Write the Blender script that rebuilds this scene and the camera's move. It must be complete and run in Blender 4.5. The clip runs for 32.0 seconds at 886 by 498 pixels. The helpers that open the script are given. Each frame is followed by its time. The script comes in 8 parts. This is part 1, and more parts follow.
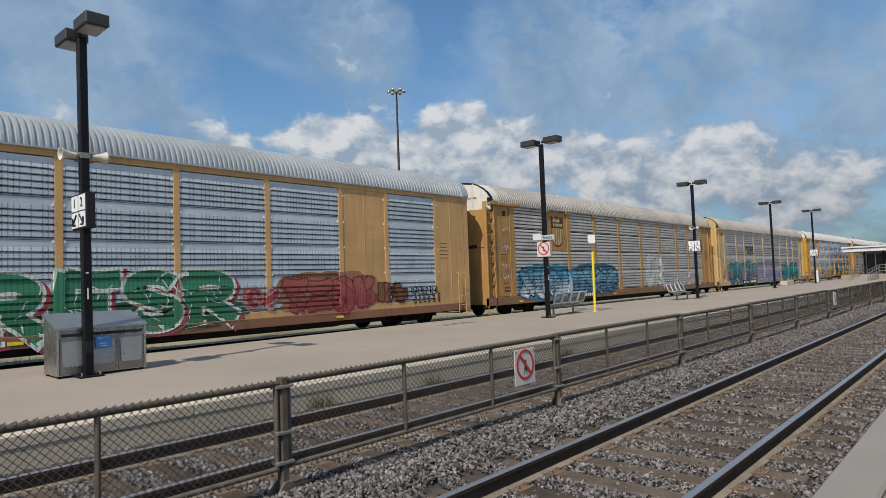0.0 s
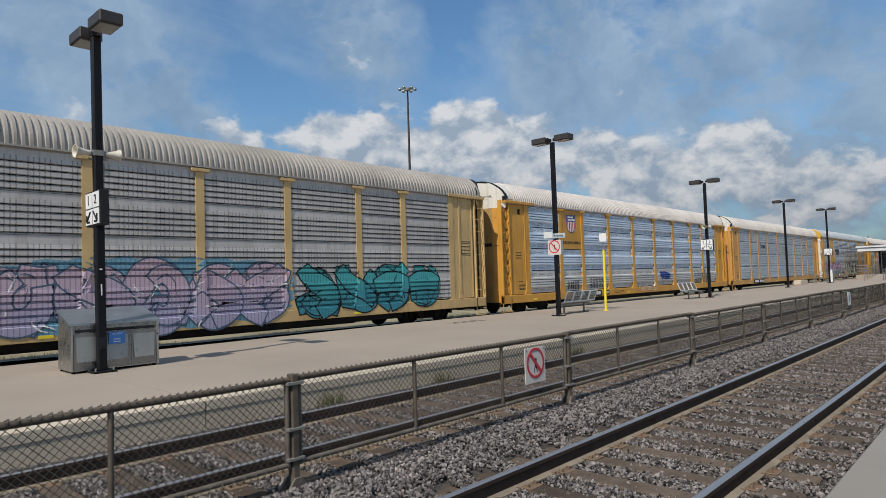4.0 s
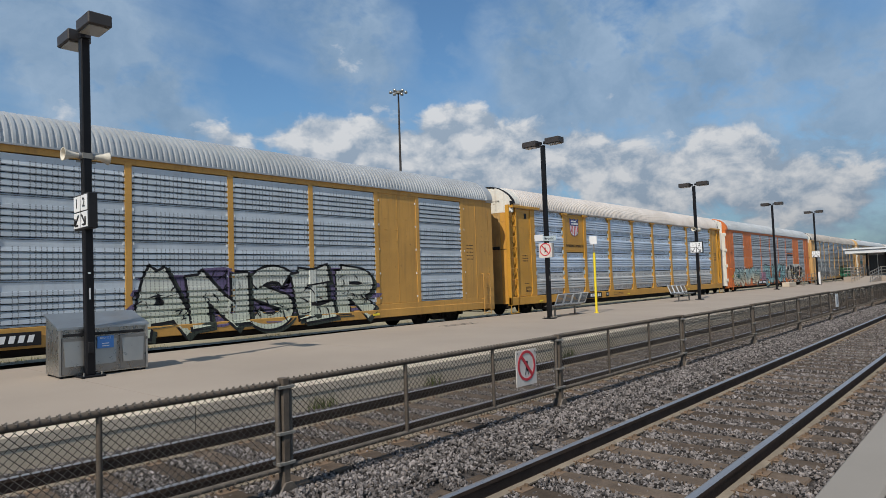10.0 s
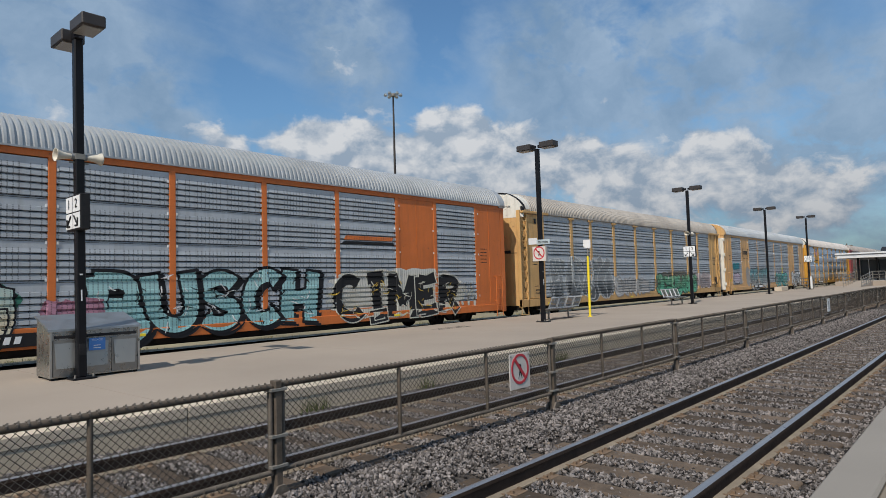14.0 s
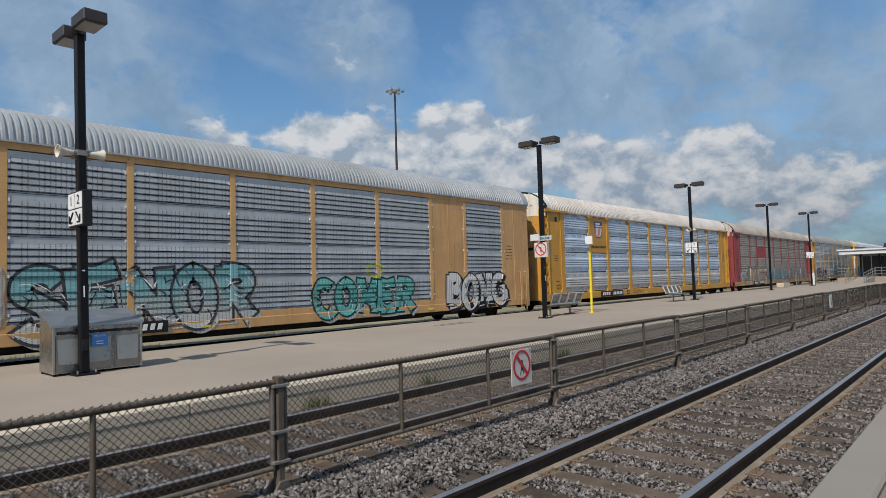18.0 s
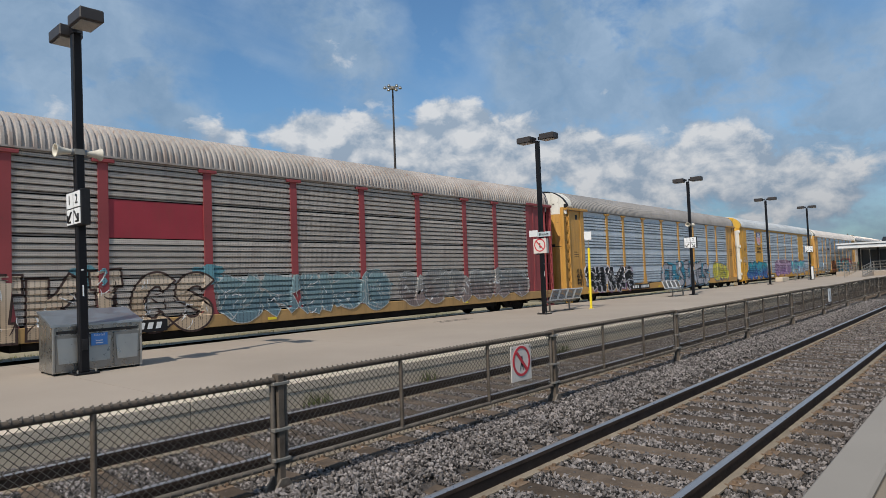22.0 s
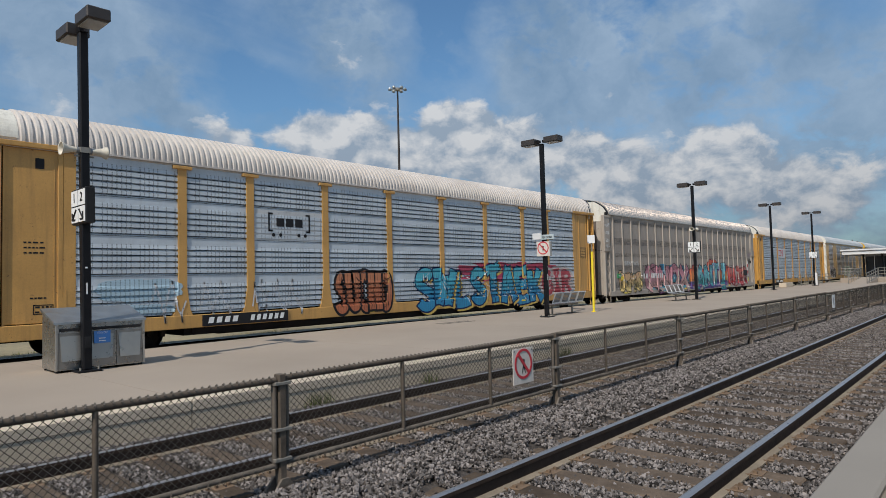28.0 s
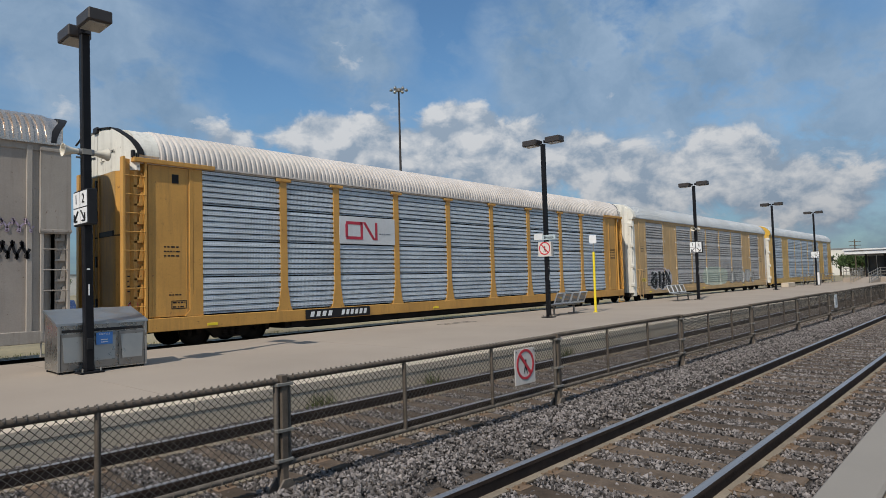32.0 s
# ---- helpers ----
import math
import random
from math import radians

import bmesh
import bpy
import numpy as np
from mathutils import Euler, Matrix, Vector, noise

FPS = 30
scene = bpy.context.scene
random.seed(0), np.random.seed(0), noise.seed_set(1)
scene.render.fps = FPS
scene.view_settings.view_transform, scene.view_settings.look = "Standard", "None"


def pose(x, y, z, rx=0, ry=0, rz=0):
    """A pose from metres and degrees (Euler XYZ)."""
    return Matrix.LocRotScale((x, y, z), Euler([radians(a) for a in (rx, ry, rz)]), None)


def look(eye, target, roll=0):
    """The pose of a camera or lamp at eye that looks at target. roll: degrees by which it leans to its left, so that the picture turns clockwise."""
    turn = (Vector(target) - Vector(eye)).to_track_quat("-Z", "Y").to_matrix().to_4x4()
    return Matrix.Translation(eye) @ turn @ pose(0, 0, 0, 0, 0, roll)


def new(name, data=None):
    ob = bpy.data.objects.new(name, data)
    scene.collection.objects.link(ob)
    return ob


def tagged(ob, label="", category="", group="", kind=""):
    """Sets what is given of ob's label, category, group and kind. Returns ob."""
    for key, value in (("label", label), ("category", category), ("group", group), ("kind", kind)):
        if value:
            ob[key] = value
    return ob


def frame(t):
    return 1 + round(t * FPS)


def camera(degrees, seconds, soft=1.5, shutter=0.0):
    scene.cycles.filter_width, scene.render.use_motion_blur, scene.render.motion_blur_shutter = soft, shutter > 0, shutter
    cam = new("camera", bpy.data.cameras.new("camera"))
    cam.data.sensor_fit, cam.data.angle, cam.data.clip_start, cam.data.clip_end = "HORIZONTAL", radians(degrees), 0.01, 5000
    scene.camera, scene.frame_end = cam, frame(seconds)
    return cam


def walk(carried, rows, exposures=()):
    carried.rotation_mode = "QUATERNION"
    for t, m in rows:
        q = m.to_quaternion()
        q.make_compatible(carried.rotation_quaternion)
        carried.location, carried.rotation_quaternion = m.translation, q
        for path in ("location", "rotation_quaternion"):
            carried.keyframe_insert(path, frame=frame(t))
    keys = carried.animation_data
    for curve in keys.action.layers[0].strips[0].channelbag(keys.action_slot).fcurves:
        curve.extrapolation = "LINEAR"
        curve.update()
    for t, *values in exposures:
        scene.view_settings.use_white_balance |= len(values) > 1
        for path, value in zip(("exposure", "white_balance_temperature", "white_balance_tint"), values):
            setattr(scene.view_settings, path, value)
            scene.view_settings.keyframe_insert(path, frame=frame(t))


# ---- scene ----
# A freight train of covered car carriers runs past two station platforms.
# x runs along the tracks, y away from the camera, z up; z = 0 is the top of the rails.
EYE = (0.0, 0.0, 1.678)
SWAY = [  # seconds, yaw, pitch, roll
    (0, -48.35, 2.91, -2.03), (0.5, -48.33, 2.91, -2.01), (1, -48.27, 2.86, -1.74), (1.5, -48.17, 2.85, -1.79),
    (2, -47.76, 2.79, -1.99), (2.5, -47.57, 2.81, -1.90), (3, -47.43, 2.78, -1.81), (3.5, -47.38, 2.75, -1.79),
    (5.5, -47.50, 2.77, -1.72), (6, -47.54, 2.79, -1.67), (6.5, -47.54, 2.85, -1.66), (7, -47.50, 2.86, -1.66),
    (7.5, -47.52, 2.91, -1.59), (8, -47.60, 2.89, -1.55), (8.5, -47.78, 2.87, -1.60), (9, -47.86, 2.86, -1.61),
    (9.5, -48.01, 2.95, -2.02), (10, -48.21, 2.99, -1.92), (10.5, -48.50, 3.00, -1.59), (11, -48.71, 3.15, -1.68),
    (11.5, -48.76, 3.14, -1.85), (12, -48.76, 3.13, -1.67), (12.5, -48.80, 3.07, -1.62), (13, -48.80, 3.09, -1.57),
    (13.5, -48.81, 3.14, -1.63), (14, -48.76, 3.24, -1.68), (14.5, -48.78, 3.30, -1.56), (16.5, -48.55, 2.95, -1.49),
    (17, -48.46, 2.87, -1.53), (17.5, -48.47, 2.90, -1.66), (18, -48.59, 2.90, -1.67), (18.5, -48.66, 2.85, -1.75),
    (19, -48.66, 2.80, -2.02), (19.5, -48.63, 2.73, -1.88), (20, -48.58, 2.66, -1.96), (20.5, -48.58, 2.60, -1.77),
    (21, -48.57, 2.52, -1.75), (21.5, -48.63, 2.51, -2.06), (22, -48.67, 2.60, -2.08), (22.5, -48.67, 2.70, -1.96),
    (23, -48.73, 2.83, -1.90), (23.5, -48.77, 2.92, -1.90), (24, -48.79, 3.05, -1.90), (24.5, -48.82, 3.27, -1.86),
    (25, -48.82, 3.37, -1.72), (25.5, -48.76, 3.33, -1.54), (27.5, -48.45, 2.81, -1.39), (28, -48.39, 2.77, -1.44),
    (28.5, -48.33, 2.75, -1.40), (29, -48.29, 2.78, -1.41), (29.5, -48.28, 2.82, -1.37), (30, -48.26, 2.88, -1.36),
    (30.5, -48.24, 2.91, -1.23), (31, -48.22, 2.88, -1.48), (31.5, -48.25, 2.83, -1.62), (32, -48.25, 2.83, -1.57),
]


def hand_held(yaw, pitch, roll):
    a, b = radians(yaw), radians(pitch)
    ahead = Vector((-math.sin(a) * math.cos(b), math.cos(a) * math.cos(b), math.sin(b)))
    return look(EYE, Vector(EYE) + ahead * 10, roll)


cam = camera(70, 32.0, 0.4)
walk(cam, [(t, hand_held(a, b, c)) for t, a, b, c in SWAY], [(0.0, 0.03), (10.0, 0.0), (16.0, 0.0), (20.0, -0.03), (22.0, 0.04), (25.0, 0.0), (28.0, -0.06), (32.0, -0.06)])

# ---- daylight ----
SUN_TURN, SUN_UP = 195.0, 48.0  # where the sun stands: degrees from +x, and height


def sun_way():
    a, e = radians(SUN_TURN), radians(SUN_UP)
    return Vector((math.cos(a) * math.cos(e), math.sin(a) * math.cos(e), math.sin(e)))


sun = new("sun", bpy.data.lights.new("sun", "SUN"))
sun.data.energy, sun.data.angle, sun.data.color = 4.1, radians(0.53), (1.0, 0.925, 0.815)
sun.matrix_world = look(sun_way() * 50, (0, 0, 0))


def sky_world():
    w = bpy.data.worlds.new("sky")
    w.use_nodes = True
    scene.world = w
    nt = w.node_tree
    nt.nodes.clear()
    N, LK = nt.nodes.new, nt.links.new

    def math_node(op, a, b=None, clamp=False):
        n = N("ShaderNodeMath")
        n.operation, n.use_clamp = op, clamp
        for i, v in enumerate((a, b)):
            if v is None:
                continue
            if isinstance(v, (int, float)):
                n.inputs[i].default_value = v
            else:
                LK(v, n.inputs[i])
        return n.outputs[0]

    sky = N("ShaderNodeTexSky")
    sky.sky_type, sky.sun_disc = "NISHITA", False
    sky.sun_elevation, sky.sun_rotation = radians(SUN_UP), radians(90 - SUN_TURN)
    sky.air_density, sky.dust_density, sky.ozone_density = 1.0, 0.3, 1.2
    blue = N("ShaderNodeBackground")
    clean = N("ShaderNodeMix")  # the clear air between the clouds
    clean.data_type, clean.blend_type = "RGBA", "MULTIPLY"
    clean.inputs[0].default_value, clean.inputs[7].default_value = 1.0, (0.66, 0.92, 1.06, 1)
    LK(sky.outputs[0], clean.inputs[6])
    LK(clean.outputs[2], blue.inputs[0])
    tc = N("ShaderNodeTexCoord")
    way = tc.outputs["Generated"]
    # ragged edges: the direction is stirred before the cloud masses are placed
    n1 = N("ShaderNodeTexNoise")
    n1.inputs["Scale"].default_value, n1.inputs["Detail"].default_value, n1.inputs["Roughness"].default_value = 7.0, 9.0, 0.6
    LK(way, n1.inputs["Vector"])
    sub = N("ShaderNodeVectorMath")
    sub.operation = "SUBTRACT"
    LK(n1.outputs["Color"], sub.inputs[0])
    sub.inputs[1].default_value = (0.5, 0.5, 0.5)
    mad = N("ShaderNodeVectorMath")
    mad.operation = "MULTIPLY_ADD"
    LK(sub.outputs[0], mad.inputs[0])
    mad.inputs[1].default_value = (0.10, 0.10, 0.05)
    LK(way, mad.inputs[2])
    nrm = N("ShaderNodeVectorMath")
    nrm.operation = "NORMALIZE"
    LK(mad.outputs[0], nrm.inputs[0])
    stirred = nrm.outputs[0]

    def heap(masses, stirred=stirred, wide=1.0):
        """Soft heaps: each a direction, an angular size and a weight."""
        total = None
        for (yaw, up, size, weight) in masses:
            a, e = radians(yaw), radians(up)
            d = N("ShaderNodeVectorMath")
            d.operation = "DISTANCE"
            LK(stirred, d.inputs[0])
            d.inputs[1].default_value = (math.cos(a) * math.cos(e), math.sin(a) * math.cos(e), math.sin(e))
            q = math_node("DIVIDE", d.outputs["Value"], radians(size * wide))
            g = math_node("MULTIPLY", math_node("EXPONENT", math_node("MULTIPLY", math_node("MULTIPLY", q, q), -1.0)), weight)
            total = g if total is None else math_node("ADD", total, g)
        return total

    # high thin cloud, drawn out towards the horizon
    sep = N("ShaderNodeSeparateXYZ")
    LK(way, sep.inputs[0])
    low = math_node("ADD", math_node("ABSOLUTE", sep.outputs[2]), 0.22)
    flat = N("ShaderNodeCombineXYZ")
    LK(math_node("MULTIPLY", math_node("DIVIDE", sep.outputs[0], low), 0.38), flat.inputs[0])
    LK(math_node("DIVIDE", sep.outputs[1], low), flat.inputs[1])
    n2 = N("ShaderNodeTexNoise")
    n2.inputs["Scale"].default_value, n2.inputs["Detail"].default_value, n2.inputs["Roughness"].default_value = 1.9, 8.0, 0.55
    n2.inputs["Distortion"].default_value = 0.5
    LK(flat.outputs[0], n2.inputs["Vector"])
    # heaped cloud: crisp, billowing edges, lit on the side of the sun
    def billow(shift):
        sq = N("ShaderNodeVectorMath")
        sq.operation = "MULTIPLY_ADD"
        LK(way, sq.inputs[0])
        sq.inputs[1].default_value, sq.inputs[2].default_value = (1.0, 1.0, 1.5), shift
        a = N("ShaderNodeTexNoise")
        a.inputs["Scale"].default_value, a.inputs["Detail"].default_value, a.inputs["Roughness"].default_value = 16.0, 10.0, 0.58
        a.inputs["Distortion"].default_value = 0.25
        LK(sq.outputs[0], a.inputs["Vector"])
        return a.outputs["Fac"]

    n_here, n_sunward = billow((0, 0, 0)), billow((-0.016, -0.004, 0.03))
    # grey sheets, and a floor of haze at the horizon
    sheet = math_node("ADD", math_node("MULTIPLY", math_node("SUBTRACT", n2.outputs["Fac"], 0.37), 2.3), math_node("MULTIPLY", heap(SHEETS), math_node("ADD", math_node("MULTIPLY", n_here, 3.4), -0.95)))
    haze = math_node("MULTIPLY", math_node("EXPONENT", math_node("MULTIPLY", math_node("ABSOLUTE", sep.outputs[2]), -9.0)), 0.60)
    veil = math_node("ADD", math_node("MULTIPLY", sheet, 1.0, True), haze, True)
    dense = math_node("ADD", math_node("SUBTRACT", heap(BANKS, way, 1.12), 0.53), math_node("MULTIPLY", math_node("SUBTRACT", n_here, 0.5), 2.2))
    bank = math_node("MULTIPLY", dense, 2.7, True)
    lit = math_node("ADD", math_node("MULTIPLY", math_node("SUBTRACT", n_here, n_sunward), 2.2), 0.52)
    # the air dims towards the horizon, behind the far haze
    dim = math_node("SUBTRACT", 1.0, math_node("MULTIPLY", math_node("EXPONENT", math_node("MULTIPLY", math_node("ABSOLUTE", sep.outputs[2]), -8.0)), 0.55))
    n3 = N("ShaderNodeTexNoise")
    n3.inputs["Scale"].default_value, n3.inputs["Detail"].default_value, n3.inputs["Roughness"].default_value = 9.0, 7.0, 0.6
    LK(stirred, n3.inputs["Vector"])
    light = N("ShaderNodeValToRGB")
    light.color_ramp.elements[0].position, light.color_ramp.elements[0].color = 0.34, (0.26, 0.395, 0.57, 1)
    light.color_ramp.elements[1].position, light.color_ramp.elements[1].color = 0.70, (0.46, 0.60, 0.77, 1)
    LK(n3.outputs["Fac"], light.inputs[0])
    bright = N("ShaderNodeValToRGB")
    bright.color_ramp.elements[0].position, bright.color_ramp.elements[0].color = 0.26, (0.39, 0.495, 0.63, 1)
    bright.color_ramp.elements[1].position, bright.color_ramp.elements[1].color = 0.80, (0.83, 0.86, 0.90, 1)
    LK(lit, bright.inputs[0])
    grey, white = N("ShaderNodeBackground"), N("ShaderNodeBackground")
    LK(light.outputs[0], grey.inputs[0])
    LK(bright.outputs[0], white.inputs[0])
    LK(math_node("MULTIPLY", dim, SKY_POWER), blue.inputs[1])
    LK(math_node("MULTIPLY", dim, CLOUD_POWER), grey.inputs[1])
    LK(math_node("MULTIPLY", dim, CLOUD_POWER), white.inputs[1])
    m1, m2, out = N("ShaderNodeMixShader"), N("ShaderNodeMixShader"), N("ShaderNodeOutputWorld")
    LK(math_node("MULTIPLY", veil, 0.86), m1.inputs[0])
    LK(blue.outputs[0], m1.inputs[1])
    LK(grey.outputs[0], m1.inputs[2])
    LK(bank, m2.inputs[0])
    LK(m1.outputs[0], m2.inputs[1])
    LK(white.outputs[0], m2.inputs[2])
    LK(m2.outputs[0], out.inputs[0])


# cloud masses: turn from +x, height above the horizon, angular size (degrees), weight
SKY_POWER, CLOUD_POWER = 0.114, 0.83
SHEETS = [
    (73.1, 16, 5, 0.6), (67, 16.3, 5, 0.6), (63.6, 15.4, 4.4, 0.55), (74.5, 19.5, 5, 0.5), (70.3, 18.7, 4, 0.5), (58.8, 23.3, 4, 0.4), (51.9, 23.5, 4.5, 0.5),
    (47.4, 21.8, 4, 0.5), (50.5, 19.5, 4, 0.6), (35, 20.5, 5, 0.5), (29.8, 21.4, 5, 0.55), (25, 20.4, 5, 0.55), (20.3, 20.1, 5, 0.5), (16.1, 17.2, 5, 0.55),
    (11.9, 18.1, 4, 0.45), (6.8, 15, 4.5, 0.6), (30.1, 16.3, 5, 0.5), (24.8, 14.8, 5, 0.55), (18.4, 13.6, 5, 0.55), (14.3, 10.8, 5, 0.55), (10.5, 9.4, 5, 0.6),
    (7.6, 7.7, 5, 0.6), (48.1, 15.7, 5, 0.45), (32.7, 14.6, 5, 0.5), (61.2, 22.3, 3.4, -0.55), (60.1, 18.1, 3.2, -0.5), (57.1, 16.2, 3.2, -0.5), (54, 21, 2.4, -0.35),
    (42.1, 23.1, 3.6, -0.55), (40.2, 20.3, 3.2, -0.5), (8.8, 18.5, 2.6, -0.6), (36.7, 17.3, 3.2, -0.45), (43.2, 17.1, 3, -0.35), (15.4, 14.3, 2.6, -0.4),
    (12.2, 12.9, 2.6, -0.45), (52.2, 15.4, 2.6, -0.4), (75.6, 13.7, 3, -0.35), (21.4, 16.7, 2.4, -0.3),
    # unseen broken cloud over the rest of the sky, added to whiten the shade
    (215, 32, 26, 0.8), (255, 24, 24, 0.9), (300, 30, 26, 0.9), (340, 26, 20, 0.7), (150, 36, 24, 0.8), (115, 34, 18, 0.6), (270, 62, 28, 0.8), (60, 66, 24, 0.7)]
BANKS = [
    (60.7, 12.5, 2, 0.8), (57.2, 12, 2, 0.7), (53.7, 12.8, 2.2, 0.9), (51.2, 12.4, 2.3, 0.8), (48.7, 12.6, 2.6, 1), (46.2, 11.1, 2.6, 0.9), (44.2, 10.7, 2.4, 0.9),
    (40.4, 13.6, 2.8, 1.1), (38.4, 12.5, 2.6, 0.9), (37.4, 10.4, 3, 0.9), (34.9, 9.7, 3, 0.8), (30.3, 10.9, 2.6, 0.9), (28.4, 9.4, 3, 0.9), (24.6, 8.6, 2.6, 1),
    (22.8, 7.2, 2.4, 0.9), (18.1, 11.2, 2.2, 0.75), (16.9, 9, 2.4, 0.7), (14.5, 7.5, 2.6, 0.7), (9.2, 5.3, 2.2, 0.7), (19.2, 6.9, 3, 0.6), (11.4, 6.2, 3, 0.6),
    (33.8, 12.2, 1.4, 0.5), (73.1, 13.3, 2.0, 0.4), (50.5, 19.6, 2.4, 0.42), (6.5, 9.2, 2.6, 0.5), (12.9, 4.8, 3, 0.6),
    (88, 15, 3.0, 0.5), (110, 12, 6, 0.7), (140, 14, 7, 0.7), (170, 10, 7, 0.7), (200, 16, 8, 0.6), (240, 12, 7, 0.7), (275, 14, 8, 0.7),
    (310, 10, 7, 0.7), (340, 13, 6, 0.7)]
sky_world()

# ---- materials ----
def surf(name, col, rough=0.65, metal=0.0, var=0.18, scale=2.5, fine=45.0, bump=0.15, streak=0.0, stain=None, stain_at=0.62, rand=0.0, island=0.0, space="Object", chips=None):
    """A surface with broad and fine variation, runs of dirt, relief and, for repeats, a tone of its own."""
    m = bpy.data.materials.new(name)
    m.use_nodes = True
    nt = m.node_tree
    N, LK = nt.nodes.new, nt.links.new
    b = nt.nodes["Principled BSDF"]
    b.inputs["Roughness"].default_value, b.inputs["Metallic"].default_value = rough, metal
    if max(col) < 0.03 and metal < 0.3 and rough > 0.3:
        b.inputs["Specular IOR Level"].default_value = 0.2
    elif name.startswith("roof") or (max(col) < 0.16 and rough > 0.5):
        b.inputs["Specular IOR Level"].default_value = 0.12
    tc = N("ShaderNodeTexCoord")
    co = tc.outputs[space]
    if rand:
        # each piece takes its grain from another place
        info = N("ShaderNodeObjectInfo")
        add = N("ShaderNodeVectorMath")
        add.operation = "ADD"
        mul = N("ShaderNodeMath")
        mul.operation = "MULTIPLY"
        mul.inputs[1].default_value = 37.0
        LK(info.outputs["Random"], mul.inputs[0])
        LK(co, add.inputs[0])
        LK(mul.outputs[0], add.inputs[1])
        co = add.outputs[0]

    def noise_tex(s, d, vec, r=0.55):
        n = N("ShaderNodeTexNoise")
        n.inputs["Scale"].default_value, n.inputs["Detail"].default_value, n.inputs["Roughness"].default_value = s, d, r
        LK(vec, n.inputs["Vector"])
        return n.outputs["Fac"]

    def mapped(fac, lo, hi, a, c):
        n = N("ShaderNodeMapRange")
        n.inputs["From Min"].default_value, n.inputs["From Max"].default_value = lo, hi
        n.inputs["To Min"].default_value, n.inputs["To Max"].default_value = a, c
        LK(fac, n.inputs["Value"])
        return n.outputs[0]

    def mix(kind, f, a, c):
        n = N("ShaderNodeMix")
        n.data_type, n.blend_type = "RGBA", kind
        for sock, v in ((n.inputs[0], f), (n.inputs[6], a), (n.inputs[7], c)):
            if isinstance(v, (int, float)):
                sock.default_value = v
            elif isinstance(v, tuple):
                sock.default_value = (*v, 1)
            else:
                LK(v, sock)
        return n.outputs[2]

    def grey(v):
        n = N("ShaderNodeCombineColor")
        for i in range(3):
            LK(v, n.inputs[i])
        return n.outputs[0]

    big, small = noise_tex(scale, 5, co), noise_tex(fine, 4, co, 0.65)
    c = mix("MULTIPLY", 1.0, tuple(col), grey(mapped(big, 0.3, 0.7, 1 - var, 1 + var)))
    c = mix("MULTIPLY", 1.0, c, grey(mapped(small, 0.3, 0.7, 1 - var * 0.6, 1 + var * 0.6)))
    if streak:
        mp = N("ShaderNodeMapping")
        mp.inputs["Scale"].default_value = (5.0, 5.0, 0.35)
        LK(co, mp.inputs["Vector"])
        s = mapped(noise_tex(1.6, 6, mp.outputs[0], 0.6), 0.5, 0.75, 0.0, streak)
        c = mix("MIX", s, c, tuple(stain or (0.10, 0.07, 0.05)))
    if stain and not streak:
        s = mapped(noise_tex(scale * 1.7, 7, co, 0.65), stain_at, stain_at + 0.1, 0.0, 0.7)
        c = mix("MIX", s, c, tuple(stain))
    if chips:
        s = mapped(noise_tex(7.0, 9, co, 0.7), 0.635, 0.68, 0.0, 0.8)
        c = mix("MIX", s, c, tuple(chips))
    if rand:
        info2 = N("ShaderNodeObjectInfo")
        c = mix("MULTIPLY", 1.0, c, grey(mapped(info2.outputs["Random"], 0, 1, 1 - rand, 1 + rand)))
    if island:
        geo = N("ShaderNodeNewGeometry")
        c = mix("MULTIPLY", 1.0, c, grey(mapped(geo.outputs["Random Per Island"], 0, 1, 1 - island, 1 + island)))
    LK(c, b.inputs["Base Color"])
    LK(mapped(small, 0.3, 0.7, max(0.02, rough - 0.12), min(1.0, rough + 0.1)), b.inputs["Roughness"])
    if bump:
        bp = N("ShaderNodeBump")
        bp.inputs["Strength"].default_value, bp.inputs["Distance"].default_value = min(1.0, bump), 0.02
        LK(small, bp.inputs["Height"])
        LK(bp.outputs[0], b.inputs["Normal"])
    return m


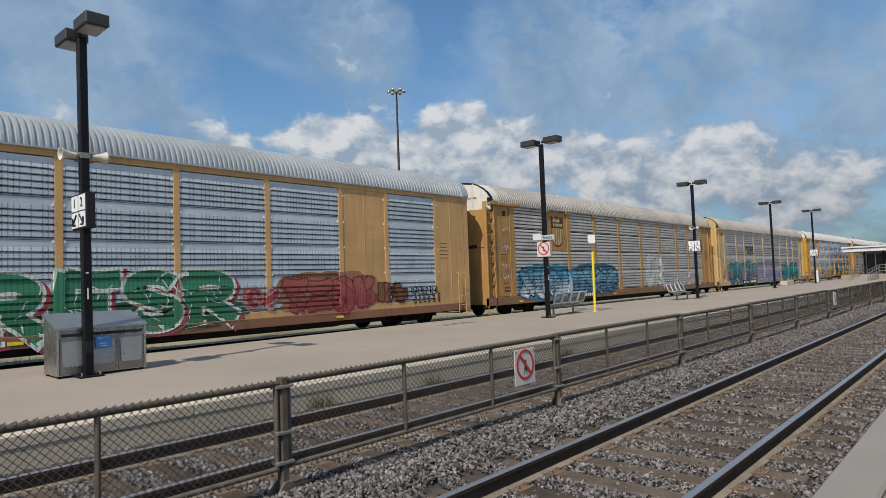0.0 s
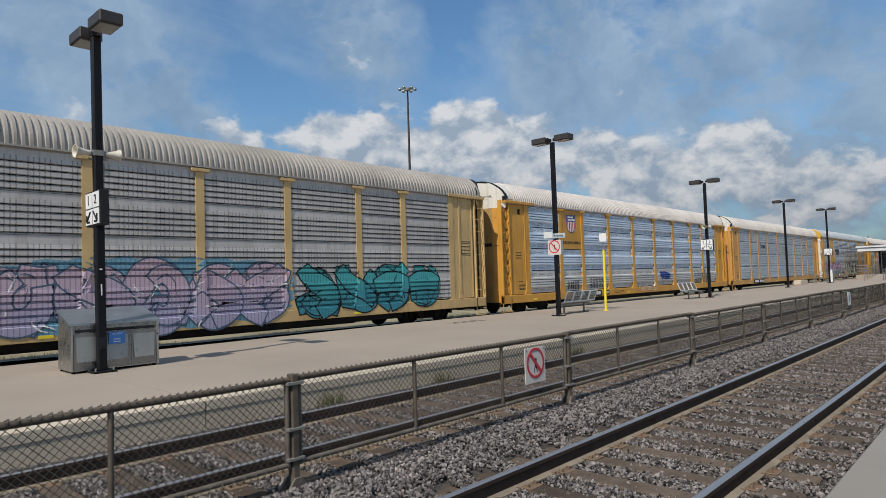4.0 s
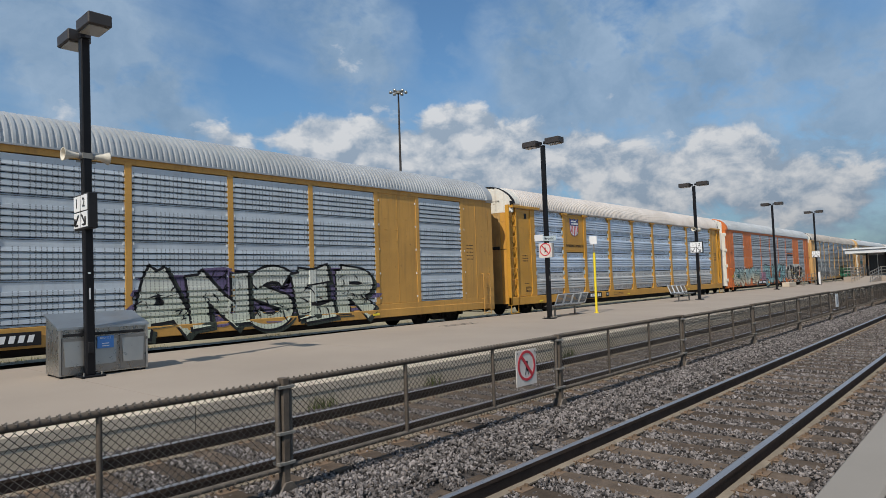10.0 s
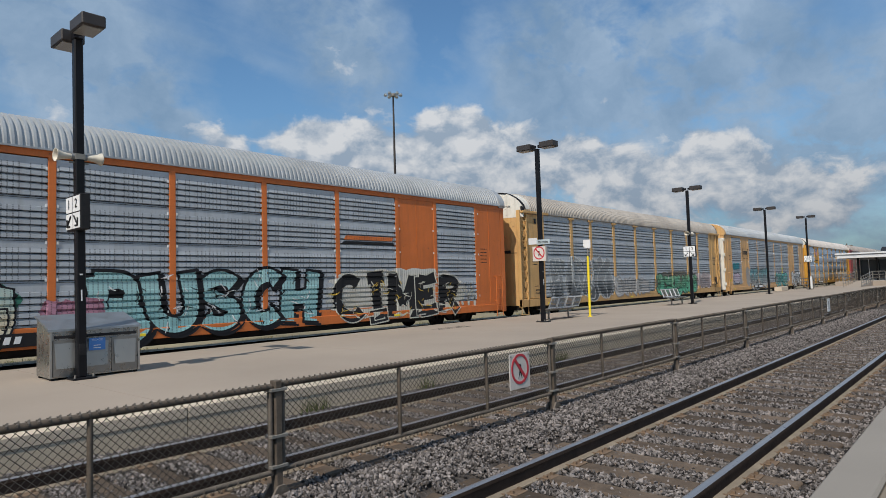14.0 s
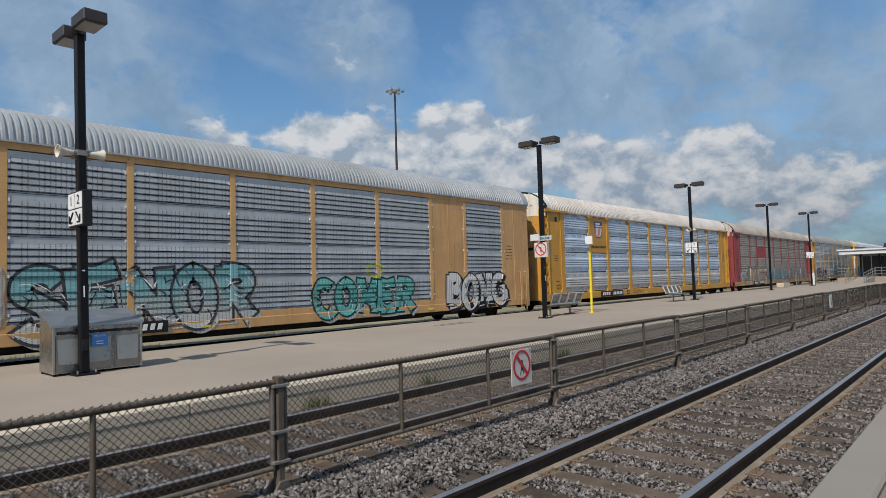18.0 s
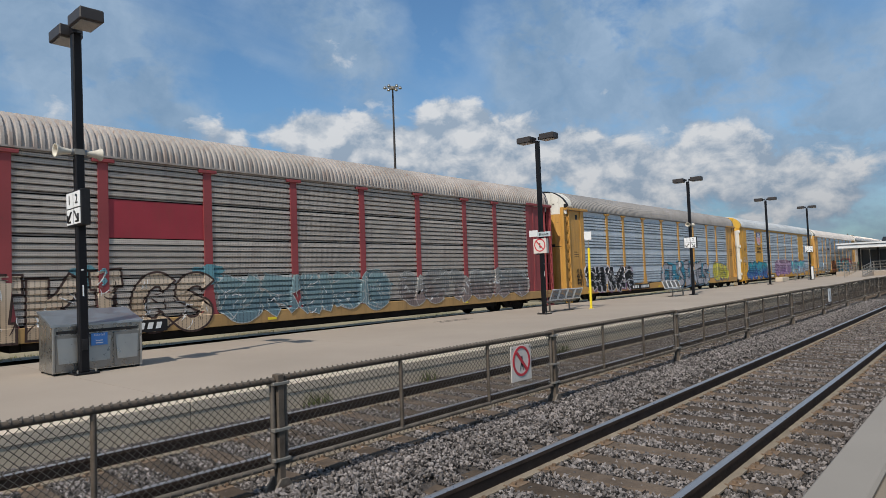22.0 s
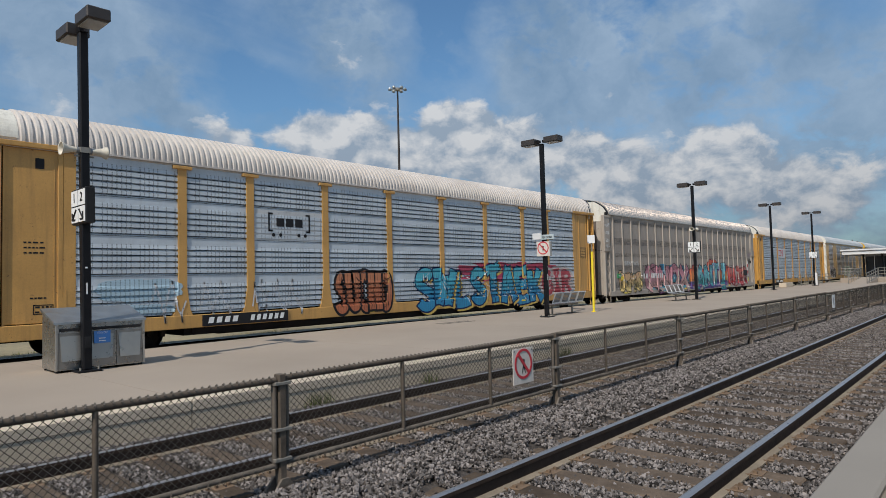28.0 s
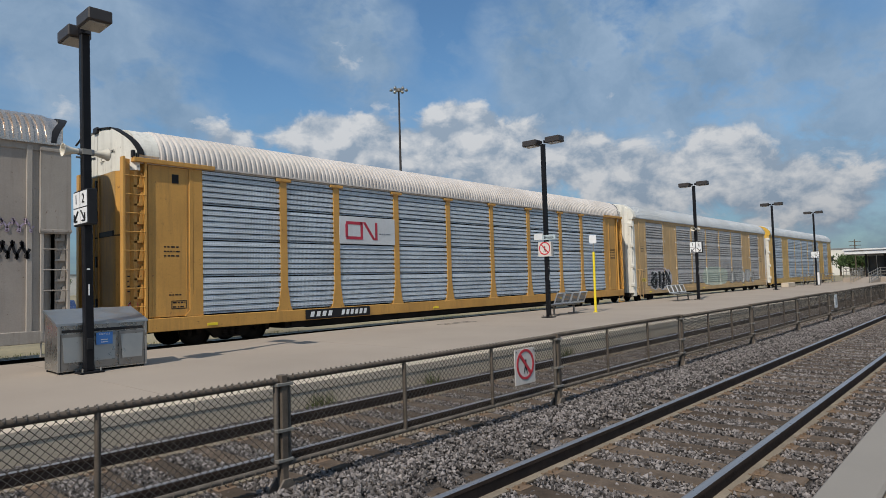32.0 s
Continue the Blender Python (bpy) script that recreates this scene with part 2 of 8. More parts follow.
def screen_mat(name, col, style, hole=0.8, dirt=0.3, stain=(0.16, 0.13, 0.11)):
    """Galvanised screen sheet with punched holes: "slots" in upright files, or "bands" above and below the ribs."""
    m = surf(name, col, 0.55, 0.12 if style == "bands" else 0.08, 0.12, 0.9, 60, 0.08, dirt, stain)
    nt = m.node_tree
    N, LK = nt.nodes.new, nt.links.new
    b = nt.nodes["Principled BSDF"]
    old = b.inputs["Base Color"].links[0].from_socket
    uv, sep = N("ShaderNodeUVMap"), N("ShaderNodeSeparateXYZ")
    uv.uv_map = "sheet"
    LK(uv.outputs[0], sep.inputs[0])

    def op(kind, *a):
        n = N("ShaderNodeMath")
        n.operation = kind
        for i, v in enumerate(a):
            if isinstance(v, (int, float)):
                n.inputs[i].default_value = v
            else:
                LK(v, n.inputs[i])
        return n.outputs[0]

    def within(v, lo, hi):
        return op("MULTIPLY", op("GREATER_THAN", v, lo), op("LESS_THAN", v, hi))

    u, v = sep.outputs[0], sep.outputs[1]
    px, pz, r = {"bands": (0.088, 0.052, 0.019), "slots": (0.112, 0.040, 0.0155), "mesh": (0.050, 0.047, 0.013)}[style]
    row = op("FLOOR", op("DIVIDE", v, pz))
    shift = op("MULTIPLY", op("MODULO", row, 2.0), 0.5) if style == "bands" else 0.0
    place = op("ADD", op("DIVIDE", u, px), shift)
    du = op("MULTIPLY", op("SUBTRACT", op("FRACT", place), 0.5), px)
    dv = op("MULTIPLY", op("SUBTRACT", op("FRACT", op("DIVIDE", v, pz)), 0.5), pz)
    dot = op("LESS_THAN", op("ADD", op("MULTIPLY", du, du), op("MULTIPLY", dv, dv)), r * r)
    if style == "bands":
        zone = op("ADD", within(v, 0.055, 0.212), within(v, 0.73, 0.89))
        zone = op("MULTIPLY", zone, op("GREATER_THAN", op("FRACT", op("DIVIDE", u, 0.64)), 0.16))
    elif style == "mesh":
        zone = within(v, 0.02, 0.95)
    else:
        wn = N("ShaderNodeTexWhiteNoise")
        wn.noise_dimensions = "1D"
        LK(op("FLOOR", place), wn.inputs["W"])
        zone = op("MULTIPLY", within(v, 0.03, 0.79), op("GREATER_THAN", wn.outputs["Value"], 0.22))
    mx = N("ShaderNodeMix")
    mx.data_type = "RGBA"
    LK(op("MULTIPLY", op("MULTIPLY", dot, zone), hole), mx.inputs[0])
    LK(old, mx.inputs[6])
    mx.inputs[7].default_value = (0.012, 0.012, 0.014, 1)
    LK(mx.outputs[2], b.inputs["Base Color"])
    return m


MADE = {}


def paint(col, rough=0.5, streak=0.3, stain=(0.11, 0.07, 0.04), var=0.13):
    key = (tuple(col), rough, streak)
    if key not in MADE:
        MADE[key] = surf("paint", col, rough, 0.0, var, 0.8, 30, 0.07, streak, stain, chips=(0.12, 0.055, 0.03))
    return MADE[key]


BLACK = surf("black_steel", (0.022, 0.022, 0.024), 0.55, 0.1, 0.3, 3, 50, 0.1)
# near-black iron, also used as the shade inside and beneath the cars
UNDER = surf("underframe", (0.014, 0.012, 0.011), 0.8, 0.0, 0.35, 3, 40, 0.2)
TRUCK = surf("truck_iron", (0.028, 0.022, 0.019), 0.75, 0.2, 0.35, 4, 50, 0.25)
RUBBER = surf("hose_rubber", (0.02, 0.02, 0.02), 0.7, 0, 0.2, 5, 60, 0.05)
CONCRETE = surf("platform_concrete", (0.31, 0.259, 0.212), 0.85, 0, 0.08, 0.35, 70, 0.12, 0, (0.28, 0.225, 0.17), 0.66)
NEARCON = surf("near_concrete", (0.195, 0.16, 0.117), 0.85, 0, 0.08, 0.35, 70, 0.12, 0, (0.23, 0.19, 0.15), 0.66)
NEAREDGE = surf("near_edge", (0.24, 0.217, 0.19), 0.85, 0, 0.08, 0.5, 70, 0.12)
KERB = surf("platform_edge", (0.52, 0.44, 0.345), 0.8, 0, 0.09, 0.8, 70, 0.12)
WALLCON = surf("platform_wall", (0.50, 0.42, 0.32), 0.85, 0, 0.10, 0.7, 40, 0.15, 0.2, (0.32, 0.26, 0.20))
STONE = surf("ballast_stone", (0.155, 0.14, 0.135), 0.85, 0, 0.25, 9, 90, 0.3, 0, (0.20, 0.15, 0.11), 0.58, 0, 0.85)
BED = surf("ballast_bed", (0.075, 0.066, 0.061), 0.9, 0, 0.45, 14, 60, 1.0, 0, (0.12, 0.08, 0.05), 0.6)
GRAVEL = surf("dry_gravel", (0.27, 0.225, 0.16), 0.9, 0, 0.30, 6, 55, 0.8, 0, (0.15, 0.14, 0.075), 0.56)
SOIL = surf("field", (0.24, 0.20, 0.12), 0.95, 0, 0.35, 0.15, 6, 0.4, 0, (0.16, 0.15, 0.075), 0.55)
TIE = surf("tie_wood", (0.100, 0.076, 0.058), 0.85, 0, 0.30, 3, 40, 0.5, 0, (0.21, 0.145, 0.09), 0.62, 0.28)
RAIL = surf("rail_side", (0.060, 0.043, 0.035), 0.7, 0.25, 0.25, 4, 50, 0.2)
RAILTOP = surf("rail_head", (0.36, 0.35, 0.355), 0.36, 0.7, 0.06, 0.8, 20, 0.0)
PLATE = surf("rusty_plate", (0.17, 0.115, 0.075), 0.8, 0.1, 0.3, 8, 60, 0.2)
GALV = surf("galvanised", (0.235, 0.222, 0.20), 0.55, 0.4, 0.2, 4, 60, 0.08)
GALVDARK = surf("weathered_wire", (0.138, 0.118, 0.10), 0.7, 0.2, 0.3, 6, 60, 0.1)
STEEL = surf("brushed_steel", (0.38, 0.375, 0.36), 0.30, 0.85, 0.04, 1.2, 6, 0.0, 0.0, (0.28, 0.26, 0.23))
FENCERAIL = surf("fence_rail", (0.115, 0.094, 0.076), 0.65, 0.2, 0.25, 5, 60, 0.1)
FOOTDUST = surf("rail_foot_dust", (0.20, 0.165, 0.125), 0.85, 0, 0.25, 3, 50, 0.2)
# lid steel with the blue of the reflected sky mixed into its colour
STEELLID = surf("steel_lid", (0.38, 0.415, 0.45), 0.42, 0.85, 0.02, 2, 4, 0.0)
POSTBLACK = surf("post_black", (0.008, 0.008, 0.010), 0.45, 0.0, 0.25, 4, 50, 0.03)
HEADBROWN = surf("lamp_head", (0.045, 0.038, 0.036), 0.5, 0.2, 0.15, 4, 50, 0.05)
LENS = surf("lamp_lens", (0.30, 0.29, 0.27), 0.35, 0, 0.1, 6, 50, 0.02)
HORN = surf("horn_cream", (0.56, 0.52, 0.44), 0.6, 0, 0.1, 5, 50, 0.03)
WHITE = surf("sign_white", (0.74, 0.75, 0.76), 0.45, 0, 0.05, 3, 50, 0.02)
SIGNGREY = surf("sign_grey", (0.20, 0.21, 0.22), 0.5, 0.1, 0.1, 3, 50, 0.02)
SIGNBLUE = surf("sign_blue_grey", (0.40, 0.47, 0.50), 0.5, 0, 0.08, 3, 50, 0.02)
INK = surf("ink_black", (0.018, 0.018, 0.02), 0.55, 0, 0.1, 3, 50, 0.02)
RED = surf("sign_red", (0.50, 0.035, 0.05), 0.5, 0, 0.08, 3, 50, 0.02)
BLUE = surf("label_blue", (0.06, 0.22, 0.58), 0.45, 0, 0.08, 3, 50, 0.02)
YELLOW = surf("pole_yellow", (0.80, 0.62, 0.03), 0.5, 0, 0.08, 4, 50, 0.03)
GRASS = surf("weeds", (0.11, 0.125, 0.04), 0.8, 0, 0.3, 3, 30, 0.0, 0, None, 0.6, 0, 0.55)
DRY = surf("dry_grass", (0.30, 0.26, 0.13), 0.8, 0, 0.3, 3, 30, 0.0, 0, None, 0.6, 0, 0.45)
LEAF = surf("far_leaves", (0.055, 0.085, 0.03), 0.8, 0, 0.3, 0.4, 5, 0.0, 0, None, 0.6, 0, 0.5)
BARK = surf("bark", (0.10, 0.08, 0.06), 0.9, 0, 0.3, 3, 30, 0.3)
STUCCO = surf("far_wall", (0.62, 0.60, 0.55), 0.8, 0, 0.08, 0.5, 20, 0.05)
FASCIA = surf("canopy_fascia", (0.66, 0.67, 0.68), 0.5, 0.1, 0.06, 0.8, 30, 0.03)
GLASSD = surf("shelter_glass", (0.03, 0.035, 0.04), 0.08, 0.0, 0.1, 2, 20, 0.0)

STEELDOOR = surf("steel_door", (0.26, 0.255, 0.245), 0.34, 0.75, 0.06, 2, 8, 0.0)
# paler steel for the edge trims and the reflections modelled on the bin doors
STEELPALE = surf("steel_flap", (0.38, 0.37, 0.35), 0.36, 0.7, 0.06, 2, 6, 0.0)
SIGNWARM = surf("sign_weathered", (0.60, 0.56, 0.52), 0.5, 0, 0.08, 5, 50, 0.02, 0.25, (0.35, 0.28, 0.22))
# ---- mesh tools ----
class Geo:
    """Gathers faces; sheet, block, chamfered block, tube and lathe pieces."""

    def __init__(self):
        self.v, self.f, self.s = [], [], []

    def add(self, verts, faces, smooth=False):
        n = len(self.v)
        self.v += [tuple(p) for p in verts]
        self.f += [tuple(i + n for i in q) for q in faces]
        self.s += [smooth] * len(faces)
        return self

    def box(self, x0, x1, y0, y1, z0, z1, c=0.0):
        if not c:
            return self.add([(x, y, z) for x in (x0, x1) for y in (y0, y1) for z in (z0, z1)],
                            [(0, 1, 3, 2), (4, 6, 7, 5), (0, 4, 5, 1), (2, 3, 7, 6), (0, 2, 6, 4), (1, 5, 7, 3)])
        bm = bmesh.new()
        vs = [bm.verts.new((x, y, z)) for x in (x0 + c, x1 - c) for y in (y0 + c, y1 - c) for z in (z0, z1)]
        vs += [bm.verts.new((x, y, z)) for x in (x0, x1) for y in (y0 + c, y1 - c) for z in (z0 + c, z1 - c)]
        vs += [bm.verts.new((x, y, z)) for x in (x0 + c, x1 - c) for y in (y0, y1) for z in (z0 + c, z1 - c)]
        h = bmesh.ops.convex_hull(bm, input=vs)
        bm.normal_update()
        bm.verts.index_update()
        self.add([v.co for v in bm.verts], [[v.index for v in f.verts] for f in bm.faces])
        bm.free()
        return self

    def tube(self, a, b, r, n=8, r2=None, cap=True):
        a, b = Vector(a), Vector(b)
        q = (b - a).to_track_quat("Z", "Y")
        r2 = r if r2 is None else r2
        ring = [Vector((math.cos(2 * math.pi * i / n), math.sin(2 * math.pi * i / n), 0)) for i in range(n)]
        vs = [a + q @ (p * r) for p in ring] + [b + q @ (p * r2) for p in ring]
        self.add(vs, [(i, (i + 1) % n, n + (i + 1) % n, n + i) for i in range(n)], n > 5)
        if cap:
            self.add(vs, [tuple(reversed(range(n))), tuple(range(n, 2 * n))])
        return self

    def prism(self, outline, y0, y1):
        """An outline in x and z, drawn from y0 to y1."""
        n = len(outline)
        area = sum(outline[i][0] * outline[(i + 1) % n][1] - outline[(i + 1) % n][0] * outline[i][1] for i in range(n))
        pts = outline if area > 0 else outline[::-1]
        vs = [(x, y0, z) for x, z in pts] + [(x, y1, z) for x, z in pts]
        return self.add(vs, [tuple(range(n)), tuple(reversed(range(n, 2 * n)))] + [(i, n + i, n + (i + 1) % n, (i + 1) % n) for i in range(n)])

    def mesh(self, name, *mats):
        me = bpy.data.meshes.new(name)
        me.from_pydata(self.v, [], self.f)
        me.polygons.foreach_set("use_smooth", self.s)
        for m in mats:
            me.materials.append(m)
        me.update()
        return me


def put(name, me, parent=None, mat=None, label=""):
    """One mesh object under a thing; mat, where given, is this object's own."""
    ob = new(name, me)
    if parent:
        ob.parent = parent
    if mat:
        if not me.materials:
            me.materials.append(mat)
        ob.material_slots[0].link = "OBJECT"
        ob.material_slots[0].material = mat
    if label:
        ob["label"] = label
    return ob


def part(name, geo, mat, parent=None, label=""):
    return put(name, geo.mesh(name, mat), parent, None, label)


def thing(name, label, category, group="", kind="", at=None):
    ob = new(name)
    ob.empty_display_size = 0.2
    if at is not None:
        ob.matrix_basis = at
    return tagged(ob, label, category, group, kind)


def letters(text, size, mat, parent, m, name="lettering", thick=0.004):
    """Writing in the built-in font, centred, as a mesh."""
    cu = bpy.data.curves.new(name, "FONT")
    cu.body, cu.size, cu.extrude = text, size, thick
    cu.align_x, cu.align_y, cu.resolution_u = "CENTER", "CENTER", 2
    tmp = bpy.data.objects.new(name, cu)
    me = tmp.to_mesh().copy()
    tmp.to_mesh_clear()
    bpy.data.objects.remove(tmp)
    bpy.data.curves.remove(cu)
    me.materials.clear()
    me.materials.append(mat)
    me.transform(m)
    return put(name, me, parent)


FACE_NEAR = pose(0, 0, 0, 90, 0, 0)  # writing that faces -y
FACE_LEFT = pose(0, 0, 0, 90, 0, -90)  # writing that faces -x

# ---- ground ----
PLAT = 0.20  # top of the far platform
FRONT, BACK = 7.95, 15.75  # its edges
rng = random.Random(4)


def ground():
    g = Geo()
    # one sheet with a shallow trough for the two near tracks
    ys = [-1500, -60, -20, 0.9, 1.15, 7.9, 8.1, 15.2, 15.9, 20.5, 22.5, 60, 200, 1800]
    zs = [-0.4, -0.3, -0.3, -0.3, -0.24, -0.24, -0.3, -0.3, -0.16, -0.16, -0.45, -0.6, -0.6, -0.5]
    xs = [-1500, -200, -40, -10, 0, 20, 60, 120, 300, 900, 2600]
    vs = [(x, y, z) for x in xs for y, z in zip(ys, zs)]
    n = len(ys)
    g.add(vs, [(i * n + j, (i + 1) * n + j, (i + 1) * n + j + 1, i * n + j + 1) for i in range(len(xs) - 1) for j in range(n - 1)])
    tagged(part("ground", g, SOIL), "dry grassy ground beside the railway", "ground", kind="structure")

    def bed(name, y0, y1, z, amp, label, mat, x1=240.0, heap=0.0):
        bm = Geo()
        cols = [x for x in np.arange(-12, 30, 0.22)] + [x for x in np.arange(30, x1, 3.0)]
        rows = sorted(list(np.linspace(y0, y1, 26)) + ([4.66, 4.72, 4.78, 4.84, 4.90] if heap else []))
        vs = [(x, y, z + amp * noise.noise((x * 1.4, y * 1.4, z)) + amp * 0.5 * noise.noise((x * 5, y * 5, 3))
               + heap * min(max((y - 3.75) / 0.35, 0), 1) * min(max((4.86 - y + 0.06 * noise.noise((x * 3, 1, 1))) / 0.14, 0), 1)) for x in cols for y in rows]
        n = len(rows)
        bm.add(vs, [(i * n + j, (i + 1) * n + j, (i + 1) * n + j + 1, i * n + j + 1) for i in range(len(cols) - 1) for j in range(n - 1)], True)
        return tagged(part(name, bm, mat), label, "ballast", kind="structure")

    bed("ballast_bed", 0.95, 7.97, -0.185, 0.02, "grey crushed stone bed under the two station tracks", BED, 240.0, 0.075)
    bed("gravel_strip", 15.4, 20.4, -0.10, 0.02, "pale gravel and dry weeds along the freight track", GRAVEL)


ground()


def stones():
    """Crushed stone: many small lumps between and beside the rails, joined."""
    # an uneven eight-faced lump
    lump = np.array([(0.58, 0.12, 0.0), (-0.58, -0.12, 0.0), (-0.14, 0.54, 0.05), (0.14, -0.54, -0.05), (0.05, 0.08, 0.44), (-0.05, -0.08, -0.44)])
    tris = np.array([(0, 2, 4), (2, 1, 4), (1, 3, 4), (3, 0, 4), (2, 0, 5), (1, 2, 5), (3, 1, 5), (0, 3, 5)])
    corners = len(lump)
    rs = np.random.RandomState(7)

    def field(count, x0, x1, y0, y1, lo, hi, z, keep=None):
        p = np.empty((count, 3))
        p[:, 0] = x0 + (x1 - x0) * rs.rand(count) ** 1.7
        p[:, 1] = rs.uniform(y0, y1, count)
        p[:, 2] = z + rs.uniform(-0.012, 0.018, count)
        if keep is not None:
            p = p[keep(p)]
            # the near shoulder is heaped up and drops off at the fence
            p[:, 2] += 0.085 * np.clip((p[:, 1] - 3.75) / 0.35, 0, 1) * np.clip((4.86 - p[:, 1]) / 0.16, 0, 1)
        k = len(p)
        size = rs.uniform(lo, hi, (k, 1, 1)) * rs.uniform(0.65, 1.3, (k, 1, 3))
        q = rs.normal(size=(k, 4))
        q /= np.linalg.norm(q, axis=1)[:, None]
        w, a, b, c = q.T
        rot = np.stack([1 - 2 * (b * b + c * c), 2 * (a * b - c * w), 2 * (a * c + b * w), 2 * (a * b + c * w), 1 - 2 * (a * a + c * c), 2 * (b * c - a * w),
                        2 * (a * c - b * w), 2 * (b * c + a * w), 1 - 2 * (a * a + b * b)], 1).reshape(k, 3, 3)
        body = lump[None] * (1 + rs.uniform(-0.45, 0.4, (k, corners, 3))) + rs.uniform(-0.10, 0.10, (k, corners, 3))
        v = np.einsum("kij,knj->kni", rot, body * size) + p[:, None]
        f = tris[None] + corners * np.arange(k)[:, None, None]
        return v.reshape(-1, 3), f.reshape(-1, 3)

    def clear(p):
        """Less stone on the ties and none on the rails."""
        on_tie = (np.abs(((p[:, 0] - TIE0) / TIE_STEP + 0.5) % 1.0 - 0.5) * TIE_STEP < 0.13)
        near = (p[:, 1] > NEAR_Y - 0.55) & (p[:, 1] < NEAR_Y + 2.05)
        far = (p[:, 1] > FAR_Y - 0.55) & (p[:, 1] < FAR_Y + 2.05)
        rails = np.zeros(len(p), bool)
        for y in (NEAR_Y, NEAR_Y + 1.505, FAR_Y, FAR_Y + 1.505):
            rails |= np.abs(p[:, 1] - y) < 0.10
        return ~(rails | (on_tie & (near | far) & (rs.rand(len(p)) < 0.94)))

    for name, spec, mat, label in (
        ("ballast_stones", (275000, 0.8, 36.0, 1.1, 7.85, 0.021, 0.046, -0.168, clear), STONE, "loose grey crushed stone between the rails"),
        ("gravel_stones", (9000, -2.0, 30.0, 15.8, 16.9, 0.03, 0.06, -0.085, None), GRAVEL, "pale loose gravel beside the freight track")):
        v, f = field(*spec)
        me = bpy.data.meshes.new(name)
        me.vertices.add(len(v))
        me.vertices.foreach_set("co", v.ravel())
        me.loops.add(f.size)
        me.loops.foreach_set("vertex_index", f.ravel())
        me.polygons.add(len(f))
        me.polygons.foreach_set("loop_start", np.arange(0, f.size, 3))
        me.update(calc_edges=True)
        me.shade_flat()
        me.materials.append(mat)
        tagged(new(name, me), label, "stones", kind="stuff")


# ---- tracks ----
NEAR_Y, FAR_Y, TRAIN_Y = 1.90, 5.53, 17.05  # the nearer rail of each track
TIE0, TIE_STEP = 0.28, 0.545
stones()


def rail_meshes(x0, x1, name):
    side, top, foot = Geo(), Geo(), Geo()
    prof = [(-0.014, -0.150), (-0.010, -0.05), (-0.036, -0.035), (-0.036, -0.006), (0.036, -0.006), (0.036, -0.035), (0.010, -0.05), (0.014, -0.150)]
    low = [(-0.075, -0.17), (-0.075, -0.155), (-0.014, -0.138), (0.014, -0.138), (0.075, -0.155), (0.075, -0.17)]
    foot.add([(x0, y, z) for y, z in low] + [(x1, y, z) for y, z in low], [(i, 6 + i, 6 + (i + 1) % 6, (i + 1) % 6) for i in range(6)])
    n = len(prof)
    side.add([(x0, y, z) for y, z in prof] + [(x1, y, z) for y, z in prof], [(i, n + i, n + (i + 1) % n, (i + 1) % n) for i in range(n)])
    cap = [(-0.036, -0.008), (-0.030, -0.002), (-0.012, 0.0), (0.012, 0.0), (0.030, -0.002), (0.036, -0.008)]
    k = len(cap)
    top.add([(x0, y, z) for y, z in cap] + [(x1, y, z) for y, z in cap], [(i, k + i, k + i + 1, i + 1) for i in range(k - 1)], True)
    return side.mesh("rail", RAIL), top.mesh("rail_head", RAILTOP), foot.mesh("rail_foot", FOOTDUST)


def track(y0, label, ties, plates, name="railway_track"):
    t = thing(name, label, "track", "railway tracks", "structure")
    side, top, foot = rail_meshes(-14, 260, "rail")
    for y in (y0, y0 + 1.505):
        r = put("rail", side, t)
        r.location = (0, y, 0)
        put("rail_head", top, r, None, "polished running surface of the rail")
        put("rail_foot", foot, r, None, "dusty tan foot of the rail")
    log = Geo().box(-0.115, 0.115, -0.5, 2.05, -0.30, -0.150, 0.015).mesh("tie", TIE)
    pl = Geo().box(-0.09, 0.09, -0.17, 0.17, -0.160, -0.150, 0.003)
    for sx in (-0.06, 0.06):
        for sy in (-0.105, 0.105):
            pl.box(sx - 0.013, sx + 0.013, sy - 0.018, sy + 0.018, -0.155, -0.128)
    pl.box(-0.14, -0.115, -0.08, 0.08, -0.185, -0.145)
    pl = pl.mesh("tie_plate", PLATE)
    rr = random.Random(int(y0 * 10))
    for i in range(-6, ties):
        o = put("tie", log, t)
        o.location = (TIE0 + i * TIE_STEP + rr.uniform(-0.02, 0.02), y0 + rr.uniform(-0.04, 0.04), rr.uniform(-0.012, 0.004))
        o.rotation_euler = (0, 0, rr.uniform(-0.012, 0.012))
    for i in range(2, plates):
        for y in (y0, y0 + 1.505):
            o = put("tie_plate", pl, t)
            o.location = (TIE0 + i * TIE_STEP, y, 0)
    return t


track(NEAR_Y, "railway track with shiny rails on brown wooden ties", 150, 48)
track(FAR_Y, "railway track with rusty rails behind the low fence", 130, 26)
track(TRAIN_Y, "freight track on pale gravel under the train", 110, 0)

# ---- platforms ----


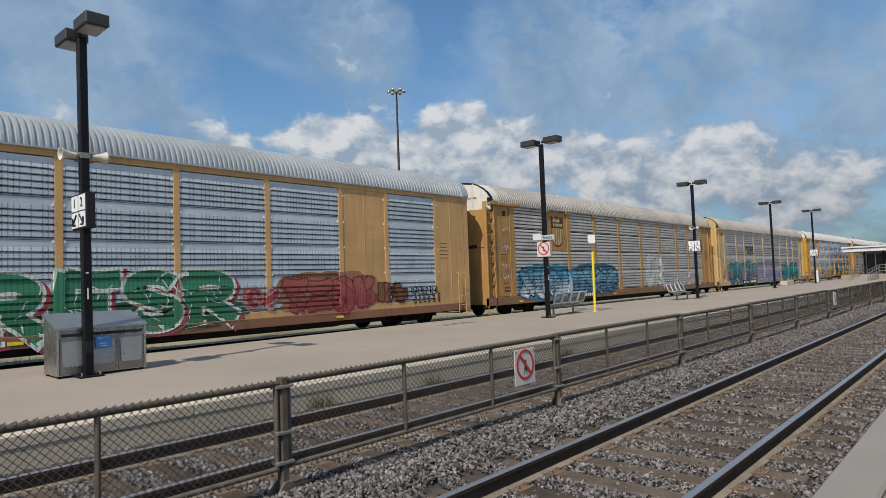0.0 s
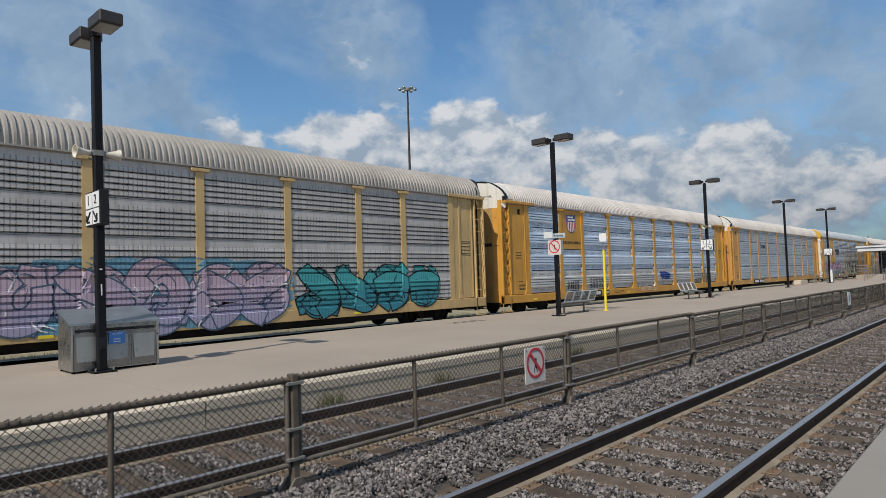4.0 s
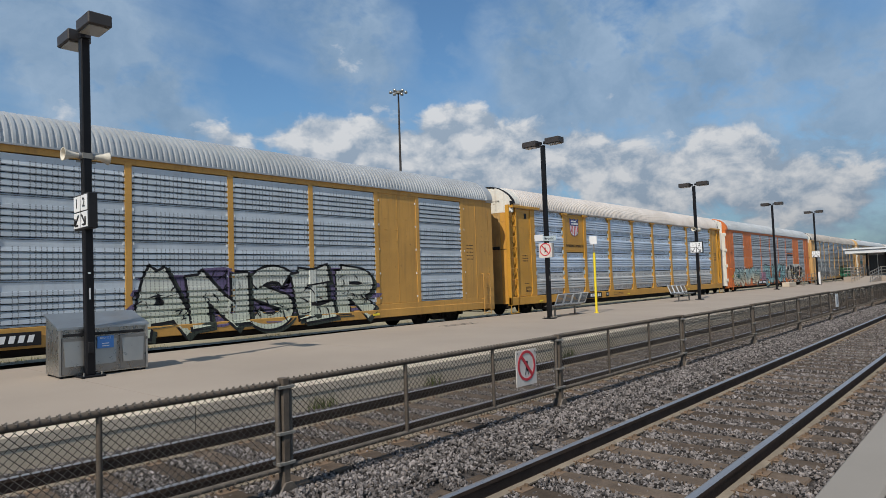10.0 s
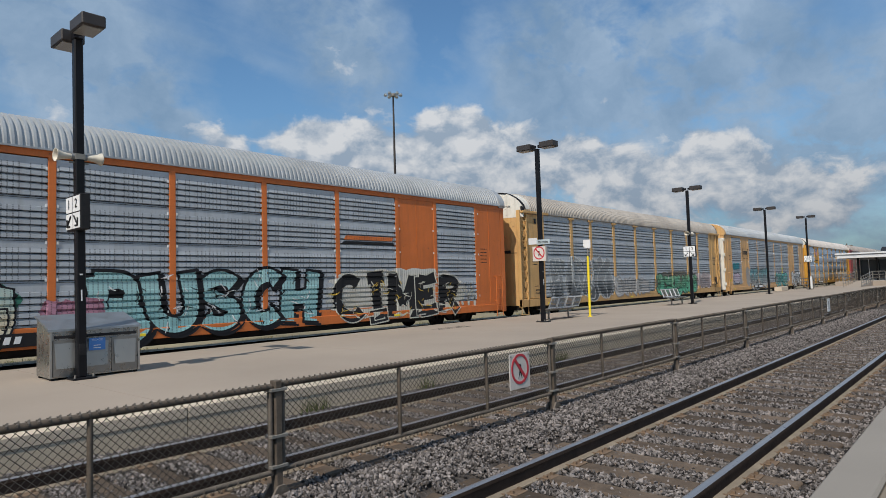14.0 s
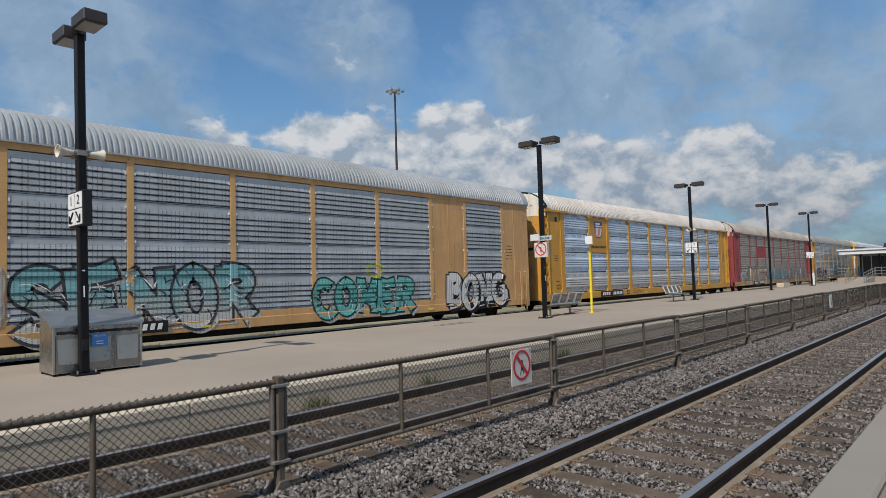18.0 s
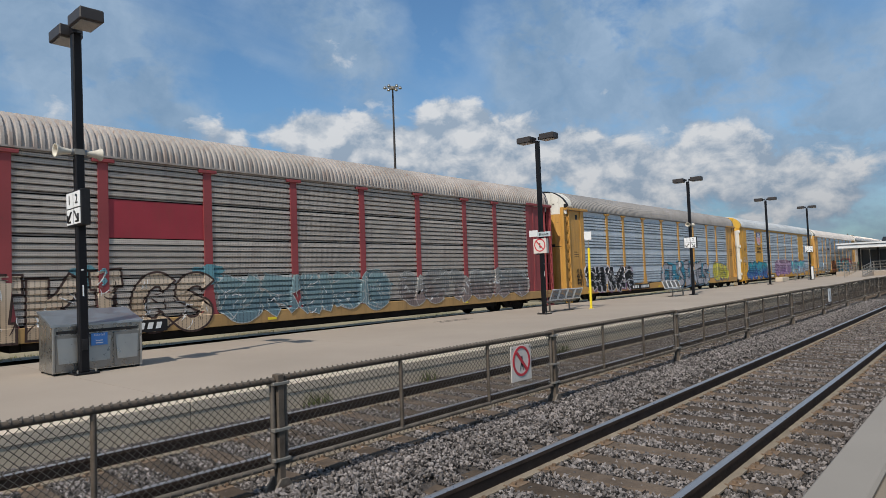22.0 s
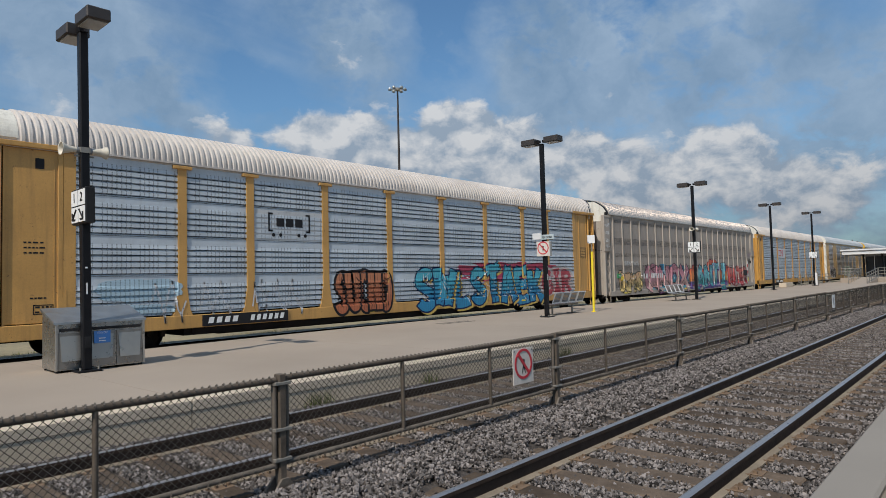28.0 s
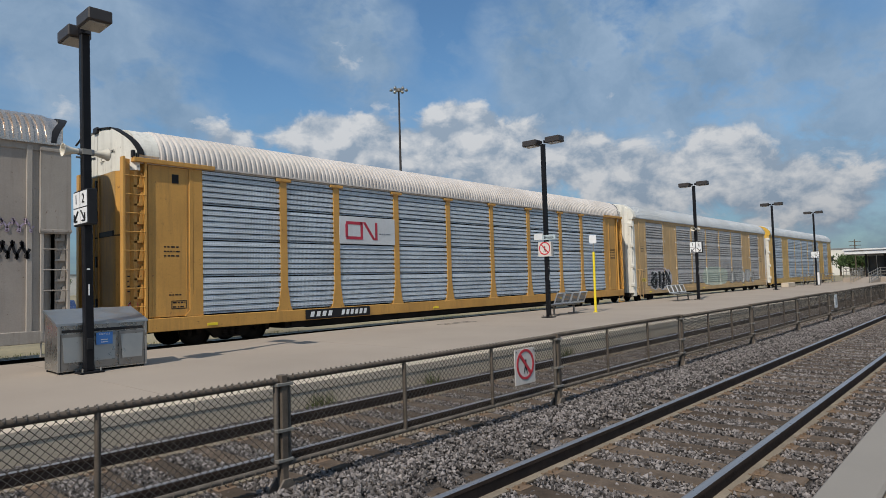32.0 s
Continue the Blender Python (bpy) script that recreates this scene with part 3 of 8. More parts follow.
def platforms():
    p = thing("near_platform", "beige concrete platform edge beside the near track", "platform", kind="structure")
    x = -14.0
    while x < 110:
        part("slab", Geo().box(x, x + 5.99, -16, 0.72, -0.30, 0.13, 0.012), NEARCON, p)
        part("edge_slab", Geo().box(x, x + 5.99, 0.725, 1.085, -0.30, 0.15, 0.02), NEAREDGE, p, "paler edge strip")
        x += 6.0
    f = thing("far_platform", "long sunlit beige concrete island platform", "platform", kind="structure")
    x = -20.0
    while x < 150:
        w = 6.0
        # the back edge draws out a little along the platform
        b0, b1 = (min(15.95, 15.15 + 0.055 * max(0, q)) for q in (x, x + w))
        g = Geo()
        vs = [(x, FRONT + 0.305, -0.3), (x + w - 0.008, FRONT + 0.305, -0.3), (x + w - 0.008, b1, -0.3), (x, b0, -0.3)]
        vs += [(a, b, PLAT) for a, b, c in vs]
        g.add(vs, [(3, 2, 1, 0), (4, 5, 6, 7), (0, 1, 5, 4), (1, 2, 6, 5), (2, 3, 7, 6), (3, 0, 4, 7)])
        part("slab", g, CONCRETE, f)
        part("edge_slab", Geo().box(x, x + w - 0.01, FRONT, FRONT + 0.30, 0.06, PLAT + 0.004, 0.012), KERB, f, "paler worn edge strip")
        part("face_wall", Geo().box(x, x + w - 0.012, FRONT + 0.012, FRONT + 0.30, -0.35, 0.06, 0.0), WALLCON, f, "stained concrete face below the edge")
        x += w
    # a dark strip of kerb at the back
    return f


platforms()

# ---- fence between the tracks ----
FENCE_Y, POST0, BAY = 4.86, 3.25, 4.565


def fence():
    f = thing("fence", "low grey chain-link fence between the two tracks", "fence")
    z0, z1 = 0.10, 0.84
    # one bay of wire: two crossing sets of slanting wires that stand a little proud of the top rail
    wire = Geo()
    step, rise, top = 0.062, z1 - z0 + 0.085, z1 + 0.035
    n = int((BAY + rise) / step)
    r = 0.0034
    for i in range(n):
        for s in (1, -1):
            xa = i * step - (rise if s > 0 else 0)
            xb = xa + s * rise
            if s < 0:
                xa, xb = i * step, i * step - rise
            za, zb = z0 - 0.05, top
            lo, hi = 0.04, BAY - 0.04
            # clip the wire to the bay
            pts = []
            for q in ((xa, za), (xb, zb)):
                pts.append(list(q))
            d = (zb - za) / (xb - xa)
            ok = True
            for q in pts:
                if q[0] < lo:
                    q[1] += (lo - q[0]) * d
                    q[0] = lo
                if q[0] > hi:
                    q[1] += (hi - q[0]) * d
                    q[0] = hi
            if abs(pts[0][0] - pts[1][0]) < 0.02 or max(q[1] for q in pts) > top + 0.01 or min(q[1] for q in pts) < za - 0.01:
                continue
            y = 0.004 * s
            wire.tube((pts[0][0], y, pts[0][1]), (pts[1][0], y, pts[1][1]), r, 3, None, False)
    # twisted tips
    for i in range(int(BAY / step) - 1):
        x = (i + 1) * step
        wire.tube((x - 0.012, -0.035, z1 + 0.015), (x + 0.016, 0.036, z1 + 0.03), 0.0105, 5, 0.008)
    # lacing round the bottom rail
    for i in range(int(BAY / 0.10) - 1):
        x = (i + 0.7) * 0.10
        wire.tube((x - 0.01, -0.032, z0 - 0.025), (x + 0.012, -0.03, z0 + 0.028), 0.005, 4)
    wire = wire.mesh("wire_mesh", GALVDARK)
    rail_top = Geo().tube((0.05, 0, z1), (BAY - 0.05, 0, z1), 0.027, 8).mesh("top_rail", FENCERAIL)
    rail_low = Geo().tube((0.05, 0, z0), (BAY - 0.05, 0, z0), 0.024, 8).mesh("bottom_rail", GALVDARK)
    stile = Geo().tube((0, 0, z0 - 0.01), (0, 0, z1), 0.022, 8).mesh("stile", FENCERAIL)
    edge = Geo().tube((0, 0, z0 - 0.02), (0, 0, z1 + 0.01), 0.024, 8).mesh("end_stile", GALVDARK)
    post = Geo().box(-0.032, 0.032, -0.045, 0.045, -0.28, 0.88, 0.006)
    post = post.mesh("post", FENCERAIL)
    side = [(-0.13, -0.24), (-0.11, -0.12), (-0.035, -0.02), (0.035, -0.02), (0.11, -0.12), (0.13, -0.24)]
    foot = Geo().prism(side, -0.075, -0.05).prism(side, 0.05, 0.075).box(-0.08, 0.08, -0.08, 0.08, -0.26, -0.17).mesh("foot_bracket", GALVDARK)
    clamp = Geo().box(-0.085, 0.085, -0.055, 0.055, -0.014, 0.014, 0.004).mesh("clamp", GALV)
    for b in range(-3, 24):
        x0 = POST0 + b * BAY
        up = 0.012 * math.sin(b * 2.1)
        for nm, me in (("top_rail", rail_top), ("bottom_rail", rail_low), ("wire_mesh", wire)):
            put(nm, me, f).location = (x0, FENCE_Y, up)
        for i, dx in enumerate((0.062, BAY / 3, BAY * 2 / 3, BAY - 0.062)):
            put("stile", edge if i in (0, 3) else stile, f).location = (x0 + dx, FENCE_Y, up)
        po = put("post", post, f)
        po.location = (x0, FENCE_Y, 0)
        put("foot_bracket", foot, po, None, "bolted steel foot bracket")
        for z in (0.80, 0.40, 0.14):
            put("clamp", clamp, po).location = (0, 0, z)
    return f


fence()

# ---- the train: covered car carriers, each 26.8 m long, 28.23 m from one to the next ----
TRACK_MID, CAR_LEN, PITCH = 17.80, 26.78, 28.233
HW = 1.56  # half width


def travel(t):
    return 14.091 * t - 0.01245 * t * t


def car_x(k, t):
    return -6.935 + PITCH * k - travel(t)


BAYS = [1.68, 4.38, 6.40, 9.10, 11.92, 14.70, 17.45, 20.20, 22.25, 24.80]
ROOF = [(-1.57, 5.06), (-1.545, 5.20), (-1.46, 5.39), (-1.32, 5.56), (-1.07, 5.74), (-0.78, 5.835), (-0.38, 5.885), (-0.12, 5.895)]
NOSE = 0.28  # how far the near end of a car reaches past its first ladder post
ROOF = ROOF + [(-y, z) for y, z in reversed(ROOF)]


def rounded(pts, steps=3):
    """The same line, rounded off between its points."""
    out = []
    for i in range(len(pts) - 1):
        p0, p1, p2, p3 = pts[max(0, i - 1)], pts[i], pts[i + 1], pts[min(len(pts) - 1, i + 2)]
        for j in range(steps):
            q = j / steps
            out.append(tuple(0.5 * (2 * b + (c - a) * q + (2 * a - 5 * b + 4 * c - d) * q * q + (3 * b - a - 3 * c + d) * q ** 3) for a, b, c, d in zip(p0, p1, p2, p3)))
    return out + [pts[-1]]


ROOF = rounded(ROOF[:8], 2)[:-1] + rounded(ROOF[7:], 2)
WAVE, DEEP = 0.155, 0.072
SHADE_SLIT = (0.255, 0.34)  # where each wave's groove is cut open; the dark inside stands for its shade
KINKS = (0.02, 0.07, SHADE_SLIT[0], SHADE_SLIT[1], 0.42)
RIBS = (0.235, 0.35, 0.465, 0.58, 0.695)


def screen_y(kind, z, z0):
    """How far a pressed sheet stands out at height z; z0 is the sheet's lower edge."""
    base = -1.472 if kind == "A" else -1.470
    if kind == "P":
        for r in RIBS:
            if r <= z - z0 < r + 0.115 and z - z0 < 0.70:
                q = (z - z0 - r) / 0.115
                return base - 0.084 * (min(max((q - 0.05) / 0.13, 0), 1) - min(max((q - 0.78) / 0.19, 0), 1))
        return base - 0.010
    if z - z0 > (6 if kind == "R" else 5) * WAVE:
        return base - 0.058
    q = ((z - z0) / WAVE) % 1.0
    return base - DEEP * (1 - min(max((q - 0.02) / 0.05, 0), 1) + min(max((q - 0.34) / 0.08, 0), 1))


def folds(kind, z0, z1):
    """The heights at which a sheet bends."""
    if kind == "P":
        zs = [z0 + r + 0.115 * q for r in RIBS[:4] for q in (0.0, 0.05, 0.18, 0.78, 0.97)] + [z0 + 0.6951]
    elif kind == "R":
        zs = [z0 + (n + q) * WAVE for n in range(6) for q in KINKS]
    else:
        zs = [z0 + (n + q) * WAVE for n in range(5) for q in KINKS] + [z0 + 5 * WAVE, z0 + 5 * WAVE + 0.004]
    return [z for z in zs if z0 < z < z1 - 0.004]


def sheet_rows(kind):
    if kind == "B":
        return [(0.95, 1.957), (1.965, 2.952), (2.96, 3.917), (3.925, 4.86)]
    if kind in "PR":
        return [(0.95, 1.93), (1.965, 2.925), (2.96, 3.89), (3.925, 4.84)]
    return [(1.00, 1.98), (1.99, 2.93), (2.94, 3.90), (3.91, 4.84)]


def sheet_mesh(kind, x0, x1, z0, z1):
    g = Geo()
    zs = [z0] + folds(kind, z0, z1) + [z1]
    vs = []
    for z in zs:
        y = screen_y(kind, z, z0)
        vs += [(x0, y, z), (x1, y, z)]
    vs += [(x0, -1.44, z1), (x1, -1.44, z1)]

    def cut(i):
        q = ((zs[i] + zs[i + 1]) / 2 - z0) / WAVE
        return kind != "P" and q < (6 if kind == "R" else 5) and SHADE_SLIT[0] < q % 1.0 < SHADE_SLIT[1]

    g.add(vs, [(2 * i, 2 * i + 1, 2 * i + 3, 2 * i + 2) for i in range(len(zs)) if i == len(zs) - 1 or not cut(i)])
    me = g.mesh("screen_panel")
    uv = me.uv_layers.new(name="sheet")
    for lp in me.loops:
        co = me.vertices[lp.vertex_index].co
        uv.data[lp.index].uv = (co.x - x0, co.z - z0)
    return me


def roof_mesh(x0, x1, pitch, eave, high=1.0):
    g = Geo()
    xs, lift = [], []
    x = x0
    while x < x1 - pitch:
        for dx, h in ((0.0, -0.020), (pitch * 0.36, -0.020), (pitch * 0.48, 0.038), (pitch * 0.90, 0.038)):
            xs.append(x + dx)
            lift.append(h)
        x += pitch
    xs.append(x1)
    lift.append(0.0)
    line = [(-1.575, eave)] + [(y, 5.06 + (z - 5.06) * high) for y, z in ROOF] + [(1.575, eave)]
    n = len(line)
    vs = [(x, y * (1 + h * 0.5 / 1.57), z + h * (0.4 + 0.6 * min(1, max(0, (z - 5.06) / 0.5)))) for x, h in zip(xs, lift) for y, z in line]
    g.add(vs, [(i * n + j, (i + 1) * n + j, (i + 1) * n + j + 1, i * n + j + 1) for i in range(len(xs) - 1) for j in range(n - 1)])
    # folded lip along the near eave
    g.box(x0, x1, -1.612, -1.555, eave - 0.03, eave + 0.015)
    return g.mesh("roof")


def roof_end(x0, x1, grow):
    """A closing cap that follows the roof's outline."""
    g = Geo()
    pts = [(y * grow, 5.0 + (z - 5.0) * grow) for y, z in ROOF] + [(1.5 * grow, 4.95), (-1.5 * grow, 4.95)]
    n = len(pts)
    g.add([(x0, y, z) for y, z in pts] + [(x1, y, z) for y, z in pts],
          [tuple(range(n)), tuple(reversed(range(n, 2 * n)))] + [(i, n + i, n + (i + 1) % n, (i + 1) % n) for i in range(n)])
    return g.mesh("roof_end")


def door_x(y):
    """The plan of a flush end door: flat across, rounded back at both edges."""
    q = max(0.0, (abs(y) - 0.98) / 0.58)
    return -NOSE - 0.02 + 0.38 * q ** 1.7


def bent_leaf(y0, y1, z0, z1, out, x=0.0, roofed=False, ribs=0):
    """A door leaf across the car's end, bowed outwards in plan; roofed: its top follows the roof."""
    g = Geo()
    n = 7 if ribs else 14
    ys = [y0 + (y1 - y0) * i / n for i in range(n + 1)]

    def top(y):
        if not roofed:
            return z1
        for (a, b), (c, d) in zip(ROOF, ROOF[1:]):
            if a <= y <= c:
                return min(z1, b + (d - b) * (y - a) / (c - a) - 0.02)
        return z1

    def bow(y, i):
        if not ribs:
            return x + door_x(y)
        return x - out * (1 - (y / 1.5) ** 2) - (0.075 if ribs and i % 2 else 0.0)

    vs = [(bow(y, i), y, z0) for i, y in enumerate(ys)] + [(bow(y, i), y, top(y)) for i, y in enumerate(ys)]
    vs += [(bow(y, i) + 0.08, y, z0) for i, y in enumerate(ys)] + [(bow(y, i) + 0.08, y, top(y)) for i, y in enumerate(ys)]
    m = n + 1
    fs = []
    for i in range(n):
        fs += [(i + 1, i, m + i, m + i + 1), (m + i, 3 * m + i, 3 * m + i + 1, m + i + 1), (2 * m + i, 2 * m + i + 1, 3 * m + i + 1, 3 * m + i), (i, i + 1, 2 * m + i + 1, 2 * m + i)]
    fs += [(0, 2 * m, 3 * m, m), (n, m + n, 3 * m + n, 2 * m + n)]
    return g.add(vs, fs).mesh("end_door")


T = {}


def build_templates():
    """The meshes that the cars share."""
    # trucks
    wheel = Geo()
    rim = [(0.0, 0.46), (0.03, 0.46), (0.10, 0.445), (0.11, 0.40), (0.05, 0.385), (0.035, 0.15), (0.07, 0.12), (0.07, 0.0)]
    for side in (-0.7525, 0.7525):
        n = 20
        vs = [(r * math.sin(2 * math.pi * i / n), side + (0.06 - w) * (1 if side < 0 else -1) * -1, r * math.cos(2 * math.pi * i / n)) for w, r in rim for i in range(n)]
        wheel.add(vs, [(j * n + i, j * n + (i + 1) % n, (j + 1) * n + (i + 1) % n, (j + 1) * n + i) for j in range(len(rim) - 1) for i in range(n)], True)
    wheel.tube((0, -1.02, 0), (0, 1.02, 0), 0.085, 12)
    for i in range(3):  # end-cap bolts
        a = 2 * math.pi * i / 3
        wheel.tube((0.05 * math.cos(a), -1.05, 0.05 * math.sin(a)), (0.05 * math.cos(a), -1.0, 0.05 * math.sin(a)), 0.016, 6)
    T["wheelset"] = wheel.mesh("wheelset", TRUCK)
    fr = Geo()
    half = [(-1.28, 0.62), (-1.22, 0.70), (-0.72, 0.72), (-0.42, 0.83), (0.42, 0.83), (0.72, 0.72), (1.22, 0.70), (1.28, 0.62), (1.26, 0.36), (1.16, 0.36), (1.14, 0.52), (0.76, 0.52),
            (0.44, 0.24), (-0.44, 0.24), (-0.76, 0.52), (-1.14, 0.52), (-1.16, 0.36), (-1.26, 0.36)]
    fr.prism(half, -0.09, 0.09)
    T["side_frame"] = fr.mesh("side_frame", TRUCK)
    T["bolster"] = Geo().box(-0.2, 0.2, -1.15, 1.15, 0.45, 0.72, 0.03).mesh("bolster", TRUCK)
    sp = Geo()
    for x in (-0.2, 0.0, 0.2):
        for i in range(5):
            sp.tube((x, -1.12, 0.30 + i * 0.05), (x, -1.12, 0.325 + i * 0.05), 0.075, 10)
    T["spring"] = sp.mesh("spring", TRUCK)
    # coupler and hoses
    cp = Geo().box(-0.95, 0.3, -0.11, 0.11, 0.72, 0.95, 0.02).box(-1.02, -0.72, -0.2, 0.2, 0.70, 0.98, 0.05)
    T["coupler"] = cp.mesh("coupler", TRUCK)
    ho = Geo()
    pts = [(-0.05, -0.45, 0.66), (-0.25, -0.45, 0.50), (-0.5, -0.42, 0.36), (-0.75, -0.38, 0.36), (-0.92, -0.33, 0.48)]
    for a, b in zip(pts, pts[1:]):
        ho.tube(a, b, 0.028, 7)
    T["hose"] = ho.mesh("brake_hose", RUBBER)
    st = Geo()
    for x in (0.02, 0.56):
        st.tube((x, -1.54, 0.56), (x, -1.54, 0.22), 0.018, 6)
    st.box(0.0, 0.58, -1.58, -1.50, 0.20, 0.235, 0.005)
    T["step"] = st.mesh("stirrup_step")
    T["rung"] = Geo().tube((0.03, -1.575, 0), (0.57, -1.575, 0), 0.014, 6).mesh("rung")
    T["short_rung"] = Geo().tube((0.0, -1.66, 0), (0.42, -1.66, 0), 0.014, 6).mesh("rung")
    sr = Geo()
    for x in (0.0, 0.42):
        sr.tube((x, -1.66, 0.30), (x, -1.66, 2.0), 0.016, 6)
        sr.tube((x, -1.66, 1.98), (x, -1.54, 1.98), 0.016, 6)
        sr.tube((x, -1.66, 0.95), (x, -1.54, 0.95), 0.016, 6)
    T["short_ladder"] = sr.mesh("ladder_rails")
    # ladder bay of the kind with open corner: two stiles and a back sheet
    lb = Geo().box(0.0, 0.065, -1.585, -1.40, 0.55, 4.98, 0.008).box(0.535, 0.60, -1.585, -1.40, 0.55, 4.98, 0.008).box(0.065, 0.535, -1.43, -1.40, 0.60, 4.95)
    for i in range(8):  # pressed treads on the back sheet
        z = 0.95 + i * 0.47
        lb.prism([(0.30, z), (0.52, z), (0.52, z + 0.36), (0.47, z + 0.36), (0.42, z + 0.06), (0.30, z + 0.04)], -1.50, -1.43)
    T["ladder_bay"] = lb.mesh("ladder_bay")
    dp = Geo().box(0.70, 1.56, -1.52, -1.44, 0.92, 4.86, 0.02).box(0.70, 0.76, -1.535, -1.50, 0.95, 4.83).box(1.44, 1.54, -1.55, -1.50, 0.92, 4.86, 0.006)
    dp.prism([(1.30, 0.92), (1.62, 0.92), (1.62, 1.65), (1.54, 1.50), (1.46, 1.1)], -1.551, -1.50)
    T["door_panel"] = dp.mesh("corner_panel")
    dn = Geo().box(0.36, 1.56, -1.52, -1.44, 0.92, 4.86, 0.02)
    T["near_panel"] = dn.mesh("corner_panel")
    T["near_trims"] = [Geo().box(0.36, 0.41, -1.535, -1.50, 0.92, 4.86).mesh("panel_trim"), Geo().box(1.44, 1.54, -1.55, -1.50, 0.92, 4.86, 0.006).mesh("panel_trim"),
                       Geo().box(0.46, 0.475, -1.524, -1.515, 1.1, 4.8).mesh("panel_trim"), Geo().box(1.36, 1.38, -1.528, -1.515, 0.98, 4.8).mesh("panel_trim"),
                       Geo().prism([(1.30, 0.92), (1.62, 0.92), (1.62, 1.65), (1.54, 1.50), (1.46, 1.1)], -1.551, -1.50).mesh("panel_foot"), Geo().box(0.62, 1.16, -1.53, -1.50, 0.93, 0.97).mesh("panel_lip")]
    T["far_corner"] = Geo().box(-0.01, 0.60, 1.40, 1.585, 0.55, 4.90, 0.01).mesh("far_corner")
    T["fillerC"] = Geo().box(0.585, 0.80, -1.52, -1.44, 0.62, 4.97, 0.006).mesh("filler_panel")
    T["vent_hole"] = Geo().box(0.98, 1.16, -1.530, -1.515, 4.42, 4.66, 0.004).mesh("opening", INK)
    post = Geo().box(-0.118, 0.118, -1.568, -1.44, 1.60, 4.80).prism([(-0.118, 1.62), (0.118, 1.62), (0.20, 1.05), (0.27, 0.90), (-0.27, 0.90), (-0.20, 1.05)], -1.574, -1.44)
    T["postB"] = post.mesh("post")
    T["jamb"] = Geo().box(-0.14, 0.14, -1.545, -1.42, 0.90, 4.86, 0.01).mesh("jamb")
    T["filler"] = Geo().box(24.90, 25.26, -1.53, -1.42, 0.90, 4.86, 0.008).mesh("filler_panel")
    T["postcap"] = Geo().box(-0.26, 0.26, -1.615, -1.44, 4.78, 4.865, 0.01).mesh("post_cap")
    pa = Geo().box(-0.085, 0.085, -1.556, -1.44, 0.98, 4.90, 0.006)
    T["postA"] = pa.mesh("post")
    T["bolt"] = Geo().box(-0.02, 0.02, -1.553, -1.50, -0.035, 0.035).mesh("bolt", WHITE)
    T["caprail"] = Geo().box(-0.03, 2.15, -1.63, -1.44, 4.87, 4.985, 0.012).mesh("cap_rail")
    T["railB"] = Geo().box(0.10, CAR_LEN, -1.545, -1.40, 4.86, 5.03, 0.01).mesh("top_rail")
    T["sillB"] = Geo().box(-NOSE, CAR_LEN, -1.585, -1.44, 0.56, 0.905, 0.012).mesh("side_sill")
    T["sillA"] = Geo().box(0.35, CAR_LEN - 0.35, -1.58, -1.46, 0.52, 0.80, 0.012).mesh("side_sill")
    # near-black block behind the sheets; it draws the shade in their slits
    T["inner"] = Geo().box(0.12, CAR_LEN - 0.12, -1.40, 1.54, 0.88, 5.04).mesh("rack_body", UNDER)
    # real sill, plus wide boxes and a near strip that fill in shade below
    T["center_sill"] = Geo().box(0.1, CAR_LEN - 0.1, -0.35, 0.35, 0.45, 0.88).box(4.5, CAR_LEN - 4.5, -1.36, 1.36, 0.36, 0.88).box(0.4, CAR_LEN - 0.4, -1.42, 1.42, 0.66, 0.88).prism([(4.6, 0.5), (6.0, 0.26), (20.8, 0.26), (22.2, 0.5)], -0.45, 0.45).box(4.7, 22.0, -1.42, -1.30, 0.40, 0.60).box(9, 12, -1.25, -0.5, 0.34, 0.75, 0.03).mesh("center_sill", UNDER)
    T["roofB"] = roof_mesh(0.62, CAR_LEN - 0.16, 0.157, 4.93)
    T["roofA"] = roof_mesh(0.28, CAR_LEN - 0.28, 0.147, 5.05, 1.08)
    T["roofC"] = roof_mesh(0.30, CAR_LEN - 0.28, 0.16, 5.05)
    T["roof_capB"] = roof_end(0.09, 0.64, 0.997)
    T["roof_capA"] = roof_end(-0.04, 0.32, 1.045)
    # the black seal between the door tops and the roof
    ed = Geo()
    pts = [(y, z) for y, z in ROOF]
    n = len(pts)
    ed.add([(door_x(y) + dx, y * s, 5.0 + (z - 5.0) * s) for dx, s in ((0.0, 1.012), (0.16, 1.012), (0.16, 0.93), (0.0, 0.93)) for y, z in pts],
           [(a * n + i, b * n + i, b * n + i + 1, a * n + i + 1) for a, b in ((0, 1), (1, 2), (2, 3), (3, 0)) for i in range(n - 1)])
    T["roof_edge"] = ed.mesh("roof_edge", INK)
    # brackets that carry the door's track over the roof's end
    T["door_track"] = Geo().tube((-0.34, 0.85, 5.90), (-0.34, 1.45, 5.72), 0.03, 6).box(-0.36, -0.28, -0.10, 0.16, 5.80, 5.96, 0.012).tube((-0.32, -0.9, 5.80), (-0.32, 0.0, 5.93), 0.022, 6).mesh("door_track", INK)
    T["seal_block"] = Geo().box(-0.06, 0.02, -1.60, -1.50, 4.98, 5.16, 0.01).box(0.06, 0.12, -1.60, -1.50, 4.98, 5.10, 0.01).mesh("seal_block", INK)
    for kind in ("B", "A", "P", "R"):
        for b in range(9):
            w = 0.085 if kind == "A" else 0.10
            for r, (z0, z1) in enumerate(sheet_rows(kind)):
                T["scr", kind, b, r] = sheet_mesh(kind, BAYS[b] + w, BAYS[b + 1] - w, z0, z1)
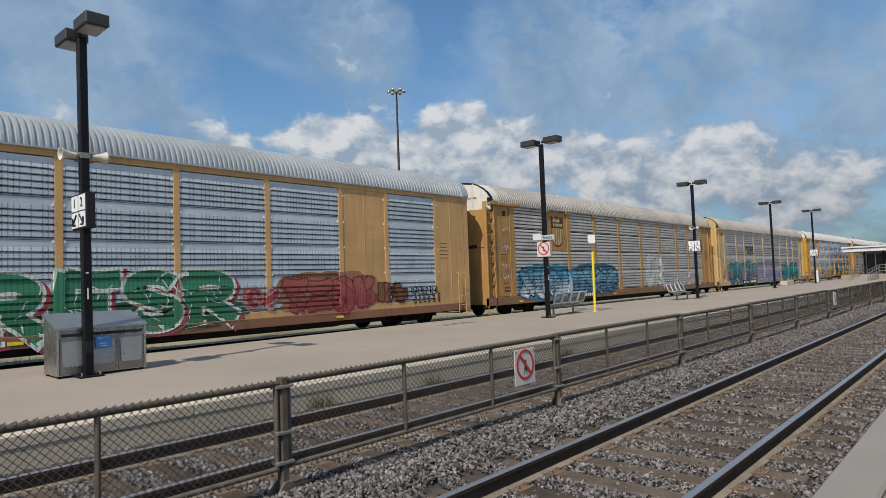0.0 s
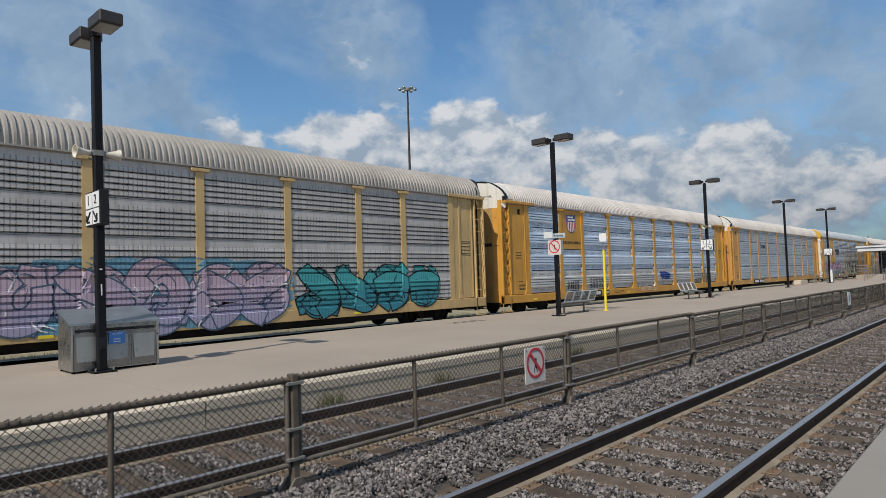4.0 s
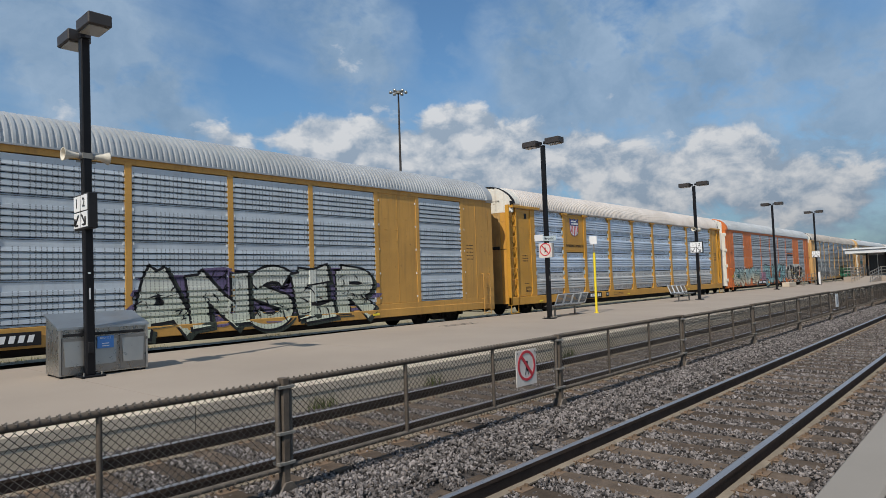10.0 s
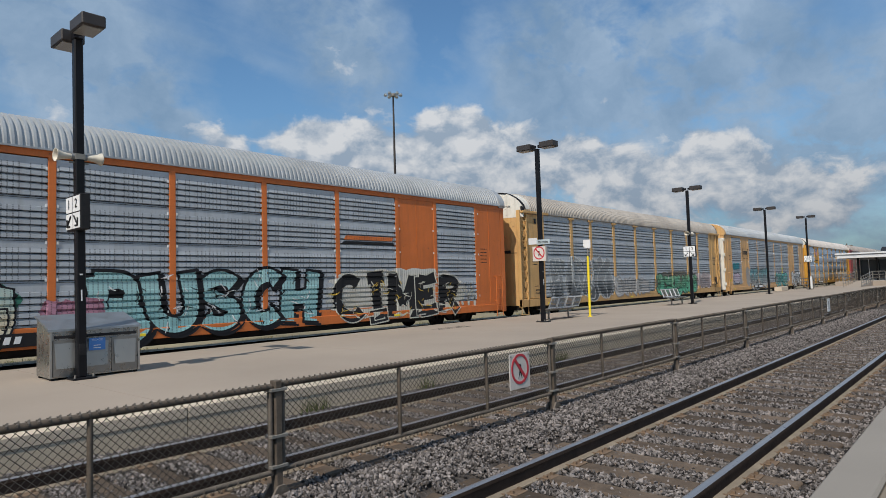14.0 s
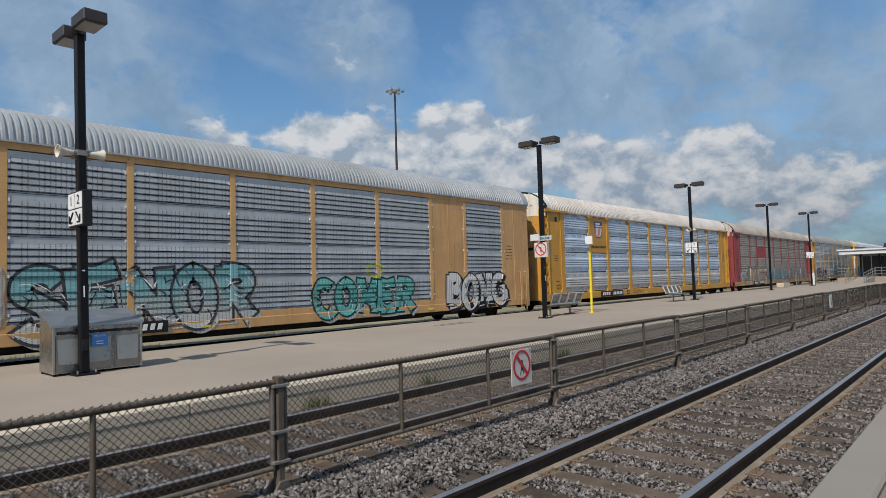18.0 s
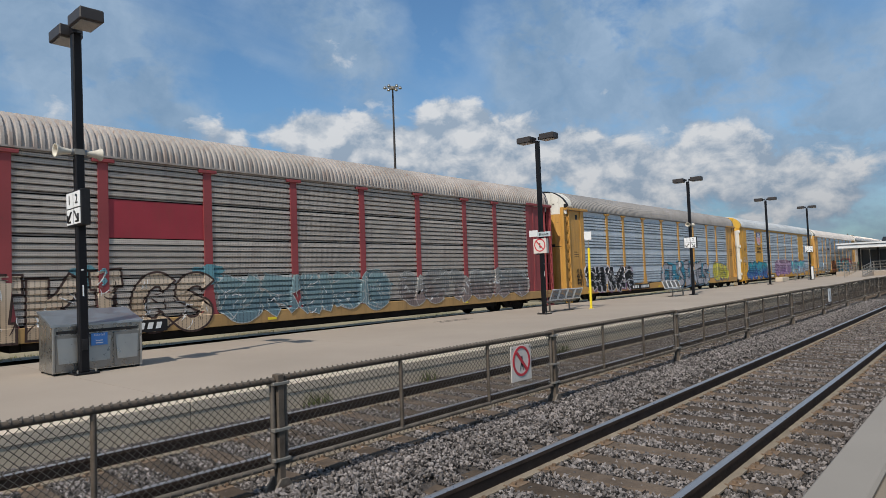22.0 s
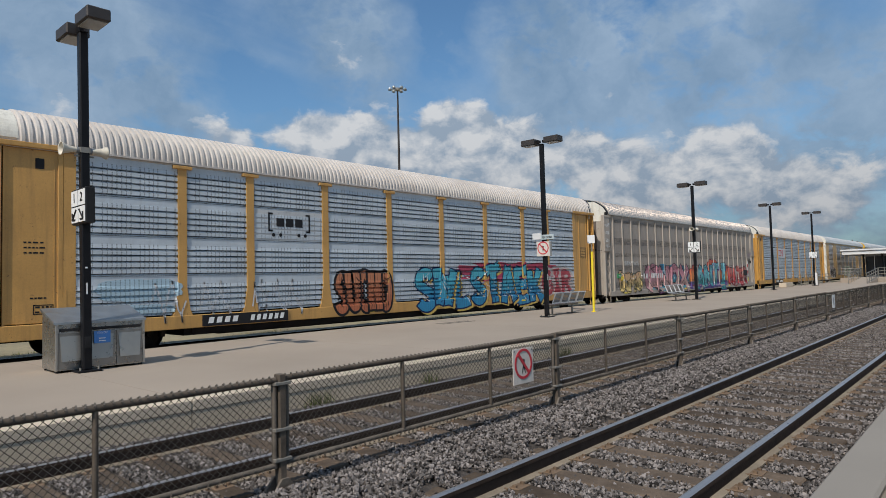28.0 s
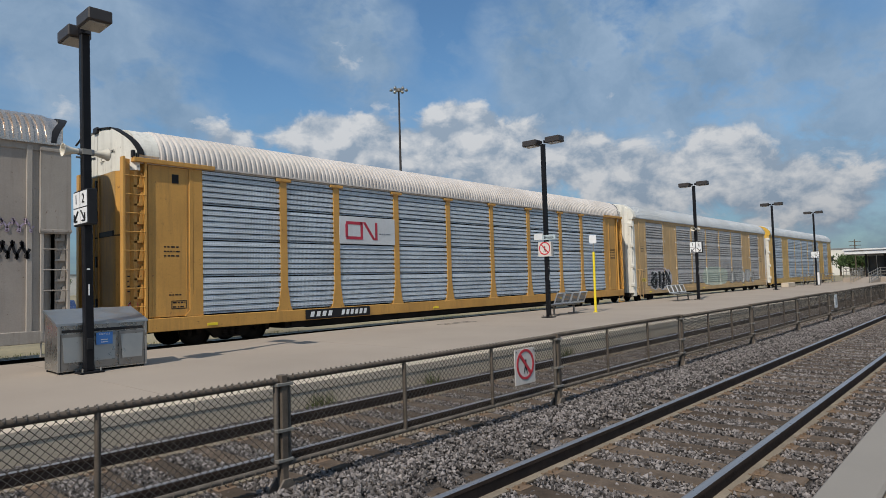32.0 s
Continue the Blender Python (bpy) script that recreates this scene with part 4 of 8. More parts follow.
    T["clip"] = Geo().prism([(-0.055, -0.10), (0.03, -0.10), (0.055, -0.05), (0.055, 0.05), (0.03, 0.10), (-0.055, 0.10)], -1.548, -1.50).mesh("sheet_clip", SIGNBLUE)
    T["clip_tab"] = Geo().box(-0.05, 0.05, -1.535, -1.49, -0.07, 0.07, 0.006).mesh("sheet_clip", SIGNBLUE)
    # end doors
    T["leafB_near"] = bent_leaf(-1.10, -0.015, 0.62, 4.66, 0.20)
    T["leafB_edge"] = bent_leaf(-1.50, -1.105, 0.62, 4.66, 0.20)
    T["leafB_far"] = bent_leaf(0.015, 1.50, 0.62, 4.66, 0.20)
    T["leafB_near_top"] = bent_leaf(-1.55, -0.012, 4.665, 6.2, 0.20, 0, True)
    T["leafB_far_top"] = bent_leaf(0.012, 1.55, 4.665, 6.2, 0.20, 0, True)
    T["leafA_near"] = bent_leaf(-1.30, -0.015, 0.62, 4.72, 0.10, -0.04, False, 1)
    T["leafA_far"] = bent_leaf(0.015, 1.30, 0.62, 4.72, 0.10, -0.04, False, 1)
    T["leafA_near_top"] = bent_leaf(-1.30, -0.012, 4.73, 6.2, 0.10, -0.04, True, 1)
    T["leafA_far_top"] = bent_leaf(0.012, 1.30, 4.73, 6.2, 0.10, -0.04, True, 1)
    T["door_rib"] = bent_leaf(-1.40, 1.40, 3.02, 3.05, 0.20, -0.012)
    T["door_rib"].materials.append(TRUCK)
    T["hand_hold"] = Geo().tube((-0.40, -0.28, 0), (-0.33, -0.62, 0.02), 0.014, 6).tube((-0.36, -0.28, 0.08), (-0.40, -0.28, 0), 0.014, 6).mesh("hand_hold")
    bg = Geo().box(-0.22, 0.30, -1.60, -1.52, -0.12, 0.10, 0.01).prism([(-0.28, -0.14), (0.34, -0.14), (0.34, -0.06), (0.1, 0.04), (-0.1, 0.04)], -1.63, -1.60)
    T["brake_box"] = bg.mesh("brake_box")
    T["brake_lever"] = Geo().prism([(-0.06, -0.2), (0.07, -0.22), (0.09, 0.20), (0.04, 0.36), (-0.02, 0.36), (-0.09, 0.18)], -1.66, -1.56).tube((0.05, -1.62, 0.3), (0.30, -1.62, -0.18), 0.02, 6).tube((-0.05, -1.60, -0.2), (-0.1, -1.60, -0.8), 0.018, 6).mesh("brake_lever")
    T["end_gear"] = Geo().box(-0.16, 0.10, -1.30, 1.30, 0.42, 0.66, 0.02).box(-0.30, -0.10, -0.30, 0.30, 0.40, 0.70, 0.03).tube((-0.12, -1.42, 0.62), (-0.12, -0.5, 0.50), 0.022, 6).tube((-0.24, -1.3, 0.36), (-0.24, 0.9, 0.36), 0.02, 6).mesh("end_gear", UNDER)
    lk = Geo()
    for y in (-0.16, 0.16):
        lk.tube((-0.39, y, 0.7), (-0.39, y, 4.6), 0.022, 6)
    T["lock_rod"] = lk.mesh("lock_rod")
    T["latch_near"] = Geo().box(-0.375, -0.30, -1.05, -0.12, 3.02, 3.16, 0.01).mesh("latch_bar", INK)
    T["latch_far"] = Geo().box(-0.375, -0.30, 0.30, 1.05, 3.02, 3.16, 0.01).mesh("latch_bar", INK)
    T["hinge"] = Geo().box(-0.42, -0.33, -0.05, 0.05, -0.14, 0.14, 0.01).mesh("hinge")
    # flush side pieces of the other kind
    T["skinA"] = Geo().box(0.30, 1.62, -1.548, -1.44, 0.62, 5.0, 0.008).mesh("corner_panel")
    T["skinA_r"] = Geo().box(24.88, CAR_LEN - 0.30, -1.548, -1.44, 0.62, 5.0, 0.008).mesh("corner_panel")
    T["cornerA"] = Geo().box(-0.02, 0.295, -1.54, -1.25, 0.45, 5.05, 0.03).mesh("corner_post")
    T["cornerA_r"] = Geo().box(CAR_LEN - 0.295, CAR_LEN + 0.02, -1.54, -1.25, 0.45, 5.05, 0.03).mesh("corner_post")
    T["door_edge"] = Geo().box(-0.13, -0.02, -1.51, -1.27, 0.62, 4.75, 0.02).mesh("door_edge")
    T["door_bar"] = Geo().box(-0.27, -0.20, -0.045, 0.045, 0.66, 5.55, 0.01).mesh("door_bar")
    T["side_hinge"] = Geo().box(-0.16, 0.02, -1.575, -1.40, -0.09, 0.09, 0.012).tube((-0.08, -1.58, -0.12), (-0.08, -1.58, 0.12), 0.03, 8).mesh("hinge")
    T["seam"] = Geo().box(-0.012, 0.012, -1.560, -1.545, 0.70, 4.95).mesh("seam")
    T["fasciaA"] = Geo().box(0.0, CAR_LEN, -1.552, -1.42, 4.865, 5.05, 0.008).mesh("top_fascia")
    T["skirtA"] = Geo().box(0.30, CAR_LEN - 0.30, -1.552, -1.42, 0.78, 0.985, 0.008).mesh("lower_fascia")
    for nm, a, b in (("solidA_1", BAYS[1], BAYS[2]), ("solidA_7", BAYS[7], BAYS[8])):
        g = Geo().box(a + 0.06, b - 0.06, -1.535, -1.44, 0.985, 4.87, 0.01).box((a + b) / 2 - 0.01, (a + b) / 2 + 0.01, -1.543, -1.53, 1.0, 4.85)
        for i in range(3):
            for j in range(3):
                x, z = a + 0.45 + j * 0.5, 3.2 + i * 0.4
                g.box(x - 0.05, x + 0.05, -1.545, -1.53, z - 0.012, z + 0.012)
        T[nm] = g.mesh("solid_panel")
    # the plain brown kind
    T["postC"] = Geo().box(-0.055, 0.055, -1.575, -1.44, 0.60, 4.98, 0.006).mesh("post")
    T["panelC"] = Geo().box(-0.525, 0.525, -1.525, -1.46, 0.62, 4.97, 0.0).mesh("side_panel")
    hg = Geo()
    for z0, rows in ((4.63, 3), (3.42, 7), (2.72, 4), (1.95, 6), (0.98, 6)):
        for r in range(rows):
            for i in range(15):
                x, z = -0.42 + i * 0.06, z0 + r * 0.052
                hg.add([(x, -1.552, z), (x + 0.03, -1.552, z), (x + 0.03, -1.552, z + 0.026), (x, -1.552, z + 0.026)], [(0, 1, 2, 3)])
    T["holesC"] = hg.mesh("perforation", INK)
    T["board"] = Geo().box(0, 1, -1.624, -1.58, 0.585, 0.885, 0.003).mesh("number_board", INK)
    T["reflector"] = Geo().box(0, 0.30, -1.597, -1.58, 0.63, 0.70, 0.003).mesh("reflector", YELLOW)
    T["stencil"] = Geo().box(0, 1, -1.5405, -1.536, 0, 1, 0).mesh("stencil", INK)


build_templates()
WHEELS, CARS = [], []


def marks(car, x0, x1, z0, z1, count, mat, y=-1.602, slant=0.02, name="painted_mark"):
    """Painted characters as plain slanting bars of their size."""
    w = (x1 - x0) / count
    for i in range(count):
        a = x0 + i * w + 0.12 * w
        part(name, Geo().prism([(a, z0), (a + 0.6 * w, z0), (a + 0.6 * w + slant, z1), (a + slant, z1)], y, y + 0.006), mat, car)


def stencils(car, x0, x1, z0, z1, rows, mat=None, y=-1.5425, frame=False):
    """Small stencilled lines of writing as thin bars, some in a ruled frame."""
    g = Geo()
    rr = random.Random(int(x0 * 100 + z0 * 10))
    h = (z1 - z0) / rows
    for i in range(rows):
        x = x0 + 0.04
        while x < x1 - 0.06:
            w = min(rr.uniform(0.03, 0.11), x1 - 0.04 - x)
            t = min(0.17 * h, 0.018)
            g.box(x, x + w, y, y + 0.004, z0 + (i + 0.5) * h - t, z0 + (i + 0.5) * h + t)
            x += w + rr.uniform(0.02, 0.04)
    if frame:
        for a, b, c, d in ((x0, x1, z0, z0 + 0.02), (x0, x1, z1 - 0.02, z1), (x0, x0 + 0.02, z0, z1), (x1 - 0.02, x1, z0, z1)):
            g.box(a, b, y, y + 0.004, c, d)
    return tagged(part("stencil", g, mat or INK, car), kind="stuff")


def trucks(car):
    for x in (2.85, CAR_LEN - 2.85):
        tr = new("truck")
        tr.parent, tr.location = car, (x, 0, 0)
        for y in (-1.01, 1.01):
            put("side_frame", T["side_frame"], tr).location = (0, y, 0)
        put("bolster", T["bolster"], tr)
        put("spring", T["spring"], tr)
        for dx in (-0.9, 0.9):
            w = put("wheelset", T["wheelset"], car)
            w.location = (x + dx, 0, 0.46)
            WHEELS.append(w)


def ends(car, kind, S):
    body, door, top = S["body"], S.get("door", S["body"]), S["top"]
    for nm in ("near", "far"):
        leaf = put("end_door", T[f"leaf{kind}_{nm}"], car, door)
        put("door_top", T[f"leaf{kind}_{nm}_top"], leaf, top, "painted upper end of the door")
    if kind == "B":
        # body colour beside a dirty door paints the sunlit strip at the corner
        put("end_corner", T["leafB_edge"], car, body, "rounded corner of the car's end, body-coloured as a lit strip")
        put("end_corner", T["leafB_edge"], car, body).matrix_basis = Matrix.Translation((CAR_LEN - NOSE, 0, 0)) @ Matrix.Diagonal((-1, 1, 1, 1))
        put("lock_rod", T["lock_rod"], car, S["body"]).location = (0.06, 0, 0)
        put("latch_bar", T["latch_near"], car).location = (0.05, 0, 0)
        put("latch_bar", T["latch_far"], car).location = (0.05, 0, 0)
        put("door_rib", T["door_rib"], car)
        for z in (5.0, 5.12):
            put("hand_hold", T["hand_hold"], car, top).location = (0.06, 0, z)
        for z in (1.3, 2.4, 3.6, 4.4):
            h = put("hinge", T["hinge"], car, BLACK)
            h.location = (0.06, -0.02, z)
    for nm in ("near", "far"):
        for suffix, mt in (("", body), ("_top", top)):
            o = put("end_door", T[f"leaf{kind}_{nm}{suffix}"], car, mt)
            o.matrix_basis = pose(CAR_LEN - (NOSE if kind == "B" else 0), 0, 0, 0, 0, 180)
    put("end_gear", T["end_gear"], car)
    put("end_gear", T["end_gear"], car).matrix_basis = pose(CAR_LEN, 0, 0, 0, 0, 180)
    c = put("coupler", T["coupler"], car)
    c2 = put("coupler", T["coupler"], car)
    c2.matrix_basis = pose(CAR_LEN, 0, 0, 0, 0, 180)
    put("brake_hose", T["hose"], car)
    h2 = put("brake_hose", T["hose"], car)
    h2.matrix_basis = pose(CAR_LEN, 0, 0, 0, 0, 180)


def ring_geo(cx, cz, r0, r1, y, n=20):
    """A flat ring with a slanting bar, facing -y."""
    g = Geo()
    vs = [(cx + r * math.cos(2 * math.pi * i / n), y, cz + r * math.sin(2 * math.pi * i / n)) for r in (r0, r1) for i in range(n)]
    g.add(vs, [(i, (i + 1) % n, n + (i + 1) % n, n + i) for i in range(n)])
    a, w = 0.70 * r1, 0.16 * r1
    g.add([(cx - a - w, y, cz + a - w), (cx - a + w, y, cz + a + w), (cx + a + w, y, cz - a + w), (cx + a - w, y, cz - a - w)], [(0, 3, 2, 1)])
    return g


def carrier(kind, S):
    car = thing("freight_car", S["label"], "freight car", "cars of the train")
    body, scr, roof = S["body"], S["screen"], S["roof"]
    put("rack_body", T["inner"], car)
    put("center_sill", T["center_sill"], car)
    trucks(car)
    ends(car, "A" if kind == "A" else "B", S)
    r = put("roof", T["roof" + kind], car, roof)
    put("roof_end", T["roof_capA" if kind == "A" else "roof_capB"], r, S.get("cap", S["top"]))
    if kind != "A":
        put("roof_edge", T["roof_edge"], r)
        put("roof_edge", T["roof_edge"], r).matrix_basis = pose(CAR_LEN - 0.20, 0, 0, 0, 0, 180)
        put("door_track", T["door_track"], r)
        put("seal_block", T["seal_block"], r)
        re = put("roof_end", T["roof_capB"], r, roof)
        re.location = (CAR_LEN - 0.80, 0, 0)
    else:
        re = put("roof_end", T["roof_capA"], r, roof)
        re.location = (CAR_LEN - 0.34, 0, 0)
    style = "P" if "screen_low" in S else S.get("style", kind)
    if kind in "AB":
        put("side_sill", T["sill" + kind], car, S.get("sill", body))
        for b in range(9):
            if kind == "A" and b in (1, 7):
                put("solid_panel", T[f"solidA_{b}"], car, body)
                continue
            for q in range(4):
                if (b, q) in S.get("plain", ()):
                    continue
                put("screen_panel", T["scr", style, b, q], car, S.get("screen_low", scr) if q == 0 else scr)
                if style == "P" and q:
                    for x, s in ((BAYS[b] + 0.155, 1), (BAYS[b + 1] - 0.155, -1)):
                        put("sheet_clip", T["clip"], car).matrix_basis = Matrix.Translation((x, 0, sheet_rows("P")[q][0] - 0.018)) @ Matrix.Diagonal((s, 1, 1, 1))
                if style == "P" and q == 3:
                    put("sheet_clip", T["clip_tab"], car).location = ((BAYS[b] + BAYS[b + 1]) / 2, 0, 4.84)
        for i, x in enumerate(BAYS):
            if kind == "B" and i in (0, 9):
                put("jamb", T["jamb"], car, body).location = (x, 0, 0)
                continue
            p = put("post", T["post" + kind], car, body)
            p.location = (x, 0, 0)
            if kind == "B":
                put("post_cap", T["postcap"], p, body)
            else:
                for n in range(5):
                    for dx in (-0.115, 0.115):
                        put("bolt", T["bolt"], p).location = (dx, 0, 1.2 + n * 0.85)
    if kind == "B":
        put("top_rail", T["railB"], car, S.get("rail", roof))
        for flip in (False, True):
            m = Matrix.Translation((CAR_LEN, 0, 0)) @ Matrix.Diagonal((-1, 1, 1, 1)) if flip else Matrix.Identity(4)
            lb = put("ladder_bay", T["ladder_bay"], car, body)
            dp = put("corner_panel", T["door_panel" if flip else "near_panel"], car, body)
            cr = put("cap_rail", T["caprail"], car, body)
            fc = put("far_corner", T["far_corner"], car, body)
            fc.matrix_basis = m
            st = put("stirrup_step", T["step"], car, body)
            for o in (lb, dp, cr, st):
                o.matrix_basis = m
            if not flip:
                for o in (lb, fc, st):
                    o.location = (-NOSE, 0, 0)
                stencils(lb, 0.12, 0.50, 1.55, 2.05, 4, None, -1.434)
                ring = part("warning_sign", Geo().tube((0.30, -1.436, 1.25), (0.30, -1.430, 1.25), 0.13, 18), WHITE, lb, "round white no-riding warning sign")
                part("warning_ring", ring_geo(0.30, 1.25, 0.095, 0.128, -1.441), RED, ring)
            if not flip:
                for me in T["near_trims"]:
                    put(me.name.split(".")[0], me, dp, body)
                put("opening", T["vent_hole"], dp)
            if flip:
                put("filler_panel", T["filler"], car, body)
            if flip and S.get("brake"):
                bx = put("brake_box", T["brake_box"], car, body)
                bx.location = (CAR_LEN - 1.55, 0, 1.28)
                put("brake_lever", T["brake_lever"], bx, body if style == "P" else TRUCK, "hand brake lever").location = (0.42, 0, 0.05)
            for i in range(9):
                rg = put("rung", T["rung"], lb, S.get("rungs", body))
                rg.location = (0, 0, 0.75 + i * 0.47)
        if S["top"] is CREAM:
            for y in (-0.62, 0.62):
                letters("EXCESS HEIGHT CAR", 0.105, INK, car, pose(-NOSE - 0.026, y, 5.17) @ FACE_LEFT, "warning_lettering", 0.002)
        stencils(car, 0.72, 1.22, 2.45, 2.80, 3, None, -1.5245)
        stencils(car, 0.95, 1.36, 1.12, 1.34, 2, None, -1.5245, True)
        stencils(car, 0.85, 1.25, 1.44, 1.54, 1, None, -1.5245)
        stencils(car, CAR_LEN - 1.40, CAR_LEN - 0.85, 2.6, 3.15, 4, None, -1.5245, True)
    if kind == "A":
        put("top_fascia", T["fasciaA"], car, body)
        put("lower_fascia", T["skirtA"], car, body)
        for nm in ("skinA", "skinA_r"):
            put("corner_panel", T[nm], car, body)
        for nm in ("cornerA", "cornerA_r"):
            put("corner_post", T[nm], car, S.get("corner", body))
        for y in (-0.42, -0.16, 0.12):
            put("door_bar", T["door_bar"], car, UNDERGREY if "door" in S else body, "dark upright door bar").location = (0, y, 0)
        for z in (1.1, 2.2, 3.4, 4.6):
            put("hinge", T["side_hinge"], car, CREAM if "door" in S else body).location = (0, 0, z)
        put("door_edge", T["door_edge"], car, CREAM if "door" in S else body, "weathered pale door edge" if "door" in S else "")
        for x in (0.82, 25.65):
            put("seam", T["seam"], car, body).location = (x, 0, 0)
        for x in (0.42, CAR_LEN - 0.84):
            ld = put("ladder", T["short_ladder"], car, body)
            ld.location = (x, 0, 0)
            for i in range(5):
                put("rung", T["short_rung"], ld, body).location = (0, 0, 0.36 + i * 0.36)
        stencils(car, 0.95, 1.45, 3.0, 3.4, 4, None, -1.551)
        stencils(car, 0.95, 1.45, 1.75, 1.98, 1, None, -1.551)
        stencils(car, 25.0, 25.5, 2.5, 3.2, 5, None, -1.551)
        lab = part("warning_label", Geo().box(0.94, 1.46, -1.5525, -1.548, 1.28, 1.46), YELLOW, car, "small yellow warning label")
        stencils(lab, 0.95, 1.45, 1.29, 1.45, 2, None, -1.5545)
    if kind == "C":
        put("side_sill", T["sillA"], car, body)
        for i in range(23):
            x = 0.815 + i * 1.143
            put("post", T["postC"], car, body).location = (x, 0, 0)
            if i < 22:
                p = put("side_panel", T["panelC"], car, scr)
                p.location = (x + 0.5715, 0, 0)
                if i < 21:
                    tagged(put("perforation", T["holesC"], p), kind="stuff")
        put("top_fascia", T["fasciaA"], car, body)
        for nm, x in (("ladder_bay", -NOSE), ("ladder_bay", CAR_LEN - 0.6)):
            lb = put("ladder_bay", T["ladder_bay"], car, body)
            lb.location = (x, 0, 0)
            for i in range(9):
                put("rung", T["rung"], lb, S.get("rungs", body)).location = (0, 0, 0.75 + i * 0.47)
            put("stirrup_step", T["step"], car, body).location = (x, 0, 0)
        put("filler_panel", T["fillerC"], car, body)
        put("filler_panel", T["fillerC"], car, body).location = (-0.27, 0, 0)
        for x in (-NOSE, CAR_LEN - 0.6):
            up = part("upper_panel", Geo().box(x - 0.02, x + 0.62, -1.595, -1.50, 2.98, 4.98, 0.012), body, car, "plain steel panel over the ladder")
            for z in (3.05, 4.90):
                part("panel_lip", Geo().box(x - 0.03, x + 0.63, -1.615, -1.59, z - 0.03, z + 0.03, 0.004), body, up)
        put("filler_panel", T["fillerC"], car, body).location = (25.39, 0, 0)
    if "board" in S:
        x0, x1 = S["board"]
        bd = put("number_board", T["board"], car)
        bd.matrix_basis = Matrix.Translation((x0, 0, 0)) @ Matrix.Diagonal((x1 - x0, 1, 1, 1))
        marks(car, x0 + 0.12, x0 + (x1 - x0) * 0.40, 0.66, 0.82, 4, WHITE, y=-1.630, slant=0.04)
        marks(car, x0 + (x1 - x0) * 0.52, x1 - 0.12, 0.66, 0.82, 6, WHITE, y=-1.630, slant=0.04)
        if "screen_low" in S:
            rp = part("plate", Geo().box(x1 + 0.55, x1 + 0.85, -1.594, -1.585, 0.62, 0.86), INK, car, "small black plate on the sill")
            letters("R1", 0.19, WHITE, rp, pose(x1 + 0.70, -1.596, 0.74) @ FACE_NEAR, "plate_lettering")
            stencils(car, x1 + 1.4, x1 + 2.6, 0.66, 0.80, 2, None, -1.588)
    for x in (1.9, 10.9, 19.9):
        put("reflector", T["reflector"], car).location = (x, 0, 0 if kind != "A" else -0.02)
    CARS.append(car)
    return car


GOLD, TAN, YEL = (0.53, 0.275, 0.07), (0.55, 0.325, 0.13), (0.52, 0.262, 0.036)
SCREENS = {
    "blue": screen_mat("screen_blue_grey", (0.50, 0.56, 0.62), "slots", 0.62, 0.15),
    "dark": screen_mat("screen_dark_grey", (0.425, 0.46, 0.50), "slots", 0.62, 0.3),
    "rust": screen_mat("screen_weathered", (0.48, 0.465, 0.455), "slots", 0.65, 0.5, (0.20, 0.145, 0.11)),
    # blue of the mirrored sky is put into these upper sheets' colour
    "pale": screen_mat("screen_pale_blue", (0.58, 0.67, 0.79), "bands", 0.95, 0.08),
    "ribbed": screen_mat("screen_ribbed", (0.56, 0.62, 0.68), "mesh", 0.5, 0.15),
    "low": screen_mat("screen_plain_grey", (0.55, 0.555, 0.555), "bands", 0.95, 0.12),
    "worn": screen_mat("screen_worn", (0.60, 0.565, 0.525), "mesh", 0.55, 0.45, (0.24, 0.18, 0.14)),
    "brown": screen_mat("screen_brown", (0.48, 0.43, 0.385), "mesh", 0.6, 0.5, (0.19, 0.13, 0.10)),
}
R_WHITE = surf("roof_white", (0.54, 0.505, 0.48), 0.55, 0.0, 0.12, 0.6, 30, 0.05, 0.45, (0.38, 0.31, 0.26))
R_ZINC = surf("roof_zinc", (0.38, 0.40, 0.42), 0.42, 0.25, 0.12, 0.6, 30, 0.05, 0.2, (0.25, 0.24, 0.22))
R_DULL = surf("roof_dull", (0.36, 0.335, 0.31), 0.6, 0.2, 0.15, 0.6, 30, 0.05, 0.35, (0.24, 0.20, 0.16))
R_RUST = surf("roof_rusting", (0.36, 0.33, 0.31), 0.7, 0.1, 0.2, 0.6, 30, 0.05, 0.6, (0.22, 0.11, 0.07))
R_DARK = surf("roof_dark", (0.25, 0.24, 0.235), 0.55, 0.2, 0.15, 0.6, 30, 0.05, 0.35, (0.16, 0.13, 0.11))
R_BROWN = surf("roof_brown", (0.62, 0.52, 0.44), 0.30, 0.85, 0.12, 0.6, 30, 0.03, 0.3, (0.18, 0.12, 0.09))
CREAM = paint((0.66, 0.64, 0.58), 0.6, 0.3)
DIRTY = surf("dirty_door", (0.38, 0.235, 0.085), 0.65, 0.0, 0.25, 0.7, 18, 0.08, 0.85, (0.17, 0.135, 0.10))
UNDERGREY = paint((0.13, 0.12, 0.115), 0.7, 0.5)
DOORGREY = paint((0.46, 0.445, 0.43), 0.6, 0.75)
UP = ((1, 2), (1, 3))
